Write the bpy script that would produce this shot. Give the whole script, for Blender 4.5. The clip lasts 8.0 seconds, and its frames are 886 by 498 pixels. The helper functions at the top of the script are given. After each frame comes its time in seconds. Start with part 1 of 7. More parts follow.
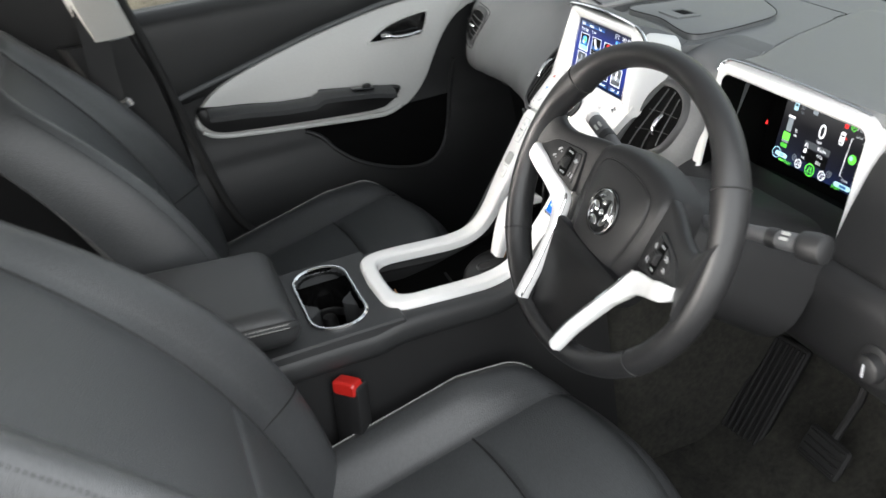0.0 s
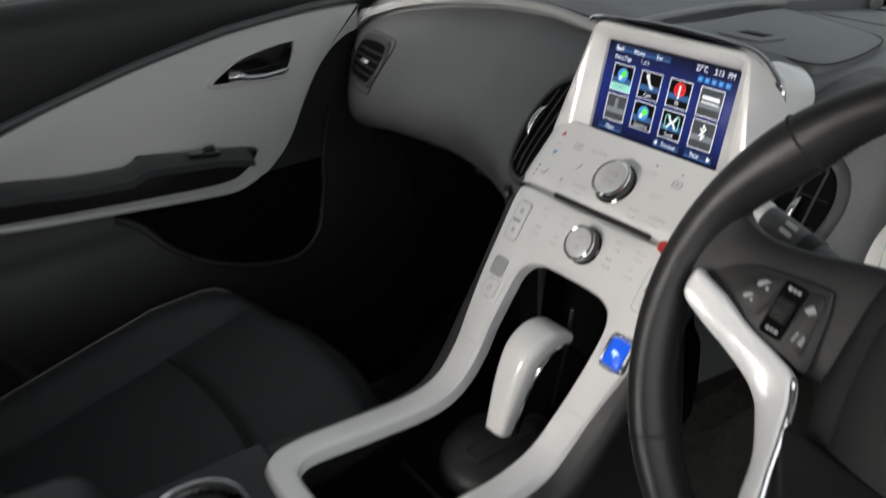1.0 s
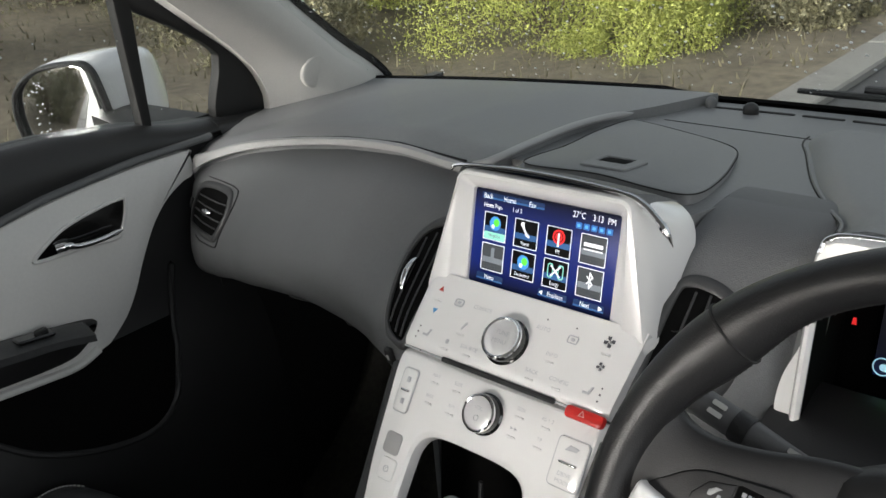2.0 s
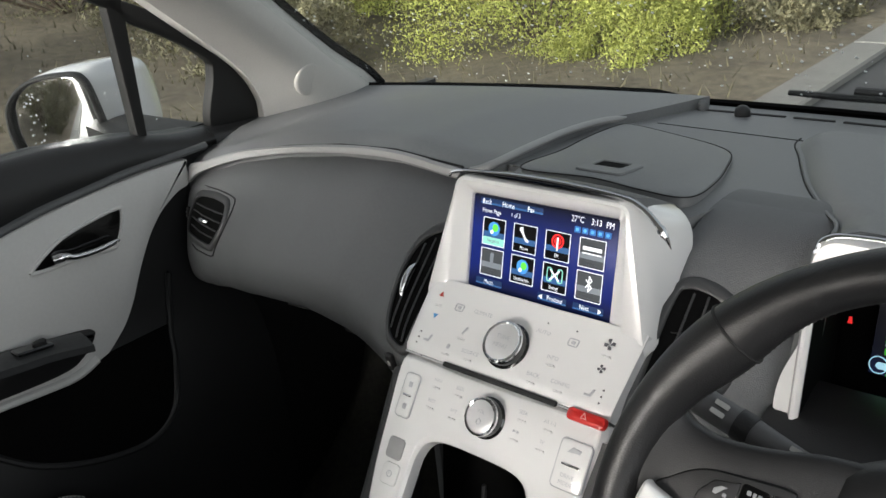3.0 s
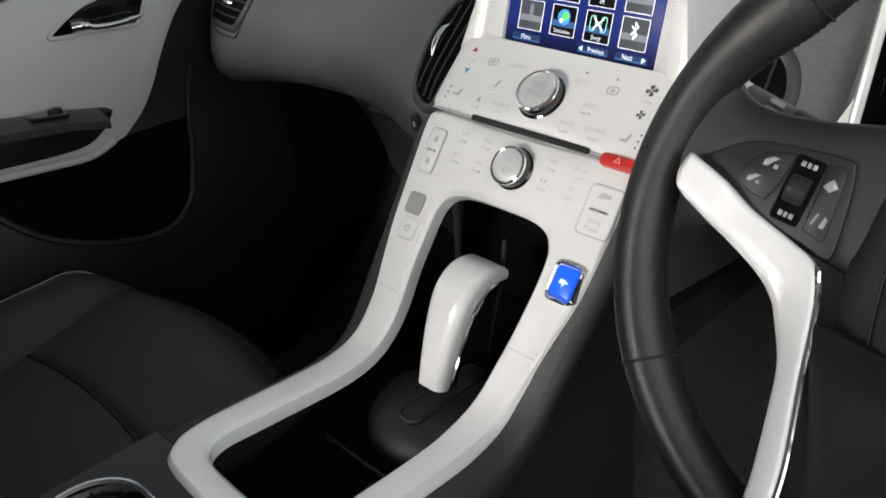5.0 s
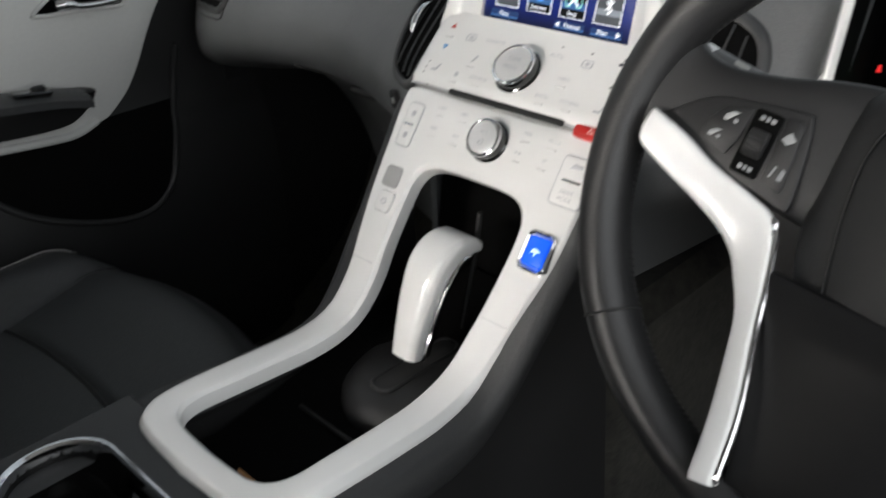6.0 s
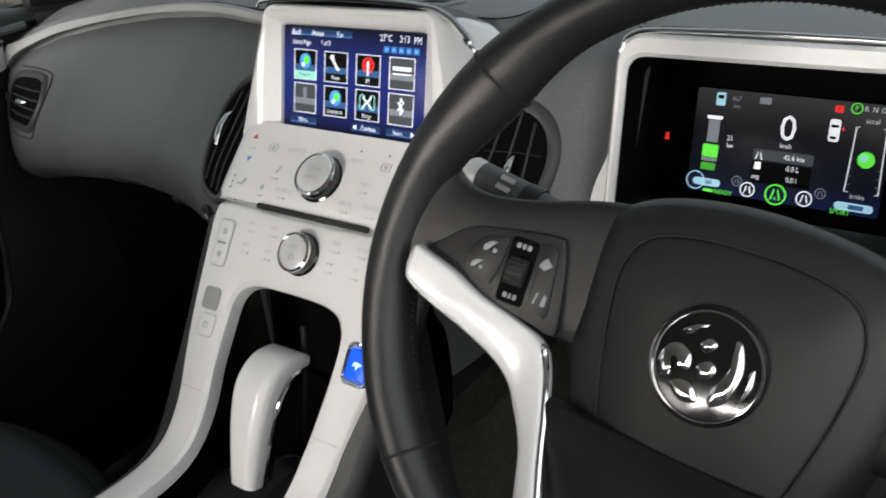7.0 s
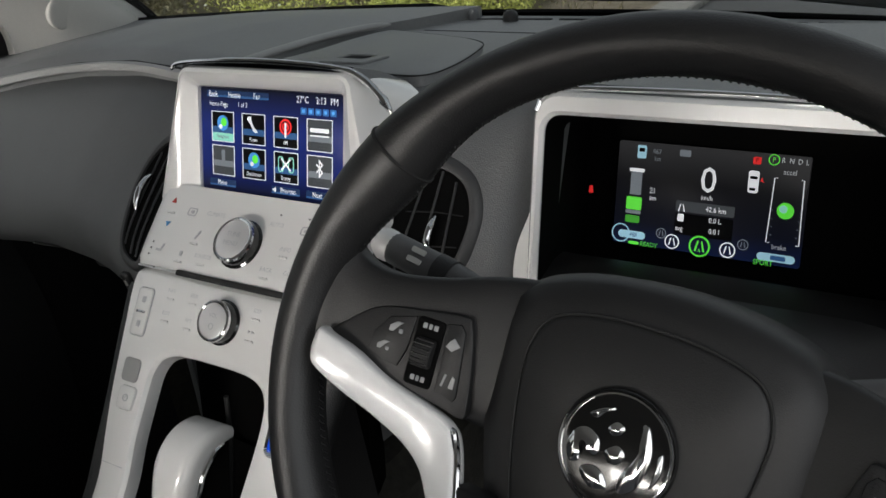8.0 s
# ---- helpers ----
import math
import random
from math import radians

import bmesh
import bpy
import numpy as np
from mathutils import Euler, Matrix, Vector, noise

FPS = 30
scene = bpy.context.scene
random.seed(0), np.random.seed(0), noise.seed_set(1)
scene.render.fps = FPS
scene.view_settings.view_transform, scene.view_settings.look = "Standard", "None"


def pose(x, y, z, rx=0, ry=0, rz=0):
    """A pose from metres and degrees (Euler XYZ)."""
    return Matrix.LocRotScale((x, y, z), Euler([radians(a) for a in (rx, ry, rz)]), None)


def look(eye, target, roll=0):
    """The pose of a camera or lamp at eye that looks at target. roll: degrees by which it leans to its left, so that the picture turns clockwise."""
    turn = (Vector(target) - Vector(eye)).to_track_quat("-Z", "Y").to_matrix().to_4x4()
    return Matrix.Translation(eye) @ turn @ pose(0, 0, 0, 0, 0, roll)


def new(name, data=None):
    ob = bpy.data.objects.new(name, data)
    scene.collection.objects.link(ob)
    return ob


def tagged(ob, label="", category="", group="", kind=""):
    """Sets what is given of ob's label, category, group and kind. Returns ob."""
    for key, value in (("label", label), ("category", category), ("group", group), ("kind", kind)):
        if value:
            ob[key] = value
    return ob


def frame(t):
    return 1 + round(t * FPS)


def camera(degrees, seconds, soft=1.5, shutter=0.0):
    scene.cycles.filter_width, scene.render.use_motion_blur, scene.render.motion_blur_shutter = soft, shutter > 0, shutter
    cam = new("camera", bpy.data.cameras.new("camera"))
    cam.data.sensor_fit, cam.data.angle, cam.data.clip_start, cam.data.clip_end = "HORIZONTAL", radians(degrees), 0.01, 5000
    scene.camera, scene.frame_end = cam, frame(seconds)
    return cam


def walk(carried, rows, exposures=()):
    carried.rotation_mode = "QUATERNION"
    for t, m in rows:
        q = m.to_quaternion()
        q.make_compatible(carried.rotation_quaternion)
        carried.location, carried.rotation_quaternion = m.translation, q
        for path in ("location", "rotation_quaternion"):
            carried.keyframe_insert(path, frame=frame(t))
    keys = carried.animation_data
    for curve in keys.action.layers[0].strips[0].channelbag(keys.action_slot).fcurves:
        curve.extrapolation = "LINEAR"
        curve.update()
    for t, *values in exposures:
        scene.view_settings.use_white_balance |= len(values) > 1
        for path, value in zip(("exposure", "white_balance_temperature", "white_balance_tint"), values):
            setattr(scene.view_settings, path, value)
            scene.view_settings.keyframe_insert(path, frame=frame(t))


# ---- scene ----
cam = camera(52.0, 8.0, shutter=0.3)
PATH = [
    (0, (1.18, -0.635, 1.289), (-0.493, -0.128, 0.318), -8.5),
    (0.5, (0.83, -0.659, 1.229), (-0.708, 0.086, 0.19), -7.1),
    (1, (0.552, -0.603, 1.12), (-0.931, 0.376, 0.201), -3.6),
    (1.3, (0.48, -0.564, 1.142), (-0.897, 0.594, 0.267), -5.9),
    (1.5, (0.462, -0.551, 1.16), (-0.875, 0.685, 0.333), -5.8),
    (3, (0.456, -0.564, 1.176), (-0.842, 0.737, 0.385), -7.4),
    (3.5, (0.457, -0.567, 1.161), (-0.838, 0.728, 0.357), -7.4),
    (4, (0.454, -0.577, 1.109), (-0.827, 0.684, 0.232), -5.7),
    (4.5, (0.456, -0.583, 1.073), (-0.822, 0.639, 0.139), -4.9),
    (4.7, (0.455, -0.588, 1.06), (-0.814, 0.624, 0.101), -4.6),
    (5.8, (0.479, -0.614, 1.004), (-0.817, 0.547, 0.019), -2.0),
    (6, (0.481, -0.604, 1.016), (-0.781, 0.614, 0.054), -2.6),
    (6.5, (0.495, -0.571, 1.042), (-0.692, 0.743, 0.112), -4.9),
    (7, (0.511, -0.53, 1.059), (-0.605, 0.857, 0.147), -7.2),
    (7.5, (0.519, -0.505, 1.068), (-0.544, 0.937, 0.179), -7.8),
    (8, (0.521, -0.495, 1.071), (-0.529, 0.974, 0.209), -7.7),
]
walk(cam, [(t, look(eye, target, roll)) for t, eye, target, roll in PATH], exposures=[(0.0, 1.98), (0.3, 1.75), (0.6, 1.2), (1.0, 0.68), (1.5, 0.88), (2.8, 1.0), (3.5, 1.0), (4.5, 1.05), (6.0, 1.1), (6.5, 1.15), (7.0, 0.9), (7.5, 0.6), (8.0, 0.4)])

# ---- world and light ----
world = bpy.data.worlds.new("overcast_sky")
scene.world = world
world.use_nodes = True
wn = world.node_tree
sky = wn.nodes.new("ShaderNodeTexSky")
sky.sky_type, sky.sun_disc = "NISHITA", False
sky.sun_elevation, sky.sun_rotation = radians(15), radians(187)
sky.air_density, sky.dust_density, sky.ozone_density = 1.0, 4.0, 1.0
hue = wn.nodes.new("ShaderNodeHueSaturation")
hue.inputs["Saturation"].default_value = 0.25
wn.links.new(sky.outputs[0], hue.inputs["Color"])
wn.links.new(hue.outputs[0], wn.nodes["Background"].inputs[0])
wn.nodes["Background"].inputs[1].default_value = 0.14
sun = new("sun", bpy.data.lights.new("sun", "SUN"))
sun.data.energy, sun.data.angle, sun.data.color = 2.6, radians(24), (1.0, 0.97, 0.93)
sun.matrix_world = look((-0.5, -4.0, 1.08), (0, 0, 0))
# sky light through the open driver's doorway
doorway = new("doorway_light", bpy.data.lights.new("doorway_light", "AREA"))
doorway.data.shape, doorway.data.size, doorway.data.size_y = "RECTANGLE", 0.95, 0.85
doorway.data.energy, doorway.data.color = 2.0, (0.97, 0.99, 1.0)
doorway.matrix_world = look((0.86, -0.45, 0.98), (0.12, -0.42, 0.52))


# ---- mesh helpers ----
def thing(name, at, label, category, group="", kind=""):
    ob = new(name)
    ob.empty_display_size = 0.05
    ob.location = at
    return tagged(ob, label, category, group, kind)


def part(name, bm, material, parent=None, label="", sharp=38, flat=False):
    me = bpy.data.meshes.new(name)
    bmesh.ops.recalc_face_normals(bm, faces=bm.faces[:])
    bm.to_mesh(me)
    bm.free()
    me.materials.append(material)
    if not flat:
        me.polygons.foreach_set("use_smooth", [True] * len(me.polygons))
        me.set_sharp_from_angle(angle=radians(sharp))
    ob = new(name, me)
    if parent is not None:
        ob.parent = parent
        if parent.type == "EMPTY":
            ob.matrix_parent_inverse = Matrix.Translation(parent.location).inverted()
    return tagged(ob, label)


def solid(name, bm, material, label, category, kind="", group=""):
    ob = part(name, bm, material)
    return tagged(ob, label, category, group, kind)


def spline(keys, n, closed=False):
    """n points of a smooth curve through the keys (tuples of any length)."""
    k = np.array(keys, float)
    c = len(k)
    out = []
    spans = c if closed else c - 1
    for i in range(n):
        u = i * spans / (n if closed else n - 1)
        j = min(int(u), spans - 1)
        f = u - j
        if closed:
            a, b, d, e = k[(j - 1) % c], k[j % c], k[(j + 1) % c], k[(j + 2) % c]
        else:
            b, d = k[j], k[j + 1]
            a = k[j - 1] if j > 0 else 2 * b - d
            e = k[j + 2] if j + 2 < c else 2 * d - b
        out.append(0.5 * (2 * b + (d - a) * f + (2 * a - 5 * b + 4 * d - e) * f * f + (3 * b - 3 * d + e - a) * f ** 3))
    return out


def loft(rings, closed=True, caps=True, bm=None):
    bm = bm or bmesh.new()
    rows = [[bm.verts.new(tuple(p)) for p in r] for r in rings]
    for r0, r1 in zip(rows[:-1], rows[1:]):
        n = len(r0)
        for i in range(n if closed else n - 1):
            j = (i + 1) % n
            bm.faces.new((r0[i], r0[j], r1[j], r1[i]))
    if caps and closed:
        bm.faces.new(rows[0])
        bm.faces.new(rows[-1][::-1])
    return bm


def wrap(rings, bm=None):
    """A loft whose last ring joins the first."""
    bm = bm or bmesh.new()
    rows = [[bm.verts.new(tuple(p)) for p in r] for r in rings]
    for k in range(len(rows)):
        r0, r1 = rows[k], rows[(k + 1) % len(rows)]
        n = len(r0)
        for i in range(n):
            j = (i + 1) % n
            bm.faces.new((r0[i], r0[j], r1[j], r1[i]))
    return bm


def offset(outline, d):
    """The closed 2D outline (counter-clockwise) moved inward by d."""
    p = np.array(outline, float)
    e = np.roll(p, -1, 0) - np.roll(p, 1, 0)
    ln = np.linalg.norm(e, axis=1)[:, None]
    ln[ln == 0] = 1
    e = e / ln
    return p + d * np.stack([-e[:, 1], e[:, 0]], 1)


def rrect(w, h, r, n=4, cx=0.0, cy=0.0):
    out = []
    for sx, sy, a0 in ((1, -1, -90), (1, 1, 0), (-1, 1, 90), (-1, -1, 180)):
        for i in range(n + 1):
            a = radians(a0 + 90 * i / n)
            out.append((cx + sx * (w / 2 - r) + r * math.cos(a), cy + sy * (h / 2 - r) + r * math.sin(a)))
    return out


def plate(outline, depth, m=Matrix(), bevel=0.0015, bm=None, crown=0.0):
    """A slab with a bevelled front edge; the front lies in m's xy plane, facing +z."""
    o = np.array(outline, float)
    area = np.sum(o[:, 0] * np.roll(o[:, 1], -1) - o[:, 1] * np.roll(o[:, 0], -1))
    if area < 0:
        o = o[::-1]
    i = offset(o, bevel)
    rings = [[m @ Vector((x, y, -depth)) for x, y in o], [m @ Vector((x, y, -bevel)) for x, y in o],
             [m @ Vector((x, y, -0.3 * bevel)) for x, y in offset(o, bevel * 0.3)], [m @ Vector((x, y, 0)) for x, y in i]]
    if crown:
        c = i.mean(0)
        for f, g in ((0.8, 0.55), (0.5, 0.88)):
            rings.append([m @ Vector((*(c + (q - c) * f), crown * g)) for q in i])
    return loft(rings, bm=bm)


def box(w, d, h, m=Matrix(), bevel=0.002, bm=None):
    """A rounded box centred at m's origin."""
    o = rrect(w, d, min(bevel * 2, w / 2.05, d / 2.05), 3)
    i = offset(o, bevel)
    rings = [[m @ Vector((x, y, -h / 2)) for x, y in i], [m @ Vector((x, y, -h / 2 + bevel)) for x, y in o],
             [m @ Vector((x, y, h / 2 - bevel)) for x, y in o], [m @ Vector((x, y, h / 2)) for x, y in i]]
    return loft(rings, bm=bm)


def hoop(outer, inner, depth, m=Matrix(), bevel=0.0015, bm=None):
    """A flat frame between two closed outlines with the same number of points."""
    o, i = np.array(outer, float), np.array(inner, float)
    o2, i2 = offset(o, bevel), offset(i, -bevel)
    sets = [(o, -depth), (o, -bevel), (o2, 0), (i2, 0), (i, -bevel), (i, -depth)]
    n = len(o)
    return wrap([[m @ Vector((s[k][0], s[k][1], z)) for s, z in sets] for k in range(n)], bm=bm)


def sweep(path, radius, n=10, closed=False, bm=None, flat=1.0):
    """A tube along the path; radius is a number or a list."""
    p = [Vector(q) for q in path]
    c = len(p)
    rings = []
    up = Vector((0.1, 0.2, 1)).normalized()
    for k in range(c):
        a = p[(k - 1) % c] if closed or k else p[0]
        b = p[(k + 1) % c] if closed or k < c - 1 else p[-1]
        t = (b - a).normalized()
        s = t.cross(up)
        s = s.normalized() if s.length > 1e-4 else t.orthogonal().normalized()
        w = s.cross(t)
        r = radius[k] if isinstance(radius, (list, tuple)) else radius
        rings.append([p[k] + r * (math.cos(2 * math.pi * i / n) * s + flat * math.sin(2 * math.pi * i / n) * w) for i in range(n)])
    return wrap(rings, bm=bm) if closed else loft(rings, bm=bm)


def lathe(prof, m=Matrix(), n=40, bm=None):
    """Turns a profile of (radius, height) about m's z axis."""
    return loft([[m @ Vector((r * math.cos(2 * math.pi * i / n), r * math.sin(2 * math.pi * i / n), z)) for i in range(n)] for r, z in prof], bm=bm)


def sheet(rows, thick, bm=None):
    """A grid of points with a thickness, given as rows; thick is a vector from front to back."""
    bm = bm or bmesh.new()
    t = Vector(thick)
    f = [[bm.verts.new(tuple(p)) for p in r] for r in rows]
    b = [[bm.verts.new(tuple(Vector(p) + t)) for p in r] for r in rows]
    a, c = len(rows), len(rows[0])
    for i in range(a - 1):
        for j in range(c - 1):
            bm.faces.new((f[i][j], f[i][j + 1], f[i + 1][j + 1], f[i + 1][j]))
            bm.faces.new((b[i][j], b[i + 1][j], b[i + 1][j + 1], b[i][j + 1]))
    edge = [(0, j) for j in range(c)] + [(i, c - 1) for i in range(1, a)] + [(a - 1, j) for j in range(c - 2, -1, -1)] + [(i, 0) for i in range(a - 2, 0, -1)]
    for (i, j), (k, l) in zip(edge, edge[1:] + edge[:1]):
        bm.faces.new((f[i][j], b[i][j], b[k][l], f[k][l]))
    return bm


def basis(origin, x, y):
    """A pose whose x and y axes point along the given directions."""
    x = Vector(x).normalized()
    z = x.cross(Vector(y)).normalized()
    y = z.cross(x)
    m = Matrix((x, y, z)).transposed().to_4x4()
    m.translation = origin
    return m


def lettering(text, size, m, bm=None, align="CENTER", thick=0.0):
    cu = bpy.data.curves.new("lettering", "FONT")
    cu.body, cu.size, cu.align_x, cu.align_y, cu.extrude = text, size, align, "CENTER", thick
    cu.resolution_u = 2
    ob = bpy.data.objects.new("lettering", cu)
    me = bpy.data.meshes.new_from_object(ob)
    me.transform(m)
    bm = bm or bmesh.new()
    bm.from_mesh(me)
    bpy.data.objects.remove(ob)
    bpy.data.curves.remove(cu)
    bpy.data.meshes.remove(me)
    return bm


# ---- materials ----
def material(name, colour, rough=0.5, metal=0.0, grain=0.0, scale=400.0, vary=0.0, coat=0.0, blotch=8.0, spec=0.5, emit=0.0, sheen=0.0, cell=False):
    """A surface with fine relief (grain, at scale per metre) and two scales of colour variation (vary)."""
    mt = bpy.data.materials.new(name)
    mt.use_nodes = True
    nt = mt.node_tree
    b = nt.nodes["Principled BSDF"]
    b.inputs["Base Color"].default_value = (*colour, 1)
    b.inputs["Roughness"].default_value = rough
    b.inputs["Metallic"].default_value = metal
    b.inputs["Specular IOR Level"].default_value = spec
    b.inputs["Coat Weight"].default_value = coat
    b.inputs["Coat Roughness"].default_value = 0.06
    b.inputs["Sheen Weight"].default_value = sheen
    if emit:
        b.inputs["Emission Color"].default_value = (*colour, 1)
        b.inputs["Emission Strength"].default_value = emit
    co = nt.nodes.new("ShaderNodeTexCoord")
    if vary:
        big, small = nt.nodes.new("ShaderNodeTexNoise"), nt.nodes.new("ShaderNodeTexNoise")
        big.inputs["Scale"].default_value, big.inputs["Detail"].default_value = blotch, 4
        small.inputs["Scale"].default_value, small.inputs["Detail"].default_value = scale * 0.4, 3
        add = nt.nodes.new("ShaderNodeMath")
        add.operation = "ADD"
        ramp = nt.nodes.new("ShaderNodeMapRange")
        ramp.inputs["From Min"].default_value, ramp.inputs["From Max"].default_value = 0.6, 1.4
        ramp.inputs["To Min"].default_value, ramp.inputs["To Max"].default_value = 1 - vary, 1 + vary
        mix = nt.nodes.new("ShaderNodeMix")
        mix.data_type, mix.blend_type = "RGBA", "MULTIPLY"
        mix.inputs["Factor"].default_value = 1
        mix.inputs["A"].default_value = (*colour, 1)
        for tex in (big, small):
            nt.links.new(co.outputs["Object"], tex.inputs["Vector"])
        nt.links.new(big.outputs[0], add.inputs[0])
        nt.links.new(small.outputs[0], add.inputs[1])
        nt.links.new(add.outputs[0], ramp.inputs[0])
        nt.links.new(ramp.outputs[0], mix.inputs["B"])
        nt.links.new(mix.outputs["Result"], b.inputs["Base Color"])
        rr = nt.nodes.new("ShaderNodeMapRange")
        rr.inputs["To Min"].default_value, rr.inputs["To Max"].default_value = max(0.02, rough - 0.08), min(1, rough + 0.08)
        nt.links.new(big.outputs[0], rr.inputs[0])
        nt.links.new(rr.outputs[0], b.inputs["Roughness"])
    if grain:
        tex = nt.nodes.new("ShaderNodeTexVoronoi" if cell else "ShaderNodeTexNoise")
        tex.inputs["Scale"].default_value = scale
        nt.links.new(co.outputs["Object"], tex.inputs["Vector"])
        bump = nt.nodes.new("ShaderNodeBump")
        bump.inputs["Strength"].default_value, bump.inputs["Distance"].default_value = grain, 0.0006
        nt.links.new(tex.outputs[0], bump.inputs["Height"])
        nt.links.new(bump.outputs[0], b.inputs["Normal"])
    return mt


def clear_glass(name, tint=(0.95, 0.97, 0.96), drops=False):
    mt = bpy.data.materials.new(name)
    mt.use_nodes = True
    nt = mt.node_tree
    nt.nodes.remove(nt.nodes["Principled BSDF"])
    out = nt.nodes["Material Output"]
    clear, gloss, mix = nt.nodes.new("ShaderNodeBsdfTransparent"), nt.nodes.new("ShaderNodeBsdfGlossy"), nt.nodes.new("ShaderNodeMixShader")
    clear.inputs[0].default_value = (*tint, 1)
    gloss.inputs["Roughness"].default_value = 0.02
    mix.inputs[0].default_value = 0.05
    nt.links.new(clear.outputs[0], mix.inputs[1])
    nt.links.new(gloss.outputs[0], mix.inputs[2])
    nt.links.new(mix.outputs[0], out.inputs[0])
    return mt


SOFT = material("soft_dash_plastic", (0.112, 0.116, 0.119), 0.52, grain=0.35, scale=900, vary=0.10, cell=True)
# base lifted above SOFT: the windscreen's sky sheen is put into the colour
PAD = material("dash_top_pad_with_sheen", (0.190, 0.195, 0.198), 0.46, grain=0.4, scale=700, vary=0.12, cell=True)
HARD = material("hard_black_plastic", (0.014, 0.014, 0.0145), 0.5, grain=0.25, scale=800, vary=0.12, cell=True)
GLOSS_BLACK = material("piano_black", (0.006, 0.006, 0.006), 0.12, coat=0.6)
WHITE = material("gloss_white_fascia", (0.80, 0.80, 0.79), 0.22, vary=0.02, coat=0.7, scale=60)
DOOR_WHITE = material("satin_white_trim", (0.74, 0.74, 0.72), 0.4, grain=0.05, scale=500, vary=0.04)
SILVER = material("satin_silver_trim", (0.34, 0.34, 0.338), 0.45, metal=0.0, vary=0.04)
CHROME = material("bright_chrome", (0.80, 0.80, 0.81), 0.09, metal=1.0)
LEATHER = material("black_leather", (0.056, 0.058, 0.060), 0.36, grain=0.5, scale=520, vary=0.16, cell=True)
WHEEL_LEATHER = material("wheel_leather", (0.015, 0.015, 0.0155), 0.42, grain=0.16, scale=900, vary=0.12, cell=True)
CLOTH = material("perforated_seat_leather", (0.056, 0.059, 0.061), 0.50, grain=0.6, scale=450, vary=0.14, cell=True)
CARPET = material("grey_carpet", (0.026, 0.025, 0.020), 0.95, grain=1.0, scale=260, vary=0.75, blotch=22, sheen=0.15)
LINER = material("pale_headliner_fabric", (0.56, 0.55, 0.52), 0.85, grain=0.4, scale=900, vary=0.05)
ARM_LEATHER = material("soft_black_leather", (0.030, 0.031, 0.032), 0.42, grain=0.4, scale=600, vary=0.15, cell=True)
THREAD = material("pale_stitching", (0.42, 0.42, 0.40), 0.8)
RED = material("red_plastic", (0.55, 0.02, 0.015), 0.3, vary=0.05, coat=0.3)
RUBBER = material("black_rubber", (0.012, 0.012, 0.012), 0.75, grain=0.3, scale=300, vary=0.15)
CAR_PAINT = material("silver_white_car_paint", (0.70, 0.71, 0.72), 0.25, vary=0.03, coat=0.9)
GLASS = clear_glass("window_glass")
MIRROR = material("mirror_glass", (0.85, 0.86, 0.86), 0.02, metal=1.0)
GREY_PRINT = material("grey_print", (0.47, 0.48, 0.50), 0.5)
DARK_PRINT = material("dark_print", (0.08, 0.08, 0.09), 0.5)
HUB_BLACK = material("black_airbag_plastic", (0.0145, 0.0145, 0.015), 0.48, grain=0.10, scale=1400, vary=0.10, cell=True, spec=0.4)
DOOR_PLASTIC = material("charcoal_door_plastic", (0.016, 0.0165, 0.017), 0.5, grain=0.25, scale=800, vary=0.12, cell=True)
# black parts, and the shade painted into recesses, tray and door pocket
DEEP_BLACK = material("matt_black_and_shade", (0.002, 0.002, 0.002), 0.8, grain=0.1, scale=900, spec=0.08)
CONSOLE = material("charcoal_console_plastic", (0.032, 0.033, 0.034), 0.5, grain=0.3, scale=800, vary=0.12, cell=True)
SATIN_BLACK = material("satin_black_panel", (0.008, 0.008, 0.0085), 0.45, vary=0.1, spec=0.25)
SWITCH_PRINT = material("pale_switch_print", (0.30, 0.305, 0.31), 0.5)
THREAD_DARK = material("dark_stitching", (0.02, 0.02, 0.02), 0.8)
SILVER_CAP = material("brushed_silver_cap", (0.66, 0.66, 0.66), 0.35, metal=0.3, vary=0.03)


def light(name, colour, strength=1.0):
    return material(name, colour, 0.4, emit=strength * 0.42, spec=0.1)


L_WHITE, L_GREY, L_RED = light("lit_white", (0.85, 0.87, 0.9)), light("lit_grey", (0.16, 0.18, 0.2)), light("lit_red", (0.75, 0.03, 0.03))
L_BLACK, L_TEAL, L_GREEN = material("lit_black", (0.002, 0.002, 0.003), 0.6, spec=0.1), light("lit_teal", (0.25, 0.62, 0.5)), light("lit_green", (0.12, 0.75, 0.06))
L_GLOBE, L_CYAN, L_BAR, L_DIM = light("lit_globe_blue", (0.06, 0.25, 0.6)), light("lit_cyan", (0.10, 0.36, 0.68)), light("lit_bar_blue", (0.03, 0.09, 0.22)), light("lit_dim", (0.05, 0.055, 0.06))
L_DEEP, L_STATUS = light("lit_deep_blue", (0.012, 0.03, 0.085)), light("lit_status_blue", (0.035, 0.13, 0.36))
L_PALE = light("lit_pale_cyan", (0.32, 0.55, 0.66))
L_MID = light("lit_mid_grey", (0.42, 0.44, 0.46))

# ---- outside ----
def build_ground():
    rows = []
    for i in range(71):
        y = -30 + 90 * i / 70
        row = []
        for j in range(81):
            x = -45 + 90 * j / 80
            d = max(0.0, -x - 4.5)
            h = -0.15 + 0.16 * min(d, 12) + 0.03 * max(0, d - 12)
            if x < -2:
                h += 0.10 * noise.noise((x * 0.5, y * 0.5, 0))
            row.append((x, y, h - (0.03 if x > -1.5 else 0)))
        rows.append(row)
    return sheet(rows, (0, 0, -0.3))


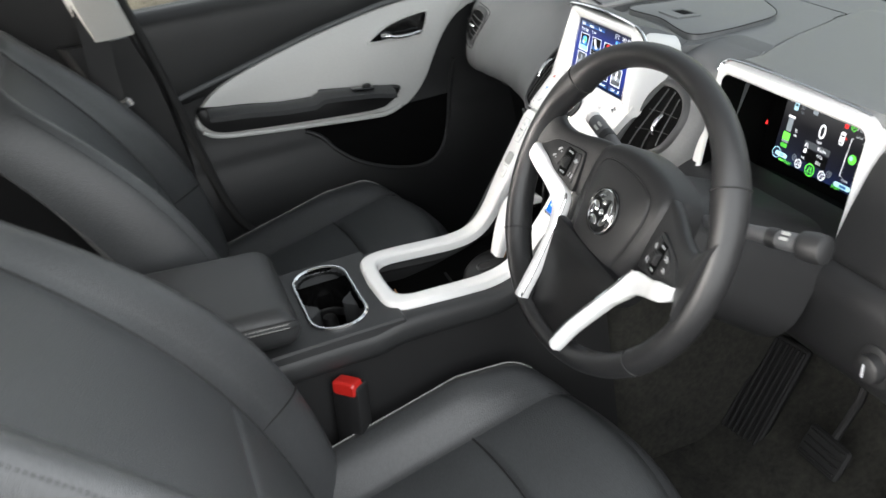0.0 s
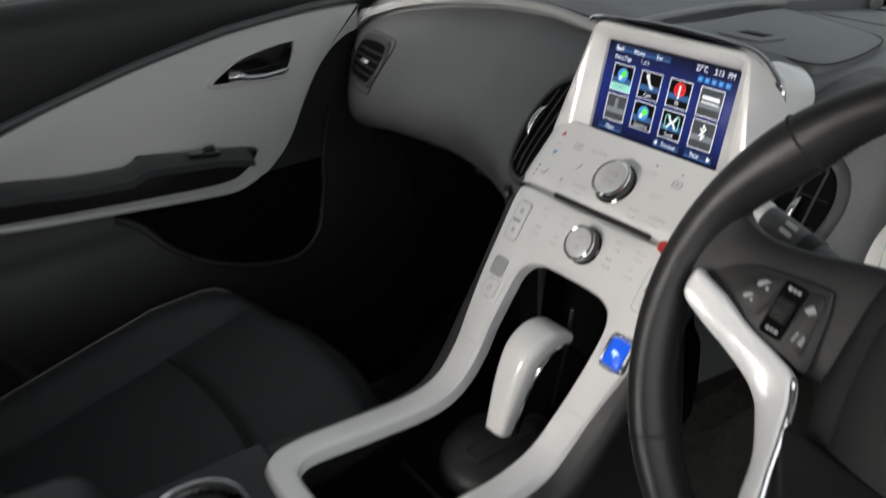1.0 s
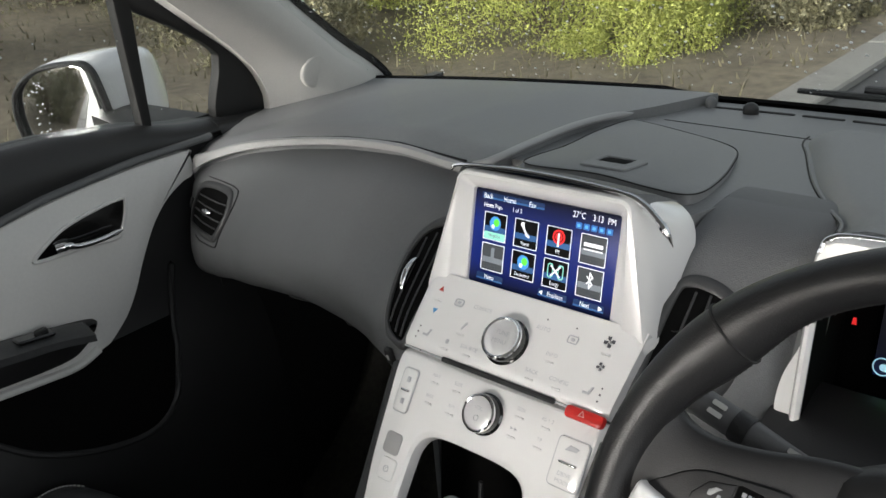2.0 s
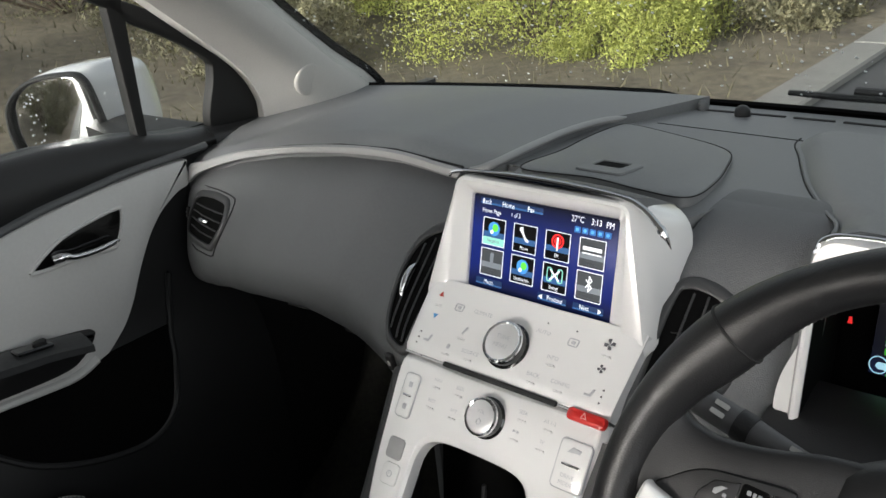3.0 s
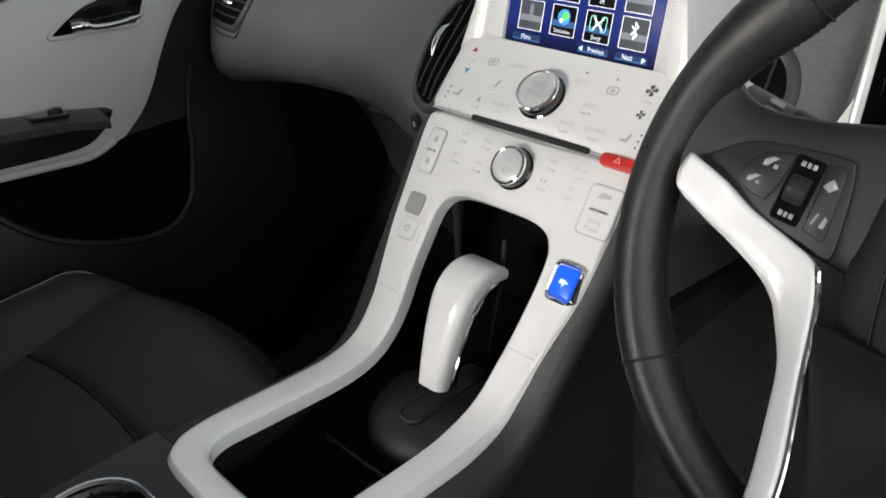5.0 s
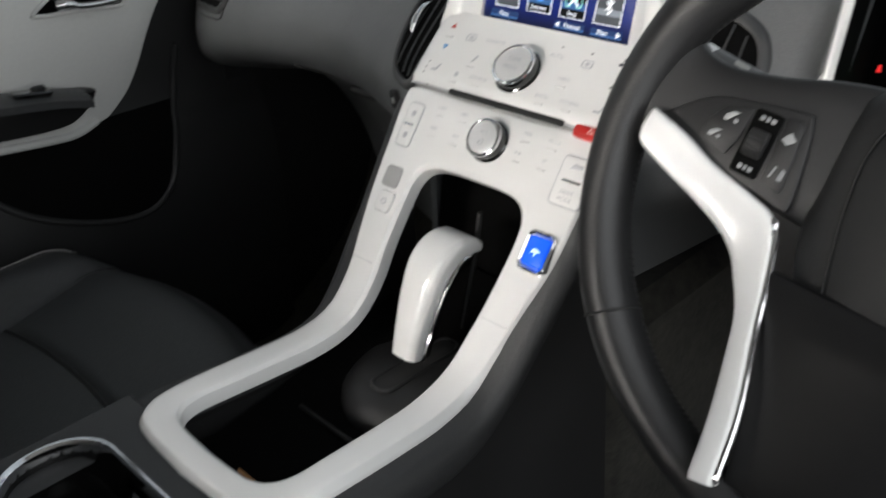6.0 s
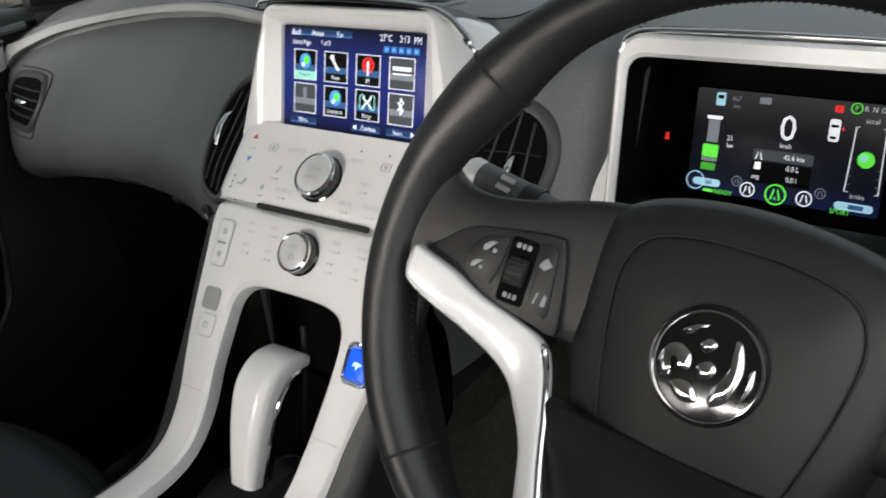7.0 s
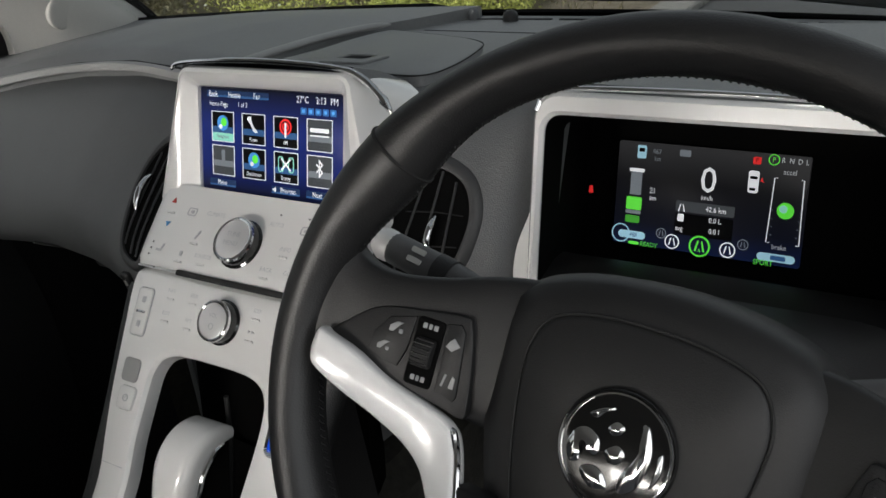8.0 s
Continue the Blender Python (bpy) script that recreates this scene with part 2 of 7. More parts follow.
DIRT = material("leafy_brown_dirt", (0.175, 0.150, 0.108), 0.95, grain=1.0, scale=40, vary=0.5, blotch=1.5)
ASPHALT = material("wet_grey_asphalt", (0.055, 0.055, 0.056), 0.55, grain=0.6, scale=120, vary=0.25, blotch=2)
CONCRETE = material("pale_concrete", (0.24, 0.235, 0.22), 0.8, grain=0.4, scale=90, vary=0.2, blotch=3)
BUSH = material("yellow_green_leaves", (0.37, 0.40, 0.095), 0.6, vary=0.45, scale=30, blotch=3)
SCRUB = material("olive_scrub_leaves", (0.20, 0.185, 0.105), 0.65, vary=0.5, scale=20, blotch=2)
TWIG = material("dry_brown_twigs", (0.12, 0.09, 0.065), 0.85, vary=0.3, scale=40)
solid("ground", build_ground(), DIRT, "brown leafy dirt verge rising into a scrubby bank", "ground", "structure")


def crown(centre, size, leaves, leaf, seed):
    """A shrub of many small leaves gathered in clumps round twigs."""
    rnd = np.random.default_rng(seed)
    c = rnd.uniform((-1, -1, 0.05), (1, 1, 1), (30, 3))
    c = c[c[:, 0] ** 2 + c[:, 1] ** 2 + (c[:, 2] * 0.9) ** 2 < 1.25]
    spread = rnd.uniform(0.08, 0.17, len(c))
    pick = rnd.integers(0, len(c), leaves)
    p = c[pick] + rnd.normal(0, 1, (leaves, 3)) * spread[pick][:, None]
    p[:, 2] = np.maximum(0.02, p[:, 2])
    p = p * np.array(size) + np.array(centre)
    a = rnd.normal(0, 1, (leaves, 3)) + (0, 0, 0.5)
    a /= np.linalg.norm(a, axis=1)[:, None]
    b = np.cross(a, rnd.normal(0, 1, (leaves, 3)))
    b /= np.linalg.norm(b, axis=1)[:, None]
    ln = (leaf * rnd.uniform(0.5, 1.4, leaves))[:, None]
    v = np.stack([p, p + a * ln * 0.5 + b * ln * 0.24, p + a * ln, p + a * ln * 0.5 - b * ln * 0.24], 1).reshape(-1, 3)
    me = bpy.data.meshes.new("crown")
    me.from_pydata(v.tolist(), [], np.arange(4 * leaves).reshape(-1, 4).tolist())
    return me, [Vector(q) for q in c]


def shrub(name, at, size, leaves, leaf, mat, seed, label):
    t = thing(name, at, label, "shrub", "shrubs on the bank")
    me, clumps = crown(at, size, leaves, leaf, seed)
    me.materials.append(mat)
    leafage = new("crown", me)
    leafage.parent = t
    leafage.matrix_parent_inverse = Matrix.Translation(t.location).inverted()
    bm = bmesh.new()
    for c in clumps:
        p0 = Vector(at) - Vector((0, 0, 0.1))
        p2 = Vector(at) + Vector((c.x * size[0], c.y * size[1], c.z * size[2]))
        p1 = p0.lerp(p2, 0.5) + Vector((0, 0, 0.15 * size[2]))
        sweep([p0, p1, p2], [0.012 * size[2], 0.008 * size[2], 0.004 * size[2]], 5, bm=bm)
    part("trunk", bm, TWIG, t)


def bank(x):
    d = max(0.0, -x - 4.5)
    return -0.15 + 0.16 * min(d, 12)


# road beside the kerb, then a pale concrete edge
solid("road", sheet([[(-1.24 + 7 * j / 6, -25 + 80 * i / 30, -0.165) for j in range(7)] for i in range(31)], (0, 0, -0.05)), ASPHALT, "wet grey asphalt road beside the verge", "road", "structure")
bm = bmesh.new()
for i in range(40):
    box(0.24, 1.985, 0.16, Matrix.Translation((-1.36, -18 + 2.0 * i, -0.20)), 0.012, bm=bm)
solid("kerb", bm, CONCRETE, "pale concrete kerb edge along the road", "kerb", "structure")
shrub("yellow_shrub", (-3.7, 4.9, bank(-3.7)), (1.25, 0.95, 0.85), 60000, 0.024, BUSH, 3, "bright yellow-green leafy shrub on the verge")
shrub("yellow_shrub", (-5.6, 5.3, bank(-5.6)), (1.4, 1.1, 1.2), 55000, 0.026, BUSH, 8, "bright yellow-green leafy shrub on the verge")
shrub("yellow_shrub", (-7.3, 4.6, bank(-7.3)), (1.5, 1.2, 1.2), 45000, 0.028, BUSH, 14, "bright yellow-green leafy shrub on the verge")
shrub("yellow_shrub", (-6.6, 7.2, bank(-6.6)), (1.6, 1.2, 1.5), 40000, 0.032, BUSH, 15, "bright yellow-green leafy shrub on the verge")
shrub("yellow_shrub", (-2.75, 4.75, bank(-2.75)), (0.5, 0.55, 0.42), 16000, 0.022, BUSH, 11, "low yellow-green leafy shrub near the kerb")
for k, (x, y, sx, sz) in enumerate(((-7.5, 3.2, 1.5, 1.6), (-8.2, 6.2, 1.6, 1.8), (-6.4, 8.6, 1.6, 1.5), (-4.4, 8.4, 1.3, 1.2), (-3.2, 9.8, 1.2, 1.3), (-9.6, 1.0, 1.6, 1.5), (-6.3, 1.1, 0.9, 0.8), (-11.5, 4.5, 2.0, 2.4), (-8.5, -1.5, 1.6, 1.6), (-5.4, 12.5, 1.8, 2.2), (-2.9, 13.5, 1.2, 1.6), (-10.5, 9.5, 2.2, 2.5), (-4.2, -2.4, 1.3, 2.0), (-3.6, -4.6, 1.3, 2.2), (-5.6, -4.2, 1.6, 2.6), (-3.9, -7.2, 1.5, 2.6), (-2.5, -5.2, 0.7, 1.3), (-2.6, -3.4, 0.6, 1.0), (-1.95, -3.1, 0.4, 0.9), (-2.2, -4.3, 0.6, 1.6), (-2.1, -6.2, 0.7, 2.0), (-2.4, -8.5, 0.9, 2.4), (-2.6, 6.7, 0.9, 0.8), (-4.8, 6.8, 1.2, 1.1), (-2.2, 8.6, 0.8, 0.9), (-3.4, 7.4, 1.0, 0.9), (-6.0, 3.6, 0.9, 0.7), (-4.9, 3.5, 0.6, 0.45), (-2.2, 5.6, 0.45, 0.3))):
    shrub("olive_scrub", (x, y, bank(x)), (sx, sx, sz), 11000, 0.034, SCRUB, 20 + k, "grey-olive scrub with dry brown twigs on the bank")
# dry grass tufts over the bank
rnd = random.Random(5)
bm = bmesh.new()
for k in range(9000):
    x, y = rnd.uniform(-12, -1.6), rnd.uniform(-1, 14)
    p = Vector((x, y, bank(x) + 0.02))
    up = Vector((rnd.gauss(0, 0.35), rnd.gauss(0, 0.35), 1)) * rnd.uniform(0.03, 0.10)
    w = Vector((rnd.gauss(0, 1), rnd.gauss(0, 1), 0)).normalized() * 0.008
    bm.faces.new([bm.verts.new(p - w), bm.verts.new(p + w), bm.verts.new(p + up)])
STRAW = material("dry_straw_grass", (0.135, 0.12, 0.07), 0.9, vary=0.4, scale=5, blotch=1)
solid("dry_grass", bm, STRAW, "dry straw grass tufts over the bank", "grass", "stuff")


# ---- car shell ----

def shell():
    # headliner, from the top of the windscreen back over the seats
    rows = []
    for i in range(13):
        y = -0.10 - 1.35 * i / 12
        rows.append([(0.60 * s / 8, y, 1.30 + 0.02 * math.sin(math.pi * i / 12) - 0.035 * (s / 8) ** 4) for s in range(-8, 9)])
    solid("ceiling", sheet(rows, (0, 0, 0.04)), LINER, "pale fabric headliner under the car roof", "headliner", "structure")
    for side, name in ((-1, "a_pillar"), (1, "a_pillar")):
        t = thing(name, (side * 0.70, 0.4, 0.84), "pale grey plastic windscreen pillar with a round speaker grille", "pillar", "windscreen pillars", "structure")
        keys = []
        # inner face: broad foot at the dash, narrowing upwards
        for f, yb, zb, yf, zf, x in ((0, 0.255, 0.825, 0.508, 0.822, 0.705), (0.14, 0.250, 0.87, 0.475, 0.855, 0.70), (0.3, 0.205, 0.935, 0.385, 0.925, 0.69), (0.6, 0.055, 1.06, 0.212, 1.07, 0.645), (1, -0.16, 1.24, -0.02, 1.27, 0.57)):
            keys.append((yb, zb, yf, zf, x))
        rows = []
        for k in spline(keys, 22):
            yb, zb, yf, zf, x = k
            row = []
            for j in range(9):
                u = j / 8
                row.append((side * (x + 0.012 - 0.035 * math.sin(math.pi * u)), yb + (yf - yb) * u, zb + (zf - zb) * u))
            rows.append(row)
        part("trim_cover", sheet(rows, (side * 0.03, 0, 0)), LINER, t)
        part("glass_seal", sweep([(side * (k[4] + 0.013), k[2] + 0.006, k[3] + 0.001) for k in spline(keys, 22)], 0.0075, 8), DEEP_BLACK, t, "black rubber glass seal")
        m = basis((side * 0.6745, 0.327, 0.8765), (0, 1, 0.05), (-side * 0.25, 0, 1) if side < 0 else (-0.25, 0, 1))
        if side < 0:
            part("speaker_grille", lathe([(0.0265, -0.012), (0.0265, -0.0062), (0.0250, -0.0046), (0.0225, -0.0042), (0.010, -0.0030), (0.001, -0.0026)], m), LINER, t, "round pale speaker grille")


shell()

def glass_foot(x):
    return 0.565 - 0.21 * x * x


# windscreen glass and the black band round its foot
rows = []
for i in range(11):
    f = i / 10
    rows.append([((0.71 - 0.14 * f) * s / 10, (glass_foot(0.71 * s / 10) + 0.025) * (1 - f) + (-0.10 + 0.04 * (1 - (s / 10) ** 2)) * f, 0.812 + 0.488 * f) for s in range(-10, 11)])
ws = solid("window_1", sheet(rows, (0, 0.005, 0.003)), GLASS, "raindrop-specked windscreen glass over the dashboard", "windscreen", "structure")
ws.visible_shadow = False
band = part("black_band", sheet([[(0.71 * s / 14, glass_foot(0.71 * s / 14) + 0.031 - (0.007 + 0.005 * (s < -3)) * k, 0.8055 + (0.007 + 0.006 * (s < -3)) * k) for s in range(-14, 15)] for k in range(3)], (0, 0.006, 0.003)), DEEP_BLACK, ws, "black printed band")
rnd = random.Random(2)
bm = bmesh.new()
for k in range(900):
    u, f = rnd.uniform(-1, 1), rnd.uniform(0.06, 0.8)
    x = (0.71 - 0.14 * f) * u
    p = Vector((x, (glass_foot(0.71 * u) + 0.025) * (1 - f) + (-0.10 + 0.04 * (1 - u * u)) * f + 0.004, 0.812 + 0.488 * f + 0.003))
    r = rnd.choice((0.0009, 0.0012, 0.0016, 0.0022))
    lathe([(r, 0), (r * 0.85, r * 0.4), (r * 0.4, r * 0.62), (r * 0.02, r * 0.66)], basis(p, (1, 0, 0), (0, -0.74, 0.6)), 7, bm=bm)
DROP = material("water_drops", (0.66, 0.69, 0.70), 0.08, spec=0.8)
tagged(part("raindrops", bm, DROP, ws, "clear raindrops on the glass"), kind="stuff")
cowl = solid("cowl", sheet([[(0.80 * s / 12, glass_foot(0.75 * s / 12) + 0.03 + 0.16 * k / 4, 0.80 - 0.012 * k) for s in range(-12, 13)] for k in range(5)], (0, 0, -0.03)), HARD, "black plastic cowl outside the windscreen foot", "cowl", "structure")
bonnet = solid("bonnet", sheet([[(0.84 * s / 12, glass_foot(0.75 * s / 12) + 0.17 + 0.75 * k / 8, 0.735 - 0.20 * (k / 8) ** 1.2 - 0.04 * (s / 12) ** 2) for s in range(-12, 13)] for k in range(9)], (0, 0, -0.03)), CAR_PAINT, "pale painted car bonnet beyond the windscreen", "bonnet", "structure")
wiper = thing("wiper", (0.10, 0.60, 0.82), "black wiper arm and blade resting on the windscreen", "wiper")
part("blade", sweep([(-0.02, 0.588, 0.838), (0.04, 0.592, 0.836), (0.12, 0.590, 0.836), (0.35, 0.575, 0.838)], [0.006, 0.008, 0.007, 0.004], 8, flat=0.6), RUBBER, wiper)
part("arm", sweep([(0.06, 0.60, 0.842), (0.25, 0.60, 0.84), (0.48, 0.60, 0.82)], [0.006, 0.008, 0.010], 8), HARD, wiper)


# ---- dashboard ----
dash = thing("dashboard", (0, 0.3, 0.15), "charcoal soft plastic dashboard with silver trim line", "dashboard")


def lerp_table(table, x):
    xs = [r[0] for r in table]
    return [float(np.interp(x, xs, [r[k] for r in table])) for k in range(1, len(table[0]))]


# edge of the top pad: x, y, z
EDGE = [(-0.72, 0.092, 0.797), (-0.694, 0.094, 0.806), (-0.665, 0.0965, 0.818), (-0.58, 0.104, 0.843), (-0.48, 0.112, 0.861), (-0.37, 0.112, 0.8755), (-0.27, 0.109, 0.8815), (-0.19, 0.108, 0.8745), (-0.13, 0.112, 0.872), (0.13, 0.112, 0.872), (0.30, 0.112, 0.872)]
# how far the front face swells towards the seats: x, y at its belly
BELLY = [(-0.72, 0.066), (-0.62, 0.028), (-0.50, 0.006), (-0.35, -0.006), (-0.24, -0.022), (-0.19, -0.035), (-0.15, -0.052), (-0.11, -0.060), (0.11, -0.055), (0.125, -0.03), (0.145, -0.005), (0.175, 0.015), (0.21, 0.035)]


def top_z(y):
    return 0.874 - 0.115 * (y - 0.16)


def dash_front(x):
    """Points down the front face at x."""
    y, z = lerp_table(EDGE, x)
    b = lerp_table(BELLY, x)[0]
    g = min(1.0, max(0.0, (abs(x) - 0.12) / 0.25)) if x < 0 else min(1.0, max(0.0, (x - 0.105) / 0.03))
    if x > 0:
        y, z = 0.098, 0.868
    return ([(0.176, 0.8590), (0.158, 0.8644), (0.138, 0.8664), (0.118, 0.8645), (0.096, 0.8580), (0.074 + 0.2 * b, 0.8420)] if x > 0 else [(y + 0.006, z - 0.020), (y * 0.72 + b * 0.28, z - 0.036)]) + [ (y * 0.38 + b * 0.62, z - 0.072), (y * 0.10 + b * 0.90, z - 0.108), (b, z - 0.135), (b + 0.006, z - 0.165), (b + 0.03 * (0.3 + g), z - 0.190), (b + 0.10 * (0.2 + g), z - 0.215), (b + 0.21 * (0.1 + g), z - 0.26), (b + 0.30 * (0.05 + g), z - 0.42), (b + 0.34 * (0.02 + g), 0.12)]


rows = []
for i in range(61):
    x = -0.694 + 0.584 * i / 60
    rows.append([(x, *p) for p in spline(dash_front(x), 44)])
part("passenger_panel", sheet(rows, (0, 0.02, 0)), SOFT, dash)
rows = []
for i in range(24):
    x = 0.105 + 0.115 * i / 23
    rows.append([(x, p[0] + 0.016 * min(1.0, max(0.0, (x - 0.188) / 0.018)) ** 2, p[1]) for p in spline(dash_front(min(x, 0.205))[:-2], 40)])
part("centre_panel", sheet(rows, (0, 0.02, 0)), SOFT, dash)
# top pad of the passenger side, reaching the windscreen
rows = []
for i in range(49):
    u0 = i / 48
    row = []
    for j in range(19):
        u = j / 18
        x_r = float(np.interp(u, [0, 0.12, 0.35, 0.55, 0.7, 1], [-0.142, -0.143, -0.160, -0.166, -0.145, -0.12]))
        x = -0.738 + (x_r + 0.738) * u0
        ye, ze = lerp_table(EDGE, x)
        y = ye + 0.006 + (glass_foot(x) - 0.004 - ye) * u
        w = min(1.0, 4 * u) if ze < 0.822 else u + (min(1.0, 4 * u) - u) * max(0.0, (0.850 - ze) / 0.028)
        z = (ze + 0.004) * (1 - w) + 0.832 * w + 0.016 * math.sin(math.pi * u) * math.sin(math.pi * u0) - (0.010 if j == 0 else 0)
        row.append((x, y, z))
    rows.append(row)
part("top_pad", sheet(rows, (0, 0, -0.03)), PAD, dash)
# middle and driver's side top
rows = []
for i in range(45):
    u0 = i / 44
    row = []
    for j in range(21):
        u = j / 20
        x = -0.165 + 0.885 * u0
        y0 = 0.085 if abs(x) < 0.11 else 0.150 if x < 0.215 else (0.19 if x < 0.53 else 0.105)
        y = y0 + (glass_foot(x) + 0.012 - y0) * u
        z = top_z(y) - 0.010 - 0.03 * max(0, (x - 0.55) / 0.17) ** 2
        if y < 0.125 and x > 0.2:
            z -= 0.10 * (0.125 - y)
        row.append((x, y, min(z, 0.866)))
    rows.append(row)
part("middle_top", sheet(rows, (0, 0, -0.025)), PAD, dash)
# silver line under the pad: a flat blade on edge
line = spline([(e[0], e[1] - 0.001, e[2] - 0.0085) for e in EDGE[1:8]] + [(-0.164, 0.101, 0.8680), (-0.149, 0.112, 0.8690)], 84)
rings = []
for k, p in enumerate(line):
    p = Vector(p)
    a, b = Vector(line[max(0, k - 1)]), Vector(line[min(83, k + 1)])
    t = (b - a).normalized()
    out = Vector((t.y, -t.x, 0)).normalized()
    if out.y > 0:
        out = -out
    h = float(np.interp(k, [0, 12, 30, 50, 60, 76, 83], [0.0135, 0.0070, 0.0048, 0.0044, 0.0042, 0.0040, 0.0036]))
    up = (Vector((0, 0, 1)) - out * 0.35).normalized()
    rings.append([p + up * h * s + out * 0.004 * c for s, c in ((-1, -0.6), (-1, 0.3), (-0.8, 0.9), (0, 1.15), (0.8, 0.9), (1, 0.3), (1, -0.6))])
part("silver_trim", loft(rings), SILVER, dash, "satin silver trim strip")
tail = spline([(-0.158, 0.105, 0.8700), (-0.146, 0.112, 0.8725), (-0.140, 0.134, 0.8740), (-0.147, 0.190, 0.8700), (-0.158, 0.279, 0.8615), (-0.155, 0.345, 0.8550), (-0.142, 0.388, 0.8500)], 40)
part("silver_trim", sweep([tuple(p) for p in tail], [0.0034] + [0.0050] * 36 + [0.0042, 0.0030, 0.001], 12, flat=0.8), SILVER, dash, "satin silver trim strip")
# storage lid on the top with a finger notch
LID = basis((0, 0.162, top_z(0.162) - 0.0025), (1, 0, 0), (0, 1, -0.115))
lid_o = spline([(-0.105, -0.036), (-0.024, -0.031), (0.037, -0.044), (0.078, -0.049), (0.090, -0.032), (0.083, 0.015), (0.069, 0.064), (0.046, 0.124), (0.018, 0.154), (-0.035, 0.180), (-0.122, 0.213), (-0.138, 0.200), (-0.132, 0.13), (-0.116, 0.05)], 80, True)
part("lid", plate(lid_o, 0.012, LID, 0.003), PAD, dash, "flush storage lid")
part("lid_gap", sweep([LID @ Vector((x, y, -0.0012)) for x, y in offset(lid_o, -0.0008)], 0.0007, 6, closed=True), RUBBER, dash)
part("lid_notch", hoop(rrect(0.054, 0.046, 0.005, 3, -0.026, 0.006), rrect(0.034, 0.022, 0.002, 3, -0.029, 0.015), 0.004, LID @ Matrix.Translation((0, 0, 0.0022)), 0.001), PAD, dash)
part("lid_grip", plate(rrect(0.036, 0.024, 0.002, 3, -0.029, 0.015), 0.003, LID @ Matrix.Translation((0, 0, 0.0006)), 0.0005), DEEP_BLACK, dash)
part("seam_line", sweep([(-0.12 + 0.19 * k / 10, 0.425 - 0.012 * k / 10, top_z(0.425 - 0.012 * k / 10) - 0.0100) for k in range(11)], 0.0009, 6), RUBBER, dash)
part("seam_line", sweep([(x, y, z - 0.0006) for x, y, z in [(-0.725 + 0.05 * k, *[lerp_table(EDGE, -0.725 + 0.05 * k)[q] + (0.006, -0.004)[q] for q in (0, 1)]) for k in range(12)]], 0.0012, 6), RUBBER, dash)
# defroster slots along the glass
for k in range(14):
    x = -0.40 + 0.062 * k
    y = glass_foot(x) - 0.028
    zz = 0.8275 if x < -0.13 else top_z(y) - 0.0085
    part("defroster_slot", plate(rrect(0.052, 0.007, 0.002, 2), 0.003, basis((x, y, zz), (1, 0.42 * -x, 0), (0, 1, -0.08)), 0.0005), RUBBER, dash)
for x, y, r, mat in ((-0.052, 0.520, 0.010, HARD), (-0.115, 0.535, 0.0075, SOFT)):
    sensor = part("sensor_dome", lathe([(r, -0.004), (r, 0.002), (r * 0.9, 0.006), (r * 0.55, 0.0092), (r * 0.02, 0.0102)], Matrix.Translation((x, y, top_z(y) - 0.006)), 20), mat, dash, "small round light sensor")
# raised pad over the driver's display, with a pale edge line
PAD_EDGE = spline([(0.062, 0.470), (0.070, 0.400), (0.098, 0.339), (0.146, 0.237), (0.190, 0.162), (0.214, 0.125), (0.222, 0.085)], 40)
rows = []
for x0, y in PAD_EDGE:
    row = []
    for k in range(26):
        u = (k / 25) ** 1.6
        e = math.sin(min(1.0, u / 0.06) * math.pi / 2)
        e2 = math.sin(min(1.0, (1 - u) / 0.12 + 0.02) * math.pi / 2)
        row.append((x0 + (0.66 - x0) * u, y - 0.006 * math.sin(math.pi * u) * (1 if y < 0.1 else 0), top_z(y) - 0.0125 + 0.0155 * e * e2 * min(1.0, (0.47 - y) / 0.06 + 0.3)))
    rows.append(row)
part("driver_pad", sheet(rows, (0, 0, -0.015)), PAD, dash, "raised pad over the display", sharp=60)
part("pad_edge", sweep([(x - 0.0006, y, top_z(y) - 0.0095) for x, y in PAD_EDGE[10:37]], 0.0017, 6), PAD, dash)
part("pad_seam", sweep([(x - 0.003, y, top_z(y) - 0.0100) for x, y in PAD_EDGE[4:38]], 0.0010, 6), RUBBER, dash)

# ---- centre console fascia ----
PROFILE = [(0.02, 0.829), (-0.005, 0.804), (-0.035, 0.7785), (-0.063, 0.7525), (-0.095, 0.7115), (-0.125, 0.671), (-0.150, 0.640), (-0.172, 0.612), (-0.200, 0.588), (-0.235, 0.5798), (-0.28, 0.581), (-0.34, 0.585), (-0.40, 0.587), (-0.46, 0.588)]
fine = spline(PROFILE, 240)
FY = [float(p[0]) for p in fine][::-1]
FZ = [float(p[1]) for p in fine][::-1]


def fascia(x, y, h=0.0):
    """The point of the console's face at x and y, h above it."""
    z = float(np.interp(y, FY, FZ))
    dz = (float(np.interp(y + 0.004, FY, FZ)) - float(np.interp(y - 0.004, FY, FZ))) / 0.008
    n = Vector((0, -dz, 1)).normalized()
    return Vector((x, y, z)) + n * h


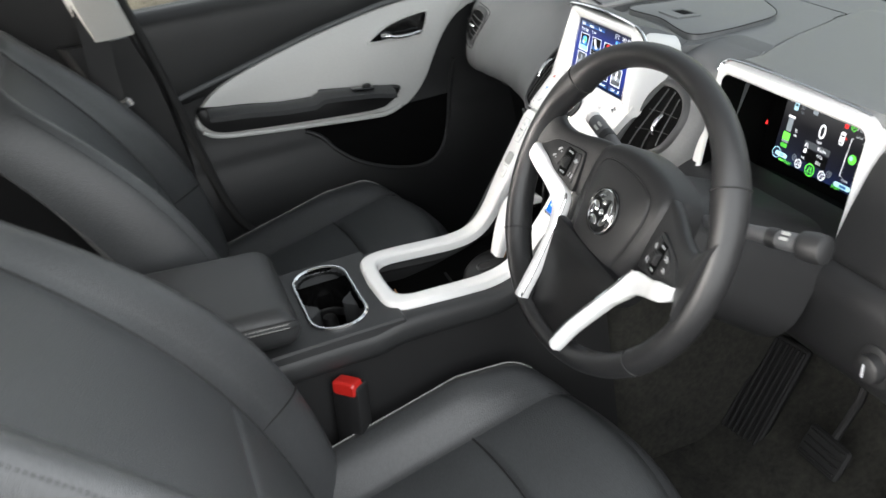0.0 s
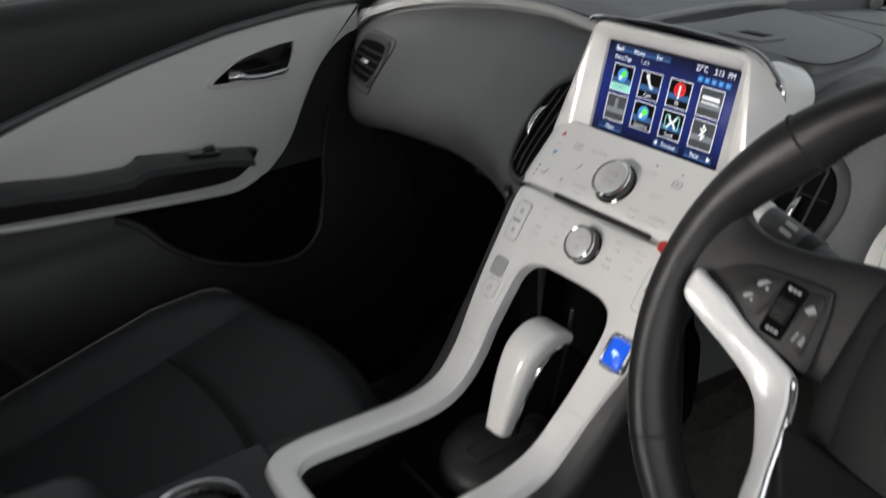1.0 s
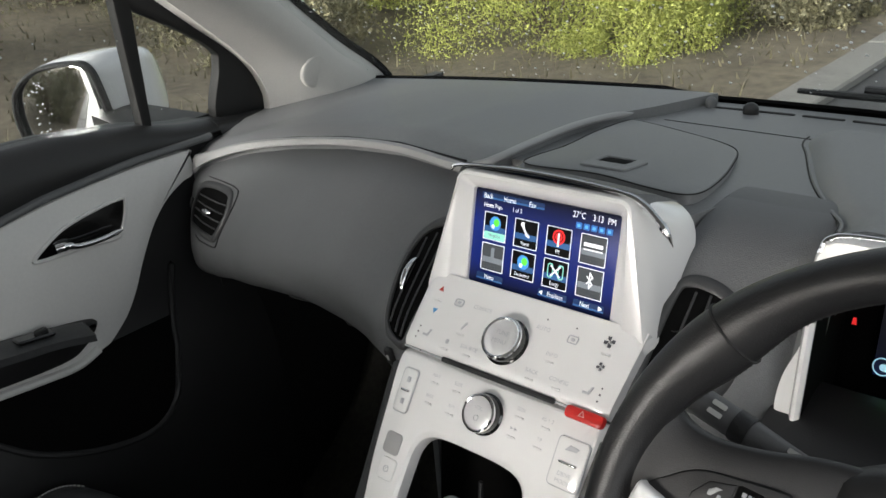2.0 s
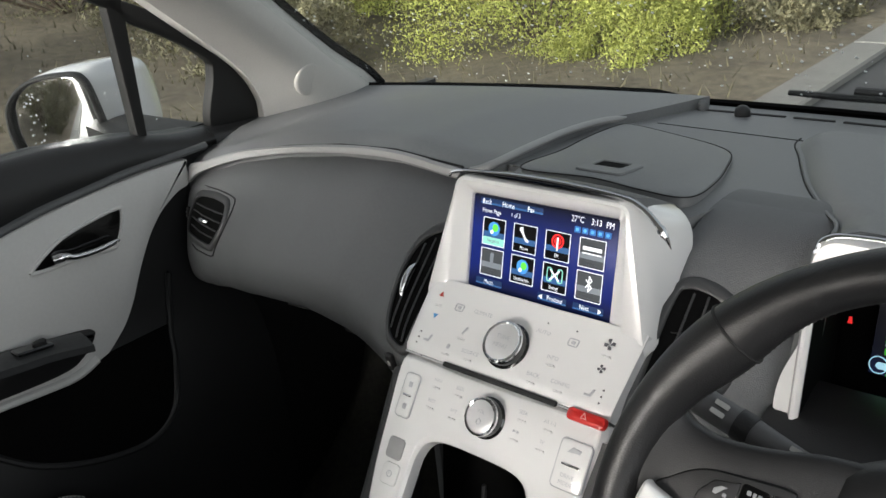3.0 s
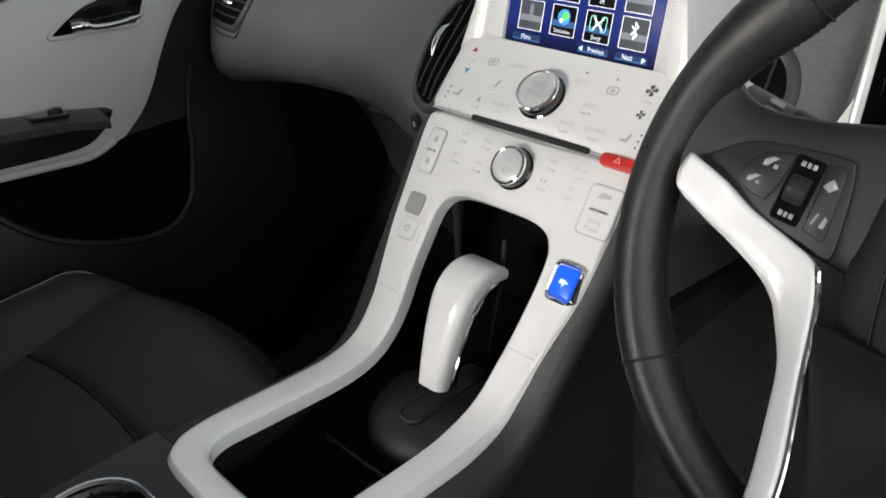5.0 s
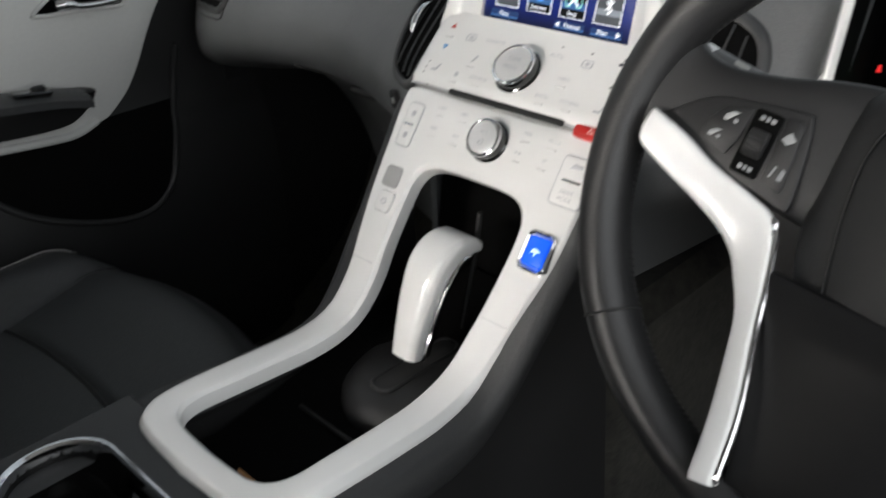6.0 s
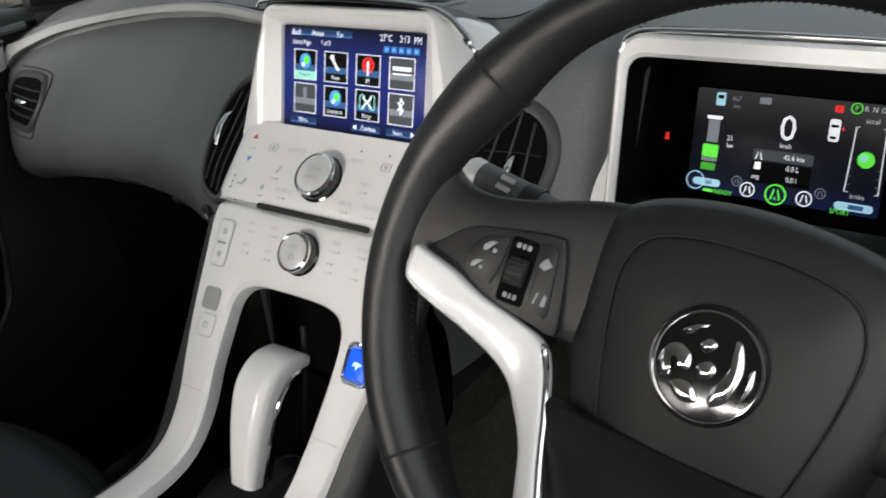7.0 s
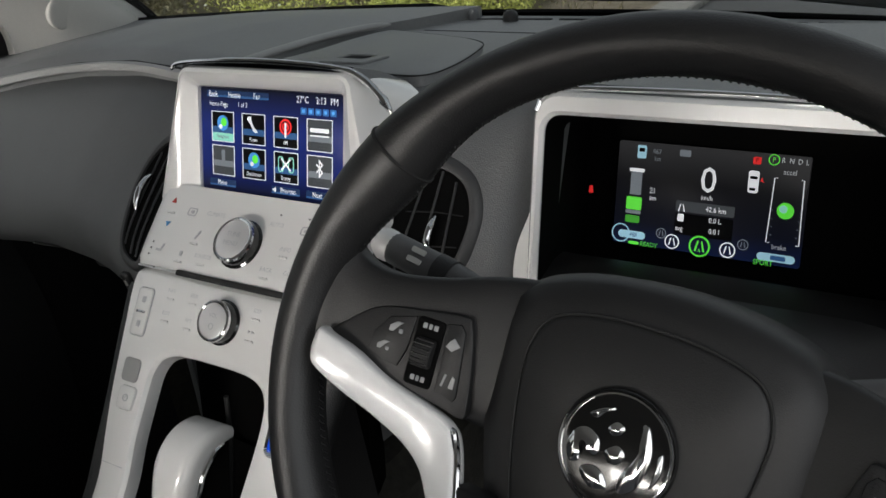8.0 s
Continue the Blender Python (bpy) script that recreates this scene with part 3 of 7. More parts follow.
console = thing("centre_console", (0, -0.3, 0.12), "gloss white centre console fascia with dark storage tray", "console")
HALF = [(-0.0622, 0.0, -0.1030, 0.0), (-0.0622, 0.04, -0.1032, 0.026), (-0.0622, 0.085, -0.1045, 0.044), (-0.0630, 0.106, -0.1080, 0.0555), (-0.068, 0.1135, -0.1145, 0.0615), (-0.095, 0.1115, -0.122, 0.0630), (-0.125, 0.1085, -0.135, 0.0628), (-0.150, 0.1015, -0.152, 0.0615), (-0.175, 0.0945, -0.177, 0.0575),
        (-0.21, 0.0905, -0.212, 0.0570), (-0.26, 0.0915, -0.262, 0.0600), (-0.32, 0.0925, -0.322, 0.0620), (-0.362, 0.0915, -0.352, 0.0625), (-0.385, 0.0845, -0.3685, 0.0560), (-0.3995, 0.064, -0.3765, 0.040), (-0.4045, 0.0, -0.3785, 0.0)]
right = spline(HALF, 60)
ring = right + [(a, -b, c, -d) for a, b, c, d in right[-2:0:-1]]
rings = []
for oy, ox, iy, ix in ring:
    o, i = Vector((oy, ox)), Vector((iy, ix))
    d = (i - o).normalized()
    ln = (i - o).length
    prof = [(0, -0.018), (0, -0.0085), (0.0006, -0.0062), (0.0042, -0.0010), (0.0060, 0.0)]
    prof += [(ln * f, 0.0006 * math.sin(math.pi * f)) for f in (0.3, 0.5, 0.7)]
    prof += [(ln - 0.0045, 0.0), (ln - 0.0032, -0.0005), (ln - 0.0004, -0.0034), (ln, -0.005), (ln, -0.016)]
    rings.append([fascia((o + d * q).y, (o + d * q).x, h) for q, h in prof])
part("lower_fascia", wrap(rings), WHITE, console, "gloss white horseshoe surround", sharp=24)
# upper panel with the touch buttons
rows = []
for i in range(15):
    y = -0.0620 + 0.057 * i / 14
    w = 0.1130 + 0.0045 * i / 14
    row = []
    for s in range(-14, 15):
        e = abs(s) / 14
        row.append(fascia(w * s / 14, y, 0.0035 - 0.004 * max(0, (e - 0.9) / 0.1) ** 2 - (0.003 if i == 0 else 0)))
    rows.append(row)
part("upper_fascia", sheet(rows, (0, 0.02, -0.02)), WHITE, console, "gloss white touch panel")
# dark tunnel body under the fascia
rows = []
for i in range(50):
    y = -0.07 - 0.33 * i / 29 if i < 30 else -0.40 - 0.55 * (i - 29) / 20
    w = float(np.interp(y, [-0.4, -0.3, -0.2, -0.07], [0.1135, 0.1085, 0.1045, 0.121]))
    p = fascia(0, y, -0.012)
    p.z -= float(np.interp(y, [-0.425, -0.395], [0.008, 0.0]))
    lip = [(-0.030, 0.002), (-0.004, 0.001), (0.002, -0.004), (0.0045, -0.014), (0.003, -0.028), (-0.003, -0.040)]
    skirt = [(-0.004, -0.036), (-0.006, -0.055), (-0.002, -0.12)]
    rows.append([[[(s * (w + a), y, p.z + b) for a, b in lip] for s in (-1, 1)], [[(s * (w + a), y, p.z + b) for a, b in skirt] + [(s * (w + 0.004), y + 0.02, 0.14)] for s in (-1, 1)]])
# side cheeks only, the middle stays open above the tray
for side, inward in ((0, 0.008), (1, -0.008)):
    part("side_panel", sheet([r[0][side] for r in rows], (inward, 0, -0.004)), CONSOLE, console, "charcoal rounded shoulder")
    # dark plastic skirt, its colour also carrying the shade below the shoulder
    part("side_skirt", sheet([r[1][side] for r in rows], (inward, 0, -0.004)), HARD, console, "dark lower side panel, deepened for shade")
# tray and back wall coloured near black for the shade inside them
tray = []
for i in range(24):
    y = -0.06 - 0.34 * i / 23
    z = float(np.interp(y, [-0.40, -0.33, -0.27, -0.22, -0.17, -0.10, -0.06], [0.520, 0.512, 0.520, 0.532, 0.545, 0.56, 0.58]))
    tray.append([(0.085 * s / 6, y, z + 0.01 * (s / 6) ** 4) for s in range(-6, 7)])
part("tray", sheet(tray, (0, 0, -0.02)), DEEP_BLACK, console, "moulded tray coloured near black for shade")
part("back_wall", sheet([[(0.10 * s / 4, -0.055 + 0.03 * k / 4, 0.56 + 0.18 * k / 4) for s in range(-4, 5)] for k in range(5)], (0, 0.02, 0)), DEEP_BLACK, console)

# rear part of the console: cup holder deck
deck = thing("console_deck", (0, -0.55, 0.12), "dark plastic console deck between the front seats", "console")
outline_o = rrect(0.228, 0.25, 0.004, 6, 0, -0.506)
hole = rrect(0.183, 0.080, 0.038, 6, -0.002, -0.4665)
m0 = Matrix.Translation((0, 0, 0.580))
part("deck_top", hoop(outline_o, hole, 0.03, m0, 0.003), CONSOLE, deck)
part("rim", hoop(rrect(0.193, 0.090, 0.042, 8, -0.002, -0.4665), rrect(0.182, 0.079, 0.0375, 8, -0.002, -0.4665), 0.01, Matrix.Translation((0, 0, 0.5845)), 0.002), CHROME, deck, "chrome cup holder rim")
o = rrect(0.183, 0.080, 0.038, 6, -0.002, -0.4665)
bm = loft([[(x, y, 0.582) for x, y in o], [(x, y, 0.50) for x, y in offset(o, 0.004)], [(x, y, 0.496) for x, y in offset(o, 0.01)]], caps=False)
bm.faces.new([bm.verts.new((x, y, 0.496)) for x, y in offset(o, 0.009)])
part("cup_well", bm, GLOSS_BLACK, deck)
armrest = thing("armrest", (0, -0.72, 0.58), "black leather armrest lid with twin stitching", "armrest")
rings = []
for i in range(25):
    u = (i / 24) ** 2
    y = -0.525 - 0.42 * u
    e = min(1, u / 0.07)
    h = 0.030 * math.sqrt(max(0.02, 1 - (1 - e) ** 2))
    zc = 0.611 + 0.035 * u
    rings.append([(x, y - 0.012 * (1 - abs(x) / 0.12), zc + z) for x, z in [(px * (0.87 + 0.13 * math.sqrt(max(0, 1 - (1 - e) ** 2))), pz * h / 0.03) for px, pz in rrect(0.225, 0.062, 0.026, 8)]])
part("lid", loft(rings), ARM_LEATHER, armrest)

# ---- screen housing on the console ----
SCR = basis((-0.0018, 0.0118, 0.844), (1, 0, 0), (0, 0.0235, 0.083))
head = thing("infotainment_unit", (0, 0.03, 0.79), "gloss white housing round a lit blue touchscreen", "screen")


def head_outline(wb, wt, y0, y1, r=0.02, n=6):
    """A rounded trapezium, counter-clockwise from the lower right."""
    out = []
    for cx, cy, a0 in ((wb - r, y0 + r, -90), (wt - r, y1 - r, 0), (-wt + r, y1 - r, 90), (-wb + r, y0 + r, 180)):
        for i in range(n + 1):
            a = radians(a0 + 90 * i / n)
            out.append((cx + r * math.cos(a), cy + r * math.sin(a)))
    return out


front = head_outline(0.1205, 0.0955, -0.068, 0.0615, 0.014)
inner = head_outline(0.0785, 0.0785, -0.0442, 0.0442, 0.002)
mid = head_outline(0.0945, 0.0890, -0.0475, 0.0535, 0.006)
back = head_outline(0.120, 0.115, -0.075, 0.056, 0.03)
sets = [(back, -0.060), (head_outline(0.1215, 0.114, -0.072, 0.058, 0.024), -0.03), (front, 0.006), (offset(front, 0.002), 0.0105), (offset(front, 0.005), 0.0115), (offset(mid, -0.003), 0.0105), (mid, 0.0085), (offset(inner, -0.001), 0.001), (inner, -0.003)]
part("housing", wrap([[SCR @ Vector((s[k][0], s[k][1], z)) for s, z in sets] for k in range(len(front))]), WHITE, head)
part("hood_top", loft([[SCR @ Vector((x, y + 0.0015, z)) for x, y, z in ((-w, h - 0.010, z), (-w * 0.93, h + 0.001, z), (-w * 0.5, h + 0.004, z), (0, h + 0.005, z), (w * 0.5, h + 0.004, z), (w * 0.93, h + 0.001, z), (w, h - 0.010, z))] for w, h, z in ((0.098, 0.063, 0.004), (0.098, 0.060, -0.03), (0.095, 0.052, -0.07), (0.090, 0.034, -0.11))], closed=False), SOFT, head)


def screen_material(name, colours, strength):
    mt = bpy.data.materials.new(name)
    mt.use_nodes = True
    nt = mt.node_tree
    b = nt.nodes["Principled BSDF"]
    co, sep, ramp, tex = nt.nodes.new("ShaderNodeTexCoord"), nt.nodes.new("ShaderNodeSeparateXYZ"), nt.nodes.new("ShaderNodeValToRGB"), nt.nodes.new("ShaderNodeTexNoise")
    nt.links.new(co.outputs["Generated"], sep.inputs[0])
    nt.links.new(sep.outputs[2], ramp.inputs[0])
    ramp.color_ramp.elements.new(0.25)
    ramp.color_ramp.elements.new(0.65)
    for k, (pos, colour) in enumerate(zip((0.0, 0.25, 0.65, 1.0), colours)):
        ramp.color_ramp.elements[k].position, ramp.color_ramp.elements[k].color = pos, (*colour, 1)
    nt.links.new(ramp.outputs[0], b.inputs["Emission Color"])
    b.inputs["Base Color"].default_value = (0.01, 0.01, 0.012, 1)
    b.inputs["Roughness"].default_value = 0.32
    b.inputs["Specular IOR Level"].default_value = 0.12
    b.inputs["Emission Strength"].default_value = strength
    return mt


BLUE_SCREEN = screen_material("blue_lcd", ((0.001, 0.002, 0.010), (0.004, 0.024, 0.26), (0.004, 0.030, 0.33), (0.001, 0.003, 0.018)), 0.33)
part("touchscreen", plate(rrect(0.1560, 0.0875, 0.001, 1), 0.002, SCR @ Matrix.Translation((0, 0, -0.001)), 0.0003), BLUE_SCREEN, head, "lit blue touchscreen")

# ---- steering wheel ----
TILT_W, TURN_W = 30.2, -7.0
HUB = Vector((0.402, -0.217, 0.829))
WM = basis(HUB, (1, 0, 0), (0, math.sin(radians(TILT_W)), math.cos(radians(TILT_W)))) @ pose(0, 0, 0, 0, 0, TURN_W)
RIM = basis((0.396, -0.203, 0.8226), (math.cos(radians(2.5)), math.sin(radians(2.5)), 0), (0, math.sin(radians(26.7)), math.cos(radians(26.7))))
wheel = thing("steering_wheel", tuple(HUB), "black leather steering wheel with white spokes, turned slightly", "steering wheel")
R_W = 0.1795


def on_wheel(x, y, z=0.0):
    return WM @ Matrix.Translation((x, y, z))


def rim_point(a, b, grow=1.0):
    q = math.degrees(abs(math.atan2(math.sin(a), abs(math.cos(a)))))
    thick = grow * (1.0 + 0.10 * math.exp(-((q - 34) / 13) ** 2) * (1 if math.sin(a) > 0 else 0.5))
    # thumb grips swell inwards above the spokes
    swell = 0.0075 * math.exp(-((q - 30) / 12) ** 2) if math.sin(a) > 0 else 0.0
    c = math.cos(b)
    # a little lower than wide; the spokes and seams sit turned with the hub
    w = a + radians(TURN_W)
    r = R_W * (1 - 0.066 * math.sin(w) ** 2) + 0.0136 * thick * c + (swell * c if c < 0 else 0.0)
    return RIM @ Vector((r * math.cos(w), r * math.sin(w), 0.0170 * thick * math.sin(b)))


rings = [[rim_point(2 * math.pi * i / 120, 2 * math.pi * k / 18) for k in range(18)] for i in range(120)]
part("rim", wrap(rings), WHEEL_LEATHER, wheel, "black stitched leather rim")
for a in (34, 146, -37, 217):
    part("rim_seam", sweep([rim_point(radians(a), 2 * math.pi * k / 22, 1.02) for k in range(22)], 0.0009, 5, closed=True), RUBBER, wheel)
bm = bmesh.new()
for a0, a1 in ((-36, 33), (147, 216), (36, 144), (219, 321)):
    n = int((a1 - a0) / 1.3)
    for k in range(n):
        a = radians(a0 + (a1 - a0) * (k + 0.5) / n)
        p, q = rim_point(a - 0.006, math.pi + 0.05, 1.0), rim_point(a + 0.006, math.pi + 0.30, 1.0)
        sweep([p, q], 0.0005, 4, bm=bm)
tagged(part("stitching", bm, THREAD_DARK, wheel, "dark stitching inside the rim"), kind="stuff")
hub_o = spline([(0, -0.104), (0.034, -0.100), (0.054, -0.082), (0.067, -0.050), (0.076, -0.020), (0.0795, 0.008), (0.0785, 0.034), (0.068, 0.052), (0.040, 0.063), (0, 0.067), (-0.040, 0.063), (-0.068, 0.052), (-0.0785, 0.034), (-0.0795, 0.008), (-0.076, -0.020), (-0.067, -0.050), (-0.054, -0.082), (-0.034, -0.100)], 90, True)
part("hub", plate(hub_o, 0.05, on_wheel(-0.009, 0, -0.022), 0.016, crown=0.003), HUB_BLACK, wheel, "padded airbag hub", sharp=60)
pad_o = spline([(0, -0.088), (0.026, -0.083), (0.040, -0.062), (0.050, -0.028), (0.0555, 0.004), (0.0555, 0.024), (0.047, 0.039), (0.026, 0.0455), (0, 0.047), (-0.026, 0.0455), (-0.047, 0.039), (-0.0555, 0.024), (-0.0555, 0.004), (-0.050, -0.028), (-0.040, -0.062), (-0.026, -0.083)], 80, True)
part("hub_pad", plate(pad_o, 0.012, on_wheel(-0.009, 0, -0.0188), 0.0022, crown=0.0055), HUB_BLACK, wheel, sharp=60)
part("hub_groove", sweep([on_wheel(x - 0.009, y, -0.0203) @ Vector((0, 0, 0)) for x, y in offset(pad_o, -0.0006)], 0.0008, 6, closed=True), RUBBER, wheel)
BADGE = on_wheel(-0.0095, -0.006, -0.0118)
badge = part("badge", lathe([(0.0268, -0.004), (0.0268, 0.0004), (0.0262, 0.0012), (0.0254, 0.0010), (0.0246, 0.0)], BADGE, 48), GLOSS_BLACK, wheel, "round black badge with a chrome emblem")
part("badge_ring", lathe([(0.0250, -0.001), (0.0248, 0.0012), (0.0241, 0.0013), (0.0239, 0.0)], BADGE, 48), CHROME, badge, "thin chrome ring")
part("badge_face", lathe([(0.0242, -0.003), (0.0240, 0.0002), (0.018, 0.0010), (0.001, 0.0016)], BADGE, 48), GLOSS_BLACK, badge, "black badge face")
emblem = (((-0.0215, -0.004), (-0.0190, 0.0035), (-0.0135, 0.0060), (-0.0075, 0.0025), (-0.0065, -0.0035), (-0.0095, -0.0050), (-0.0115, -0.0010), (-0.0150, 0.0010), (-0.0165, -0.0030), (-0.0140, -0.0090), (-0.0185, -0.0110)),
          ((-0.0130, -0.0120), (-0.0085, -0.0090), (-0.0030, -0.0100), (0.0010, -0.0160), (-0.0050, -0.0185), (-0.0100, -0.0165)),
          ((-0.0055, 0.0085), (-0.0020, 0.0125), (0.0020, 0.0110), (0.0010, 0.0075), (-0.0030, 0.0060)),
          ((-0.0040, -0.0010), (0.0010, 0.0030), (0.0050, 0.0000), (0.0030, -0.0050), (-0.0015, -0.0055)),
          ((0.0060, -0.0160), (0.0120, -0.0130), (0.0150, -0.0060), (0.0160, 0.0040), (0.0125, 0.0140), (0.0090, 0.0150), (0.0105, 0.0060), (0.0085, -0.0020), (0.0050, -0.0090)),
          ((0.0185, -0.0100), (0.0215, -0.0020), (0.0205, 0.0060), (0.0185, 0.0040), (0.0190, -0.0020)),
          ((-0.0150, 0.0120), (-0.0090, 0.0165), (-0.0040, 0.0175), (-0.0080, 0.0145), (-0.0110, 0.0110)))
for pts in emblem:
    part("emblem_piece", plate(spline(pts, 30, True), 0.002, BADGE @ Matrix.Translation((0, 0, 0.0020)), 0.0007, crown=0.0010), CHROME, badge)
# white limb: upper edge x, y, lower edge x, y, height
LIMB = [(-0.160, 0.000, -0.162, -0.014, 0.002), (-0.156, -0.001, -0.157, -0.020, 0.004), (-0.140, -0.0060, -0.141, -0.0275, -0.001), (-0.122, -0.0142, -0.1255, -0.0340, -0.008), (-0.100, -0.0205, -0.1075, -0.0425, -0.014), (-0.0865, -0.0255, -0.0965, -0.0510, -0.0165), (-0.0790, -0.0353, -0.0895, -0.0605, -0.0165), (-0.0706, -0.0594, -0.0785, -0.0770, -0.014), (-0.0635, -0.0805, -0.0715, -0.0960, -0.010), (-0.0500, -0.1188, -0.0620, -0.1264, -0.003), (-0.0440, -0.1480, -0.0570, -0.1510, 0.001), (-0.0430, -0.1530, -0.0555, -0.1560, 0.001)]
for s in (-1, 1):
    side = Matrix.Translation((-0.006, 0.0, 0)) @ Matrix.Diagonal((s, 1, 1, 1))
    rings = []
    for x, top, low, zc, th in spline([(-0.176, 0.060, -0.028, -0.006, 0.008), (-0.166, 0.050, -0.016, -0.010, 0.010), (-0.156, 0.039, -0.013, -0.015, 0.011), (-0.139, 0.0355, -0.015, -0.0195, 0.011), (-0.114, 0.040, -0.019, -0.0255, 0.011), (-0.089, 0.048, -0.024, -0.0320, 0.011), (-0.068, 0.052, -0.026, -0.0370, 0.011), (-0.050, 0.052, -0.026, -0.0400, 0.011)], 22):
        row = []
        for q in range(28):
            c, sn = math.cos(2 * math.pi * q / 28), math.sin(2 * math.pi * q / 28)
            row.append(WM @ side @ Vector((x, (top + low) / 2 + (top - low) / 2 * math.copysign(abs(c) ** 0.7, c), zc + th * math.copysign(abs(sn) ** 0.6, sn))))
        rings.append(row)
    part("spoke", loft(rings), HUB_BLACK, wheel, "leather-wrapped spoke", sharp=60)
    slope = WM @ side @ basis((-0.109, 0.0, -0.0142), (1, 0, -0.215), (0, 1, 0)) @ Matrix.Translation((0.109, 0, 0))
    butt = part("button_plate", plate(spline([(-0.159, -0.0045), (-0.151, 0.0075), (-0.137, 0.0178), (-0.116, 0.0225), (-0.0930, 0.0258), (-0.0885, 0.022), (-0.0845, 0.008), (-0.0805, -0.0180), (-0.0840, -0.0222), (-0.095, -0.0200), (-0.128, -0.0142)], 60, True), 0.006, slope @ Matrix.Translation((0, 0, 0.0012)), 0.0012), HUB_BLACK, wheel, "black switch plate")
    for o in ([(-0.137, -0.0035), (-0.1365, 0.0055), (-0.130, 0.0150), (-0.1165, 0.0190), (-0.1175, 0.002), (-0.1205, -0.0075), (-0.128, -0.0070)], [(-0.1005, 0.0200), (-0.0935, 0.0215), (-0.0905, 0.0180), (-0.0870, -0.0130), (-0.0885, -0.0155), (-0.0985, -0.0130), (-0.0990, 0.0030)]):
        part("button", plate(o, 0.004, slope @ Matrix.Translation((0, 0, 0.0024)), 0.0008), HUB_BLACK, butt)
    part("button", plate(rrect(0.0145, 0.034, 0.002, 3, -0.1085, 0.003), 0.004, slope @ Matrix.Translation((0, 0, 0.0019)), 0.0006), DEEP_BLACK, butt)
    part("scroll_wheel", lathe([(0.001, -0.0050), (0.0062, -0.0050), (0.0072, -0.0040), (0.0072, 0.0040), (0.0062, 0.0050), (0.001, 0.0050)], slope @ Matrix.Translation((-0.1085, 0.003, 0.0016)) @ pose(0, 0, 0, 0, 90, 0), 20), RUBBER, butt, "ribbed thumb wheel")
    for k in range(7):
        part("wheel_rib", box(0.0094, 0.0008, 0.0008, slope @ Matrix.Translation((-0.1085, 0.003, 0.0016)) @ pose(0, 0, 0, -60 + 20 * k, 0, 0) @ Matrix.Translation((0, 0, 0.0073)), 0.0002), HARD, butt)
    for k, (x, y, w, d) in enumerate(((-0.1255, 0.0110, 0.0070, 0.0055), (-0.1300, 0.0005, 0.0062, 0.0045), (-0.1085, 0.0160, 0.0080, 0.0026), (-0.1085, -0.0100, 0.0075, 0.0026), (-0.0950, 0.0110, 0.0072, 0.0066), (-0.0930, -0.0065, 0.0068, 0.0062))):
        m = slope @ Matrix.Translation((x, y, 0.0027 if k < 2 or k > 3 else 0.0022))
        if k in (2, 3):
            shapes = [rrect(w * 0.28, d, 0.0003, 2, -w * 0.36), rrect(w * 0.22, d, 0.0003, 2, 0), rrect(w * 0.28, d, 0.0003, 2, w * 0.36)]
        elif k in (0, 1):
            shapes = [[(-w / 2, -d / 2), (-w / 5, -d / 2), (w / 4, d / 4), (w / 2, d / 2), (0, d / 2), (-w / 2, 0)], rrect(w * 0.3, d * 0.4, 0.0004, 2, w * 0.4, -d * 0.3)]
        elif k == 4:
            shapes = [[(-w / 2, -d / 4), (-w / 4, d / 4), (0, d / 2), (w / 4, d / 4), (w / 2, 0), (w / 4, -d / 4), (0, -d / 2)]]
        else:
            shapes = [[(-w / 2, -d / 2), (-w / 3, -d / 2), (-w / 6, d / 2), (-w / 3, d / 2)], [(w / 8, -d / 2), (w / 2, -d / 2), (w / 2, d / 3), (w / 4, d / 2), (w / 6, 0)]]
        for sh in shapes:
            part("symbol", plate(sh, 0.0004, m, 0.0001), SWITCH_PRINT, butt)
    sp = spline(LIMB, 60)
    rings, strip = [], []
    for k, (ux, uy, lx, ly, z) in enumerate(sp):
        u, v = Vector((ux, uy, z)), Vector((lx, ly, z))
        c, h = (u + v) / 2, (u - v) / 2
        row = []
        for q in range(20):
            a = 2 * math.pi * q / 20
            p, r = math.cos(a), math.sin(a)
            row.append(WM @ side @ (c + h * math.copysign(abs(p) ** 0.55, p) + Vector((0, 0, (0.0042 if r > 0 else 0.012) * math.copysign(abs(r) ** 0.7, r)))))
        rings.append(row)
        strip.append(WM @ side @ (u + h.normalized() * 0.0006 + Vector((0, 0, 0.0012))))
    part("white_limb", loft(rings), WHITE, wheel, "gloss white spoke trim", sharp=50)
    part("chrome_strip", sweep(strip[28:57], [0.0006] + [0.0019] * 26 + [0.0012, 0.0006], 8), CHROME, wheel, "chrome edge strip")
part("lower_panel", plate([(-0.050, -0.153), (0.038, -0.153), (0.046, -0.118), (0.060, -0.075), (0.066, -0.050), (-0.078, -0.050), (-0.072, -0.075), (-0.058, -0.118)], 0.012, on_wheel(0, 0, -0.012), 0.003), SATIN_BLACK, wheel, "satin black lower spoke panel")

STALK = material("dark_grey_stalk_plastic", (0.085, 0.085, 0.087), 0.5, grain=0.1, scale=900, vary=0.08)
# steering column, its shroud and the stalks
column = thing("steering_column", (0.40, -0.05, 0.74), "dark plastic steering column shroud", "steering column")
axis = (Matrix(WM).to_3x3() @ Vector((0, 0, -1))).normalized()
rings = []
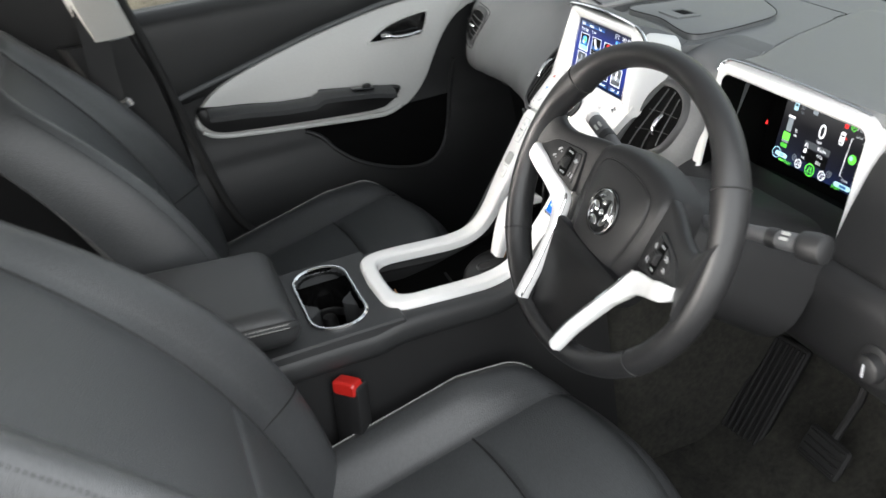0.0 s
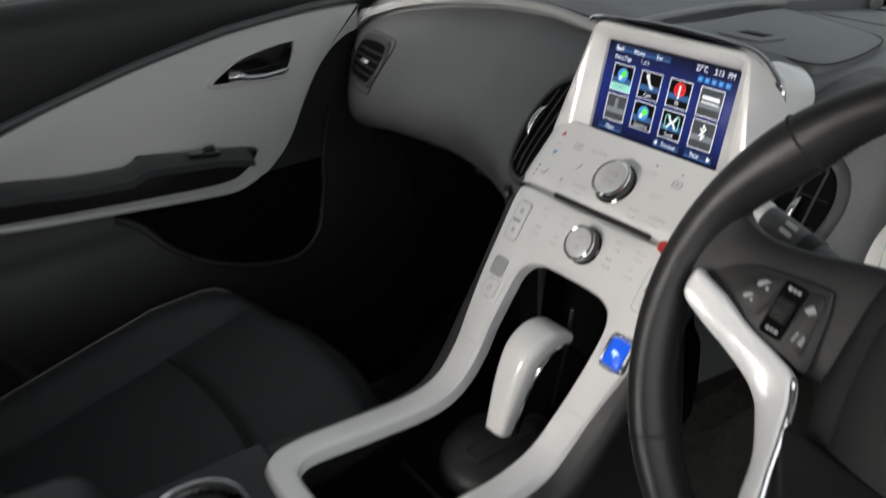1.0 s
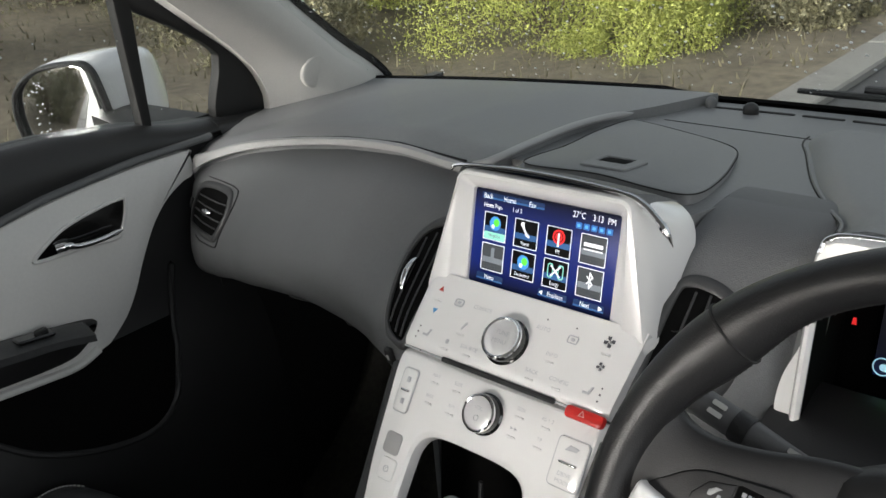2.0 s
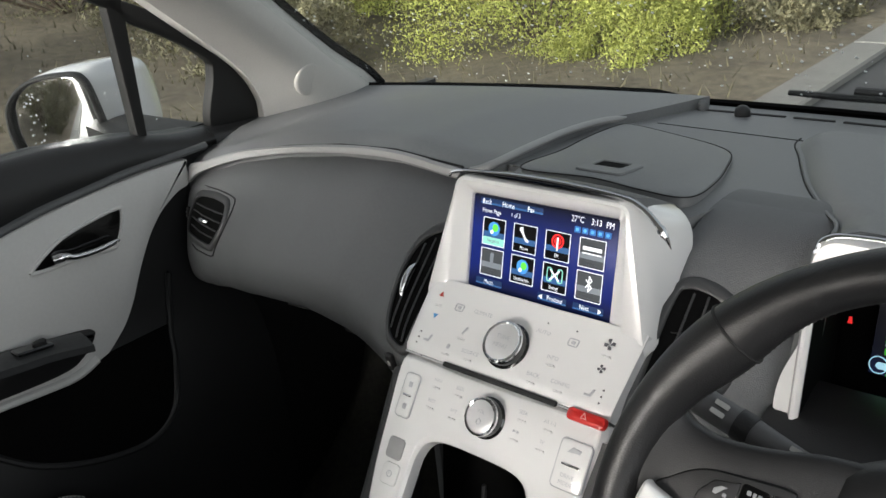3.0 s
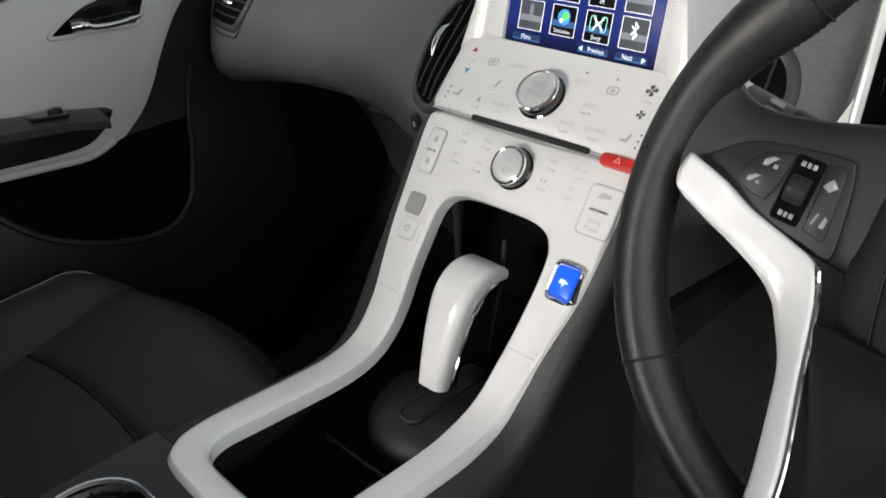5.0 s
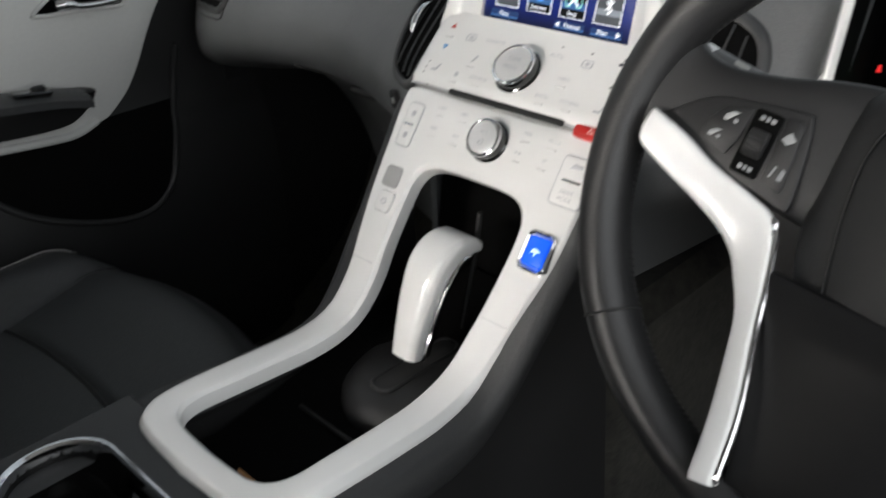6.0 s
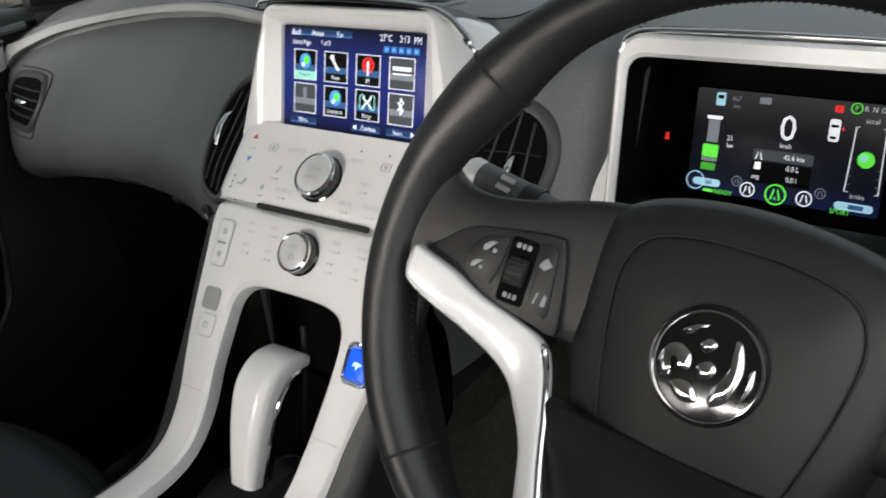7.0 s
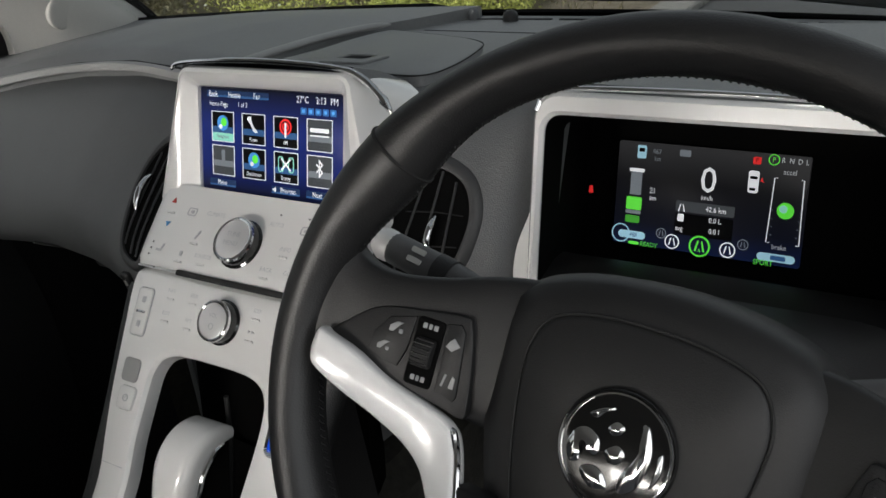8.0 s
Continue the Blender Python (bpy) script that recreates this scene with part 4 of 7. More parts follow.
for k, (d, w, hh) in enumerate(((0.052, 0.058, 0.046), (0.058, 0.068, 0.054), (0.10, 0.078, 0.062), (0.16, 0.085, 0.068), (0.24, 0.10, 0.075))):
    m = WM @ pose(0, 0, 0, 0, 0, -TURN_W) @ Matrix.Translation((0, -0.010, -d))
    rings.append([m @ Vector((x, y, 0)) for x, y in rrect(2 * w, 2 * hh, hh * 0.7, 6)])
part("shroud", loft(rings), HARD, column)
for s, tip in ((-1, (0.214, -0.118, 0.846)), (1, (0.590, -0.098, 0.832))):
    stalk = thing("column_stalk", (0.40 + s * 0.06, -0.13, 0.82), "black column stalk with pale printed symbols", "stalk", "column stalks")
    a = Vector((0.40 + s * 0.055, -0.130, 0.812))
    b = Vector(tip)
    d = (b - a).normalized()
    part("lever", sweep([a, a.lerp(b, 0.25), a.lerp(b, 0.5), a.lerp(b, 0.62), a.lerp(b, 0.7), a.lerp(b, 0.97), b], [0.0070, 0.0070, 0.0080, 0.0088, 0.0096, 0.0096, 0.0080], 16), STALK, stalk)
    part("twist_ring", sweep([a.lerp(b, 0.66), a.lerp(b, 0.74)], 0.0102, 20), HARD, stalk)
    part("end_cap", sweep([a.lerp(b, f) for f in ((0.97, 1.0, 1.03, 1.07) if s < 0 else (0.90, 0.93, 1.03, 1.10, 1.12))], [0.0090, 0.0098, 0.0098, 0.0066] if s < 0 else [0.0100, 0.0140, 0.0152, 0.0140, 0.0095], 20), SILVER_CAP if s < 0 else HARD, stalk, "rounded end cap")
    up = (Vector((0, -0.62, 0.78)) - d * Vector((0, -0.62, 0.78)).dot(d)).normalized()
    for f, r in ((0.30, 0.0073), (0.45, 0.0078), (0.82, 0.0097)):
        c = a.lerp(b, f) + up * (r + 0.0003)
        for q in (-1, 1):
            part("symbol", plate(rrect(0.0095, 0.0032, 0.0008, 2, 0, 0.0030 * q), 0.0012, basis(c, d * -s, up.cross(d) * s), 0.0002), THREAD, stalk)

# ---- instrument cluster ----
cluster = thing("instrument_cluster", (0.35, 0.1, 0.70), "white-rimmed driver display with lit graphics", "instrument cluster")
CL = basis((0.352, 0.048, 0.808), (1, 0, 0), (0, math.sin(radians(15)), math.cos(radians(15))))
ci = head_outline(0.1275, 0.1265, -0.095, 0.062, 0.013)
co_ = head_outline(0.1360, 0.1355, -0.105, 0.078, 0.021)
sets = [(co_, -0.06), (co_, -0.003), (offset(co_, 0.003), 0.001), (offset(ci, -0.003), 0.001), (ci, -0.002), (ci, -0.0045)]
part("bezel", wrap([[CL @ Vector((s[k][0], s[k][1], z)) for s, z in sets] for k in range(len(ci))]), WHITE, cluster, "gloss white bezel")
# recess walls and backing coloured near black for the shade inside the hood
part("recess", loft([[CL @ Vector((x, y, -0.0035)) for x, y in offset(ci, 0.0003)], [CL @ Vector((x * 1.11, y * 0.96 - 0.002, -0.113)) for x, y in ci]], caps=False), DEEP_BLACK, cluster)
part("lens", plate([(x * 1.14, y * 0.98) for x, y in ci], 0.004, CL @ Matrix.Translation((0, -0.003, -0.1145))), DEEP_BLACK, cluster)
DISP = basis((0.3166, 0.1475, 0.7745), (1, 0, -0.01), (0, 0.0235, 0.085))
DARK_LCD = screen_material("dark_lcd", ((0.004, 0.010, 0.045), (0.003, 0.004, 0.010), (0.006, 0.006, 0.007), (0.035, 0.035, 0.036)), 0.5)
part("display", plate(rrect(0.148, 0.0835, 0.001, 1), 0.003, DISP, 0.0003), DARK_LCD, cluster, "lit dark display")

disp_ob = next(o for o in cluster.children if o.name.startswith("display"))


def dx(u, v, h=0.0):
    return DISP @ Matrix.Translation(((u - 0.5) * 0.148, (0.5 - v) * 0.0835, 0.0003 + h))


def dtext(text, u, v, size, mat, wide=0.85):
    return part("text", lettering(text, size, dx(u, v, 0.0006) @ Matrix.Diagonal((wide, 1, 1, 1))), mat, disp_ob)


def dplate(name, outline, u, v, mat, h=0.0003):
    return part(name, plate(outline, 0.0002, dx(u, v, h), 0.00005), mat, disp_ob)


def circle(r, n=28, cx=0.0, cy=0.0):
    return [(cx + r * math.cos(2 * math.pi * i / n), cy + r * math.sin(2 * math.pi * i / n)) for i in range(n)]


def dring(r0, r1, u, v, mat):
    return part("ring", hoop(circle(r0), circle(r1), 0.0002, dx(u, v, 0.0005), 0.00005), mat, disp_ob)


dtext("0", 0.507, 0.305, 0.0285, L_WHITE, 0.95)
dtext("km/h", 0.507, 0.462, 0.0052, L_WHITE)
dtext("21", 0.211, 0.452, 0.0062, L_WHITE)
dtext("km", 0.215, 0.524, 0.0052, L_WHITE)
dtext("467", 0.218, 0.077, 0.0058, L_GREY)
dtext("km", 0.225, 0.145, 0.0050, L_GREY)
dplate("fuel_icon", rrect(0.0075, 0.0105, 0.001, 2), 0.133, 0.090, L_PALE)
dplate("fuel_slot", rrect(0.0045, 0.003, 0.0004, 1), 0.133, 0.070, L_BLACK, 0.0006)
dplate("car_icon", rrect(0.009, 0.0052, 0.001, 2), 0.371, 0.066, L_GREY)
for k in range(8):
    dplate("cell", rrect(0.0095 + (0.003 if k in (0,) else 0), 0.0028, 0.0008, 2), 0.113, 0.270 + 0.032 * k, L_GREY if k else L_WHITE)
dplate("charge", rrect(0.0130, 0.0105, 0.001, 2), 0.109, 0.595, L_GREEN)
dplate("charge_foot", rrect(0.0130, 0.0030, 0.001, 2), 0.108, 0.680, L_GREY)
dplate("charge_glow", rrect(0.0120, 0.0060, 0.001, 2), 0.107, 0.750, light("lit_dim_green", (0.05, 0.32, 0.03)))
dplate("panel", rrect(0.046, 0.0085, 0.001, 2), 0.500, 0.565, L_DIM, 0.0002)
dplate("panel_foot", rrect(0.046, 0.017, 0.001, 2), 0.500, 0.735, L_BLACK, 0.0002)
for text, v in (("42.6 km", 0.567), ("0.0 L", 0.668), ("0.0 l", 0.772)):
    dtext(text, 0.56, v, 0.0058, L_WHITE)
dtext("avg", 0.372, 0.779, 0.0055, L_WHITE)
dplate("road_icon", [(-0.003, -0.003), (-0.0018, -0.003), (-0.0006, 0.003), (-0.0012, 0.003)], 0.377, 0.580, L_WHITE)
dplate("road_icon", [(0.003, -0.003), (0.0012, 0.003), (0.0006, 0.003), (0.0018, -0.003)], 0.377, 0.580, L_WHITE)
dplate("pump_icon", rrect(0.005, 0.006, 0.0008, 2), 0.376, 0.675, L_WHITE)
dring(0.0078, 0.0068, 0.047, 0.900, L_PALE)
dplate("tag", rrect(0.0230, 0.0062, 0.003, 4), 0.110, 0.906, L_PALE)
dtext("488", 0.120, 0.906, 0.0052, L_BAR)
dtext("READY", 0.212, 0.985, 0.0055, L_GREEN)
dplate("ready_car", rrect(0.009, 0.0025, 0.001, 2), 0.125, 0.985, L_GREEN)
for u, v, r, mat in ((0.277, 0.852, 0.0042, L_GREY), (0.340, 0.918, 0.0060, L_WHITE), (0.491, 0.925, 0.0085, L_GREEN), (0.639, 0.922, 0.0062, L_WHITE), (0.715, 0.850, 0.0042, L_GREY)):
    dring(r, r * 0.84, u, v, mat)
    for q in (-1, 1):
        dplate("mark", [(q * r * 0.5, -r * 0.5), (q * r * 0.32, -r * 0.5), (q * r * 0.10, r * 0.5), (q * r * 0.24, r * 0.5)], u, v, mat)
dtext("A", 0.491, 0.965, 0.0045, L_GREEN)
dplate("park_sign", rrect(0.0060, 0.0055, 0.001, 2), 0.742, 0.070, L_RED)
dtext("P", 0.742, 0.068, 0.0045, L_BLACK)
dplate("car_body", rrect(0.0078, 0.0170, 0.002, 3), 0.734, 0.264, L_WHITE)
dplate("car_glass", rrect(0.0055, 0.0022, 0.0004, 1), 0.734, 0.225, L_BLACK, 0.0006)
dplate("car_glass", rrect(0.0045, 0.0022, 0.0004, 1), 0.732, 0.330, L_BLACK, 0.0006)
dplate("open_door", [(0, 0), (0.0025, -0.001), (0.0008, 0.003)], 0.768, 0.250, L_RED)
dring(0.0042, 0.0034, 0.824, 0.048, L_GREEN)
dtext("P", 0.824, 0.048, 0.0052, L_GREEN)
for text, u in (("R", 0.870), ("N", 0.910), ("D", 0.950), ("L", 0.984)):
    dtext(text, u, 0.048, 0.0056, L_MID)
dtext("accel", 0.908, 0.148, 0.0056, L_MID)
dtext("brake", 0.894, 0.830, 0.0056, L_MID)
for q in (-1, 1):
    part("scale", sweep([dx(0.908, 0.50, 0.0005) @ Vector(p) for p in ((q * 0.0085, 0.0245, 0), (q * 0.0105, 0.0245, 0), (q * 0.0112, 0, 0), (q * 0.0120, -0.0245, 0), (q * 0.0095, -0.0245, 0))], 0.0004, 5), L_WHITE, disp_ob)
    for k in range(-3, 4):
        dplate("tick", rrect(0.0016, 0.0006, 0.0002, 1), 0.908 + q * (0.0700 - 0.002 * k), 0.50 + 0.075 * k, L_GREY)
part("ball", lathe([(0.0062, -0.0002), (0.0060, 0.0006), (0.0042, 0.0012), (0.0001, 0.0015)], dx(0.905, 0.493, 0.0004), 30), L_GREEN, disp_ob)
part("ball_gleam", plate(circle(0.0030, 20, -0.0012, 0.0014), 0.0002, dx(0.905, 0.493, 0.0021), 0.0001), L_TEAL, disp_ob)
dplate("tag", rrect(0.0280, 0.0062, 0.003, 4), 0.884, 0.930, L_PALE)
dplate("digits", rrect(0.0110, 0.0035, 0.0006, 1), 0.895, 0.930, L_BAR, 0.0006)
dtext("SPORT", 0.824, 0.990, 0.0058, L_GREEN)
part("warning_light", plate([(-0.002, -0.003), (0.002, -0.003), (0.0012, 0.003), (-0.0012, 0.003)], 0.0004, Matrix.Translation((0.2235 - 0.3166, -0.006, 0.002)) @ DISP @ Matrix.Translation((0, 0.001, 0.0012)), 0.0001), L_RED, cluster, "small red warning light")
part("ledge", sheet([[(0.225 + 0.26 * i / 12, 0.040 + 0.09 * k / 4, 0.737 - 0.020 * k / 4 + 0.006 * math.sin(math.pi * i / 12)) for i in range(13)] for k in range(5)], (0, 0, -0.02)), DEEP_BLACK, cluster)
wing = spline([(0.2195, 0.842), (0.2140, 0.823), (0.2045, 0.797), (0.2020, 0.773), (0.206, 0.759), (0.2145, 0.749), (0.2190, 0.743), (0.2205, 0.750), (0.2210, 0.79)], 40, True)
part("side_wing", plate([(x, z) for x, z in wing], 0.03, basis((0, -0.1645, 0), (1, 0, 0), (0, 0.268, 1)), 0.0035), WHITE, cluster, "white wing beside the bezel")
part("chrome_brow", sweep([CL @ Vector(p) for p in spline([(-0.132, 0.064, 0.0), (-0.126, 0.0765, -0.002), (-0.10, 0.081, -0.004), (0.0, 0.082, -0.006), (0.09, 0.080, -0.006), (0.12, 0.077, -0.008)], 30)], 0.0020, 8), CHROME, cluster, "chrome brow strip")


# ---- console controls ----
LIFT = 0.0028


def on_fascia(x, y, h=0.0):
    y += LIFT if y > -0.11 else 0.0
    a, b = fascia(x, y - 0.004), fascia(x, y + 0.004)
    return basis(fascia(x, y, h), (1, 0, 0), b - a)


def knob(x, y, r, name, base):
    m = on_fascia(x, y, base)
    k = part(name, lathe([(r * 1.12, -0.004), (r * 1.12, 0.0004), (r * 1.06, 0.0012), (r * 1.03, 0.0016), (r * 1.02, 0.0078), (r * 0.99, 0.0090), (r * 0.95, 0.0094)], m, 56), GLOSS_BLACK, console, "black-sided rotary knob")
    part("chrome_ring", lathe([(r * 1.00, 0.0076), (r * 1.03, 0.0092), (r * 1.00, 0.0108), (r * 0.93, 0.0114), (r * 0.87, 0.0110), (r * 0.85, 0.0100)], m, 56), CHROME, k, "chrome ring")
    part("cap", lathe([(r * 0.87, 0.008), (r * 0.87, 0.0103), (r * 0.82, 0.0108), (r * 0.4, 0.0111), (r * 0.01, 0.0112)], m, 40), SILVER_CAP, k, "pale silver cap")
    return k


k1 = knob(-0.0020, -0.0415, 0.0192, "tuning_knob", 0.0035)
k2 = knob(0.003, -0.0850, 0.0165, "volume_knob", 0.001)
part("marking", lettering("TUNE", 0.0055, on_fascia(-0.0020, -0.0385, 0.0150)), GREY_PRINT, k1)
part("marking", lettering("MENU", 0.0055, on_fascia(-0.0020, -0.0445, 0.0150)), GREY_PRINT, k1)
part("marking", lettering("VOL", 0.0045, on_fascia(0.003, -0.0825, 0.0125)), GREY_PRINT, k2)
ringm = on_fascia(0.003, -0.0877, 0.0125)
part("power_mark", hoop([(0.0026 * math.cos(a), 0.0026 * math.sin(a)) for a in [2 * math.pi * i / 20 for i in range(20)]], [(0.0020 * math.cos(a), 0.0020 * math.sin(a)) for a in [2 * math.pi * i / 20 for i in range(20)]], 0.0003, ringm, 0.0001), GREY_PRINT, k2)
part("disc_slot", plate(rrect(0.125, 0.0048, 0.0015, 3), 0.003, on_fascia(0.002, -0.0657, 0.0035), 0.0004), RUBBER, console, "black disc slot")
part("hazard_button", plate(rrect(0.036, 0.0105, 0.004, 4), 0.006, on_fascia(0.0960, -0.0673, 0.0062), 0.0018, crown=0.0008), RED, console, "red hazard button")
tri = on_fascia(0.0950, -0.0670, 0.0074)
part("hazard_mark", hoop([(0.0036 * math.cos(radians(a)), 0.0036 * math.sin(radians(a))) for a in (-30, 90, 210)], [(0.0022 * math.cos(radians(a)), 0.0022 * math.sin(radians(a))) for a in (-30, 90, 210)], 0.0003, tri, 0.0001), material("pink_print", (0.8, 0.45, 0.42), 0.5), console)
for text, x, y, size in (("CLIMATE", -0.041, -0.0255, 0.0062), ("AUTO", 0.027, -0.0255, 0.0062), ("INFO", 0.0458, -0.0400, 0.0060), ("BACK", 0.0345, -0.0542, 0.0060), ("CONFIG", 0.0622, -0.0540, 0.0060), ("SOURCE", -0.0359, -0.0540, 0.0060), ("NAV", -0.0603, -0.0758, 0.0052), ("SEEK", -0.0339, -0.0758, 0.0052), ("BEST", -0.0606, -0.0874, 0.0050), ("RPT", -0.0335, -0.0882, 0.0050), ("SEEK", 0.0369, -0.0758, 0.0052), ("AS 1-2", 0.0642, -0.0758, 0.0052), ("TP", 0.0622, -0.0862, 0.0050)):
    part("marking", lettering(text, size * 0.86, on_fascia(x, y, 0.0043 if y > -0.066 else 0.0012)), GREY_PRINT, console)
for x, y in ((-0.0524, -0.0470), (-0.0621, -0.0598), (-0.0359, -0.0590), (0.0458, -0.0450), (0.0345, -0.0592), (0.0622, -0.0590), (-0.0938, -0.0289), (0.0916, -0.029), (-0.0603, -0.0800), (-0.0339, -0.0800), (-0.0606, -0.0915), (-0.0335, -0.0925), (0.0369, -0.0800), (0.0642, -0.0800), (0.0350, -0.0905), (0.0622, -0.0905)):
    part("touch_rib", plate(rrect(0.0085, 0.0016, 0.0007, 2), 0.002, on_fascia(x, y, 0.0050 if y > -0.066 else 0.0019), 0.0004), WHITE, console)


def mark(shape, x, y, mat, h=0.0042):
    part("symbol", plate(shape, 0.0006, on_fascia(x, y, h if y > -0.066 else 0.0013), 0.0001), mat, console)


RED_PRINT = material("red_print", (0.45, 0.04, 0.03), 0.5)
BLUE_PRINT = material("blue_print", (0.08, 0.32, 0.62), 0.5)
mark([(-0.0028, -0.002), (0.0028, -0.002), (0, 0.0028)], -0.0957, -0.0202, RED_PRINT)
mark([(-0.0028, 0.002), (0, -0.0028), (0.0028, 0.002)], -0.0921, -0.0368, BLUE_PRINT)
for x, y, s in ((0.0902, -0.0207, 1.0), (0.0919, -0.0372, 0.72)):
    for a in (20, 110, 200, 290):
        c, sn = math.cos(radians(a)), math.sin(radians(a))
        pts = [(0.0003, -0.0006), (0.0045, -0.0020), (0.0052, 0.0008), (0.0030, 0.0016)]
        mark([(s * (px * c - py * sn), s * (px * sn + py * c)) for px, py in pts], x, y, DARK_PRINT)
for x, y in ((-0.0691, -0.0251), (0.058, -0.0255)):
    part("symbol", hoop(rrect(0.0105, 0.0075, 0.002, 3), rrect(0.0085, 0.0055, 0.001, 3), 0.0004, on_fascia(x, y - 0.001, 0.0042), 0.0001), GREY_PRINT, console)
    mark(rrect(0.004, 0.003, 0.0012, 2), x, y - 0.001, GREY_PRINT)
for x, y in ((0.027, -0.0185), (0.057, -0.0185), (0.1015, -0.0495), (0.1015, -0.0535), (0.1015, -0.0575), (-0.099, -0.0505), (-0.099, -0.0545), (-0.099, -0.0585), (-0.087, -0.0655)):
    mark(rrect(0.0015, 0.0015, 0.0006, 2), x, y, DARK_PRINT)
for x in (-0.0885, 0.0900):
    mark([(-0.004, -0.003), (0.002, -0.003), (0.0045, 0.004), (0.0025, 0.004), (0.0008, -0.001), (-0.004, -0.001)], x, -0.0535, GREY_PRINT)
mark([(-0.002, -0.0035), (-0.0008, -0.0042), (0.0028, 0.0022), (0.0022, 0.0038), (0.0008, 0.0030)], -0.0524, -0.0405, GREY_PRINT)
mark(rrect(0.0032, 0.0045, 0.001, 2), -0.0621, -0.0545, GREY_PRINT)
for dx in (-0.002, 0.002):
    mark([(-0.0012, -0.0012), (0.0014, 0), (-0.0012, 0.0012)], 0.0350 + dx, -0.0862, GREY_PRINT)


def rocker(name, x, y, w, d, label):
    b = part(name, plate(rrect(w, d, 0.004, 4), 0.004, on_fascia(x, y, 0.0022), 0.0012), WHITE, console, label)
    part("joint", hoop(rrect(w + 0.0014, d + 0.0014, 0.0046, 4), rrect(w, d, 0.004, 4), 0.002, on_fascia(x, y, 0.0013), 0.0001), GREY_PRINT, b)
    part("indicator", plate(rrect(w * 0.6, 0.0022, 0.0009, 3), 0.002, on_fascia(x, y, 0.0033), 0.0006), CHROME, b, "thin chrome bar")
    return b


lock = rocker("lock_rocker", -0.0895, -0.0895, 0.0175, 0.041, "white door lock rocker")
for dy in (0.010, -0.010):
    part("symbol", plate(rrect(0.0042, 0.0052, 0.0008, 2), 0.0005, on_fascia(-0.0890, -0.0895 + dy * 0.62, 0.0026), 0.0001), GREY_PRINT, lock)
mode = rocker("drive_mode_rocker", 0.0943, -0.0915, 0.0290, 0.040, "white drive mode rocker")
part("marking", lettering("DRIVE", 0.0048, on_fascia(0.0940, -0.0970, 0.0026)), GREY_PRINT, mode)
part("marking", lettering("MODE", 0.0048, on_fascia(0.0940, -0.1005, 0.0026)), GREY_PRINT, mode)
part("symbol", plate([(-0.006, -0.002), (0.005, -0.001), (0.007, 0.002), (-0.002, 0.003)], 0.0005, on_fascia(0.0940, -0.0845, 0.0026), 0.0001), GREY_PRINT, mode)
# parking brake switch in its dish
pb = part("parking_brake_switch", plate(rrect(0.0195, 0.020, 0.004, 4), 0.006, on_fascia(-0.0815, -0.1300, 0.0028), 0.0015), WHITE, console, "white parking brake switch")
part("symbol", hoop([(0.0032 * math.cos(a), 0.0032 * math.sin(a)) for a in [2 * math.pi * i / 18 for i in range(18)]], [(0.0024 * math.cos(a), 0.0024 * math.sin(a)) for a in [2 * math.pi * i / 18 for i in range(18)]], 0.0004, on_fascia(-0.0813, -0.1300, 0.0032), 0.0001), GREY_PRINT, pb)
part("marking", lettering("P", 0.0045, on_fascia(-0.0813, -0.1300, 0.0032)), GREY_PRINT, pb)
part("switch_dish", plate(rrect(0.0195, 0.020, 0.004, 4), 0.004, on_fascia(-0.0848, -0.1160, 0.0014), 0.0004), SILVER, console, "shallow grey finger dish")
# blue glowing button in a chrome frame
LEAF = material("glowing_blue_button", (0.008, 0.085, 0.62), 0.25, emit=0.42, spec=0.4)
lf = part("start_button", plate(rrect(0.0195, 0.0245, 0.003, 4), 0.005, on_fascia(0.0900, -0.1245, 0.0042), 0.0015), LEAF, console, "glowing blue button")
part("frame", hoop(rrect(0.0275, 0.0330, 0.006, 5), rrect(0.0212, 0.0265, 0.0035, 5), 0.007, on_fascia(0.0900, -0.1245, 0.0050), 0.0016), CHROME, lf, "chrome frame")
part("symbol", plate([(-0.004, -0.002), (-0.001, -0.001), (0.0, -0.0045), (0.0015, -0.001), (0.005, 0.0), (0.001, 0.002), (-0.003, 0.002)], 0.0004, on_fascia(0.0900, -0.1245, 0.0046), 0.0001), material("pale_blue_light", (0.5, 0.75, 1.0), 0.3, emit=0.4), lf)
# joint lines across the horseshoe arms and its step line
for s in (-1, 1):
    part("joint", sweep([fascia(s * (0.0655 + 0.0255 * k / 6), -0.1640, 0.0004) for k in range(7)], 0.00035, 5), GREY_PRINT, console)
part("joint", sweep([fascia(-0.110 + 0.220 * k / 20, -0.0628, 0.0002) for k in range(21)], 0.0009, 5), GREY_PRINT, console)

# ---- gear lever ----
lever = thing("gear_lever", (0, -0.20, 0.53), "gloss white gear lever with chrome edge", "gear lever")
SPINE = [(-0.1885, 0.566, 0.0135, 0.0085), (-0.182, 0.585, 0.0148, 0.0100), (-0.171, 0.613, 0.0172, 0.0112), (-0.159, 0.636, 0.0192, 0.0115), (-0.148, 0.6465, 0.0202, 0.0110), (-0.135, 0.6515, 0.0206, 0.0096), (-0.121, 0.6500, 0.0206, 0.0078), (-0.113, 0.6470, 0.0202, 0.005)]
sp = spline(SPINE, 34)
rings, edge = [], []
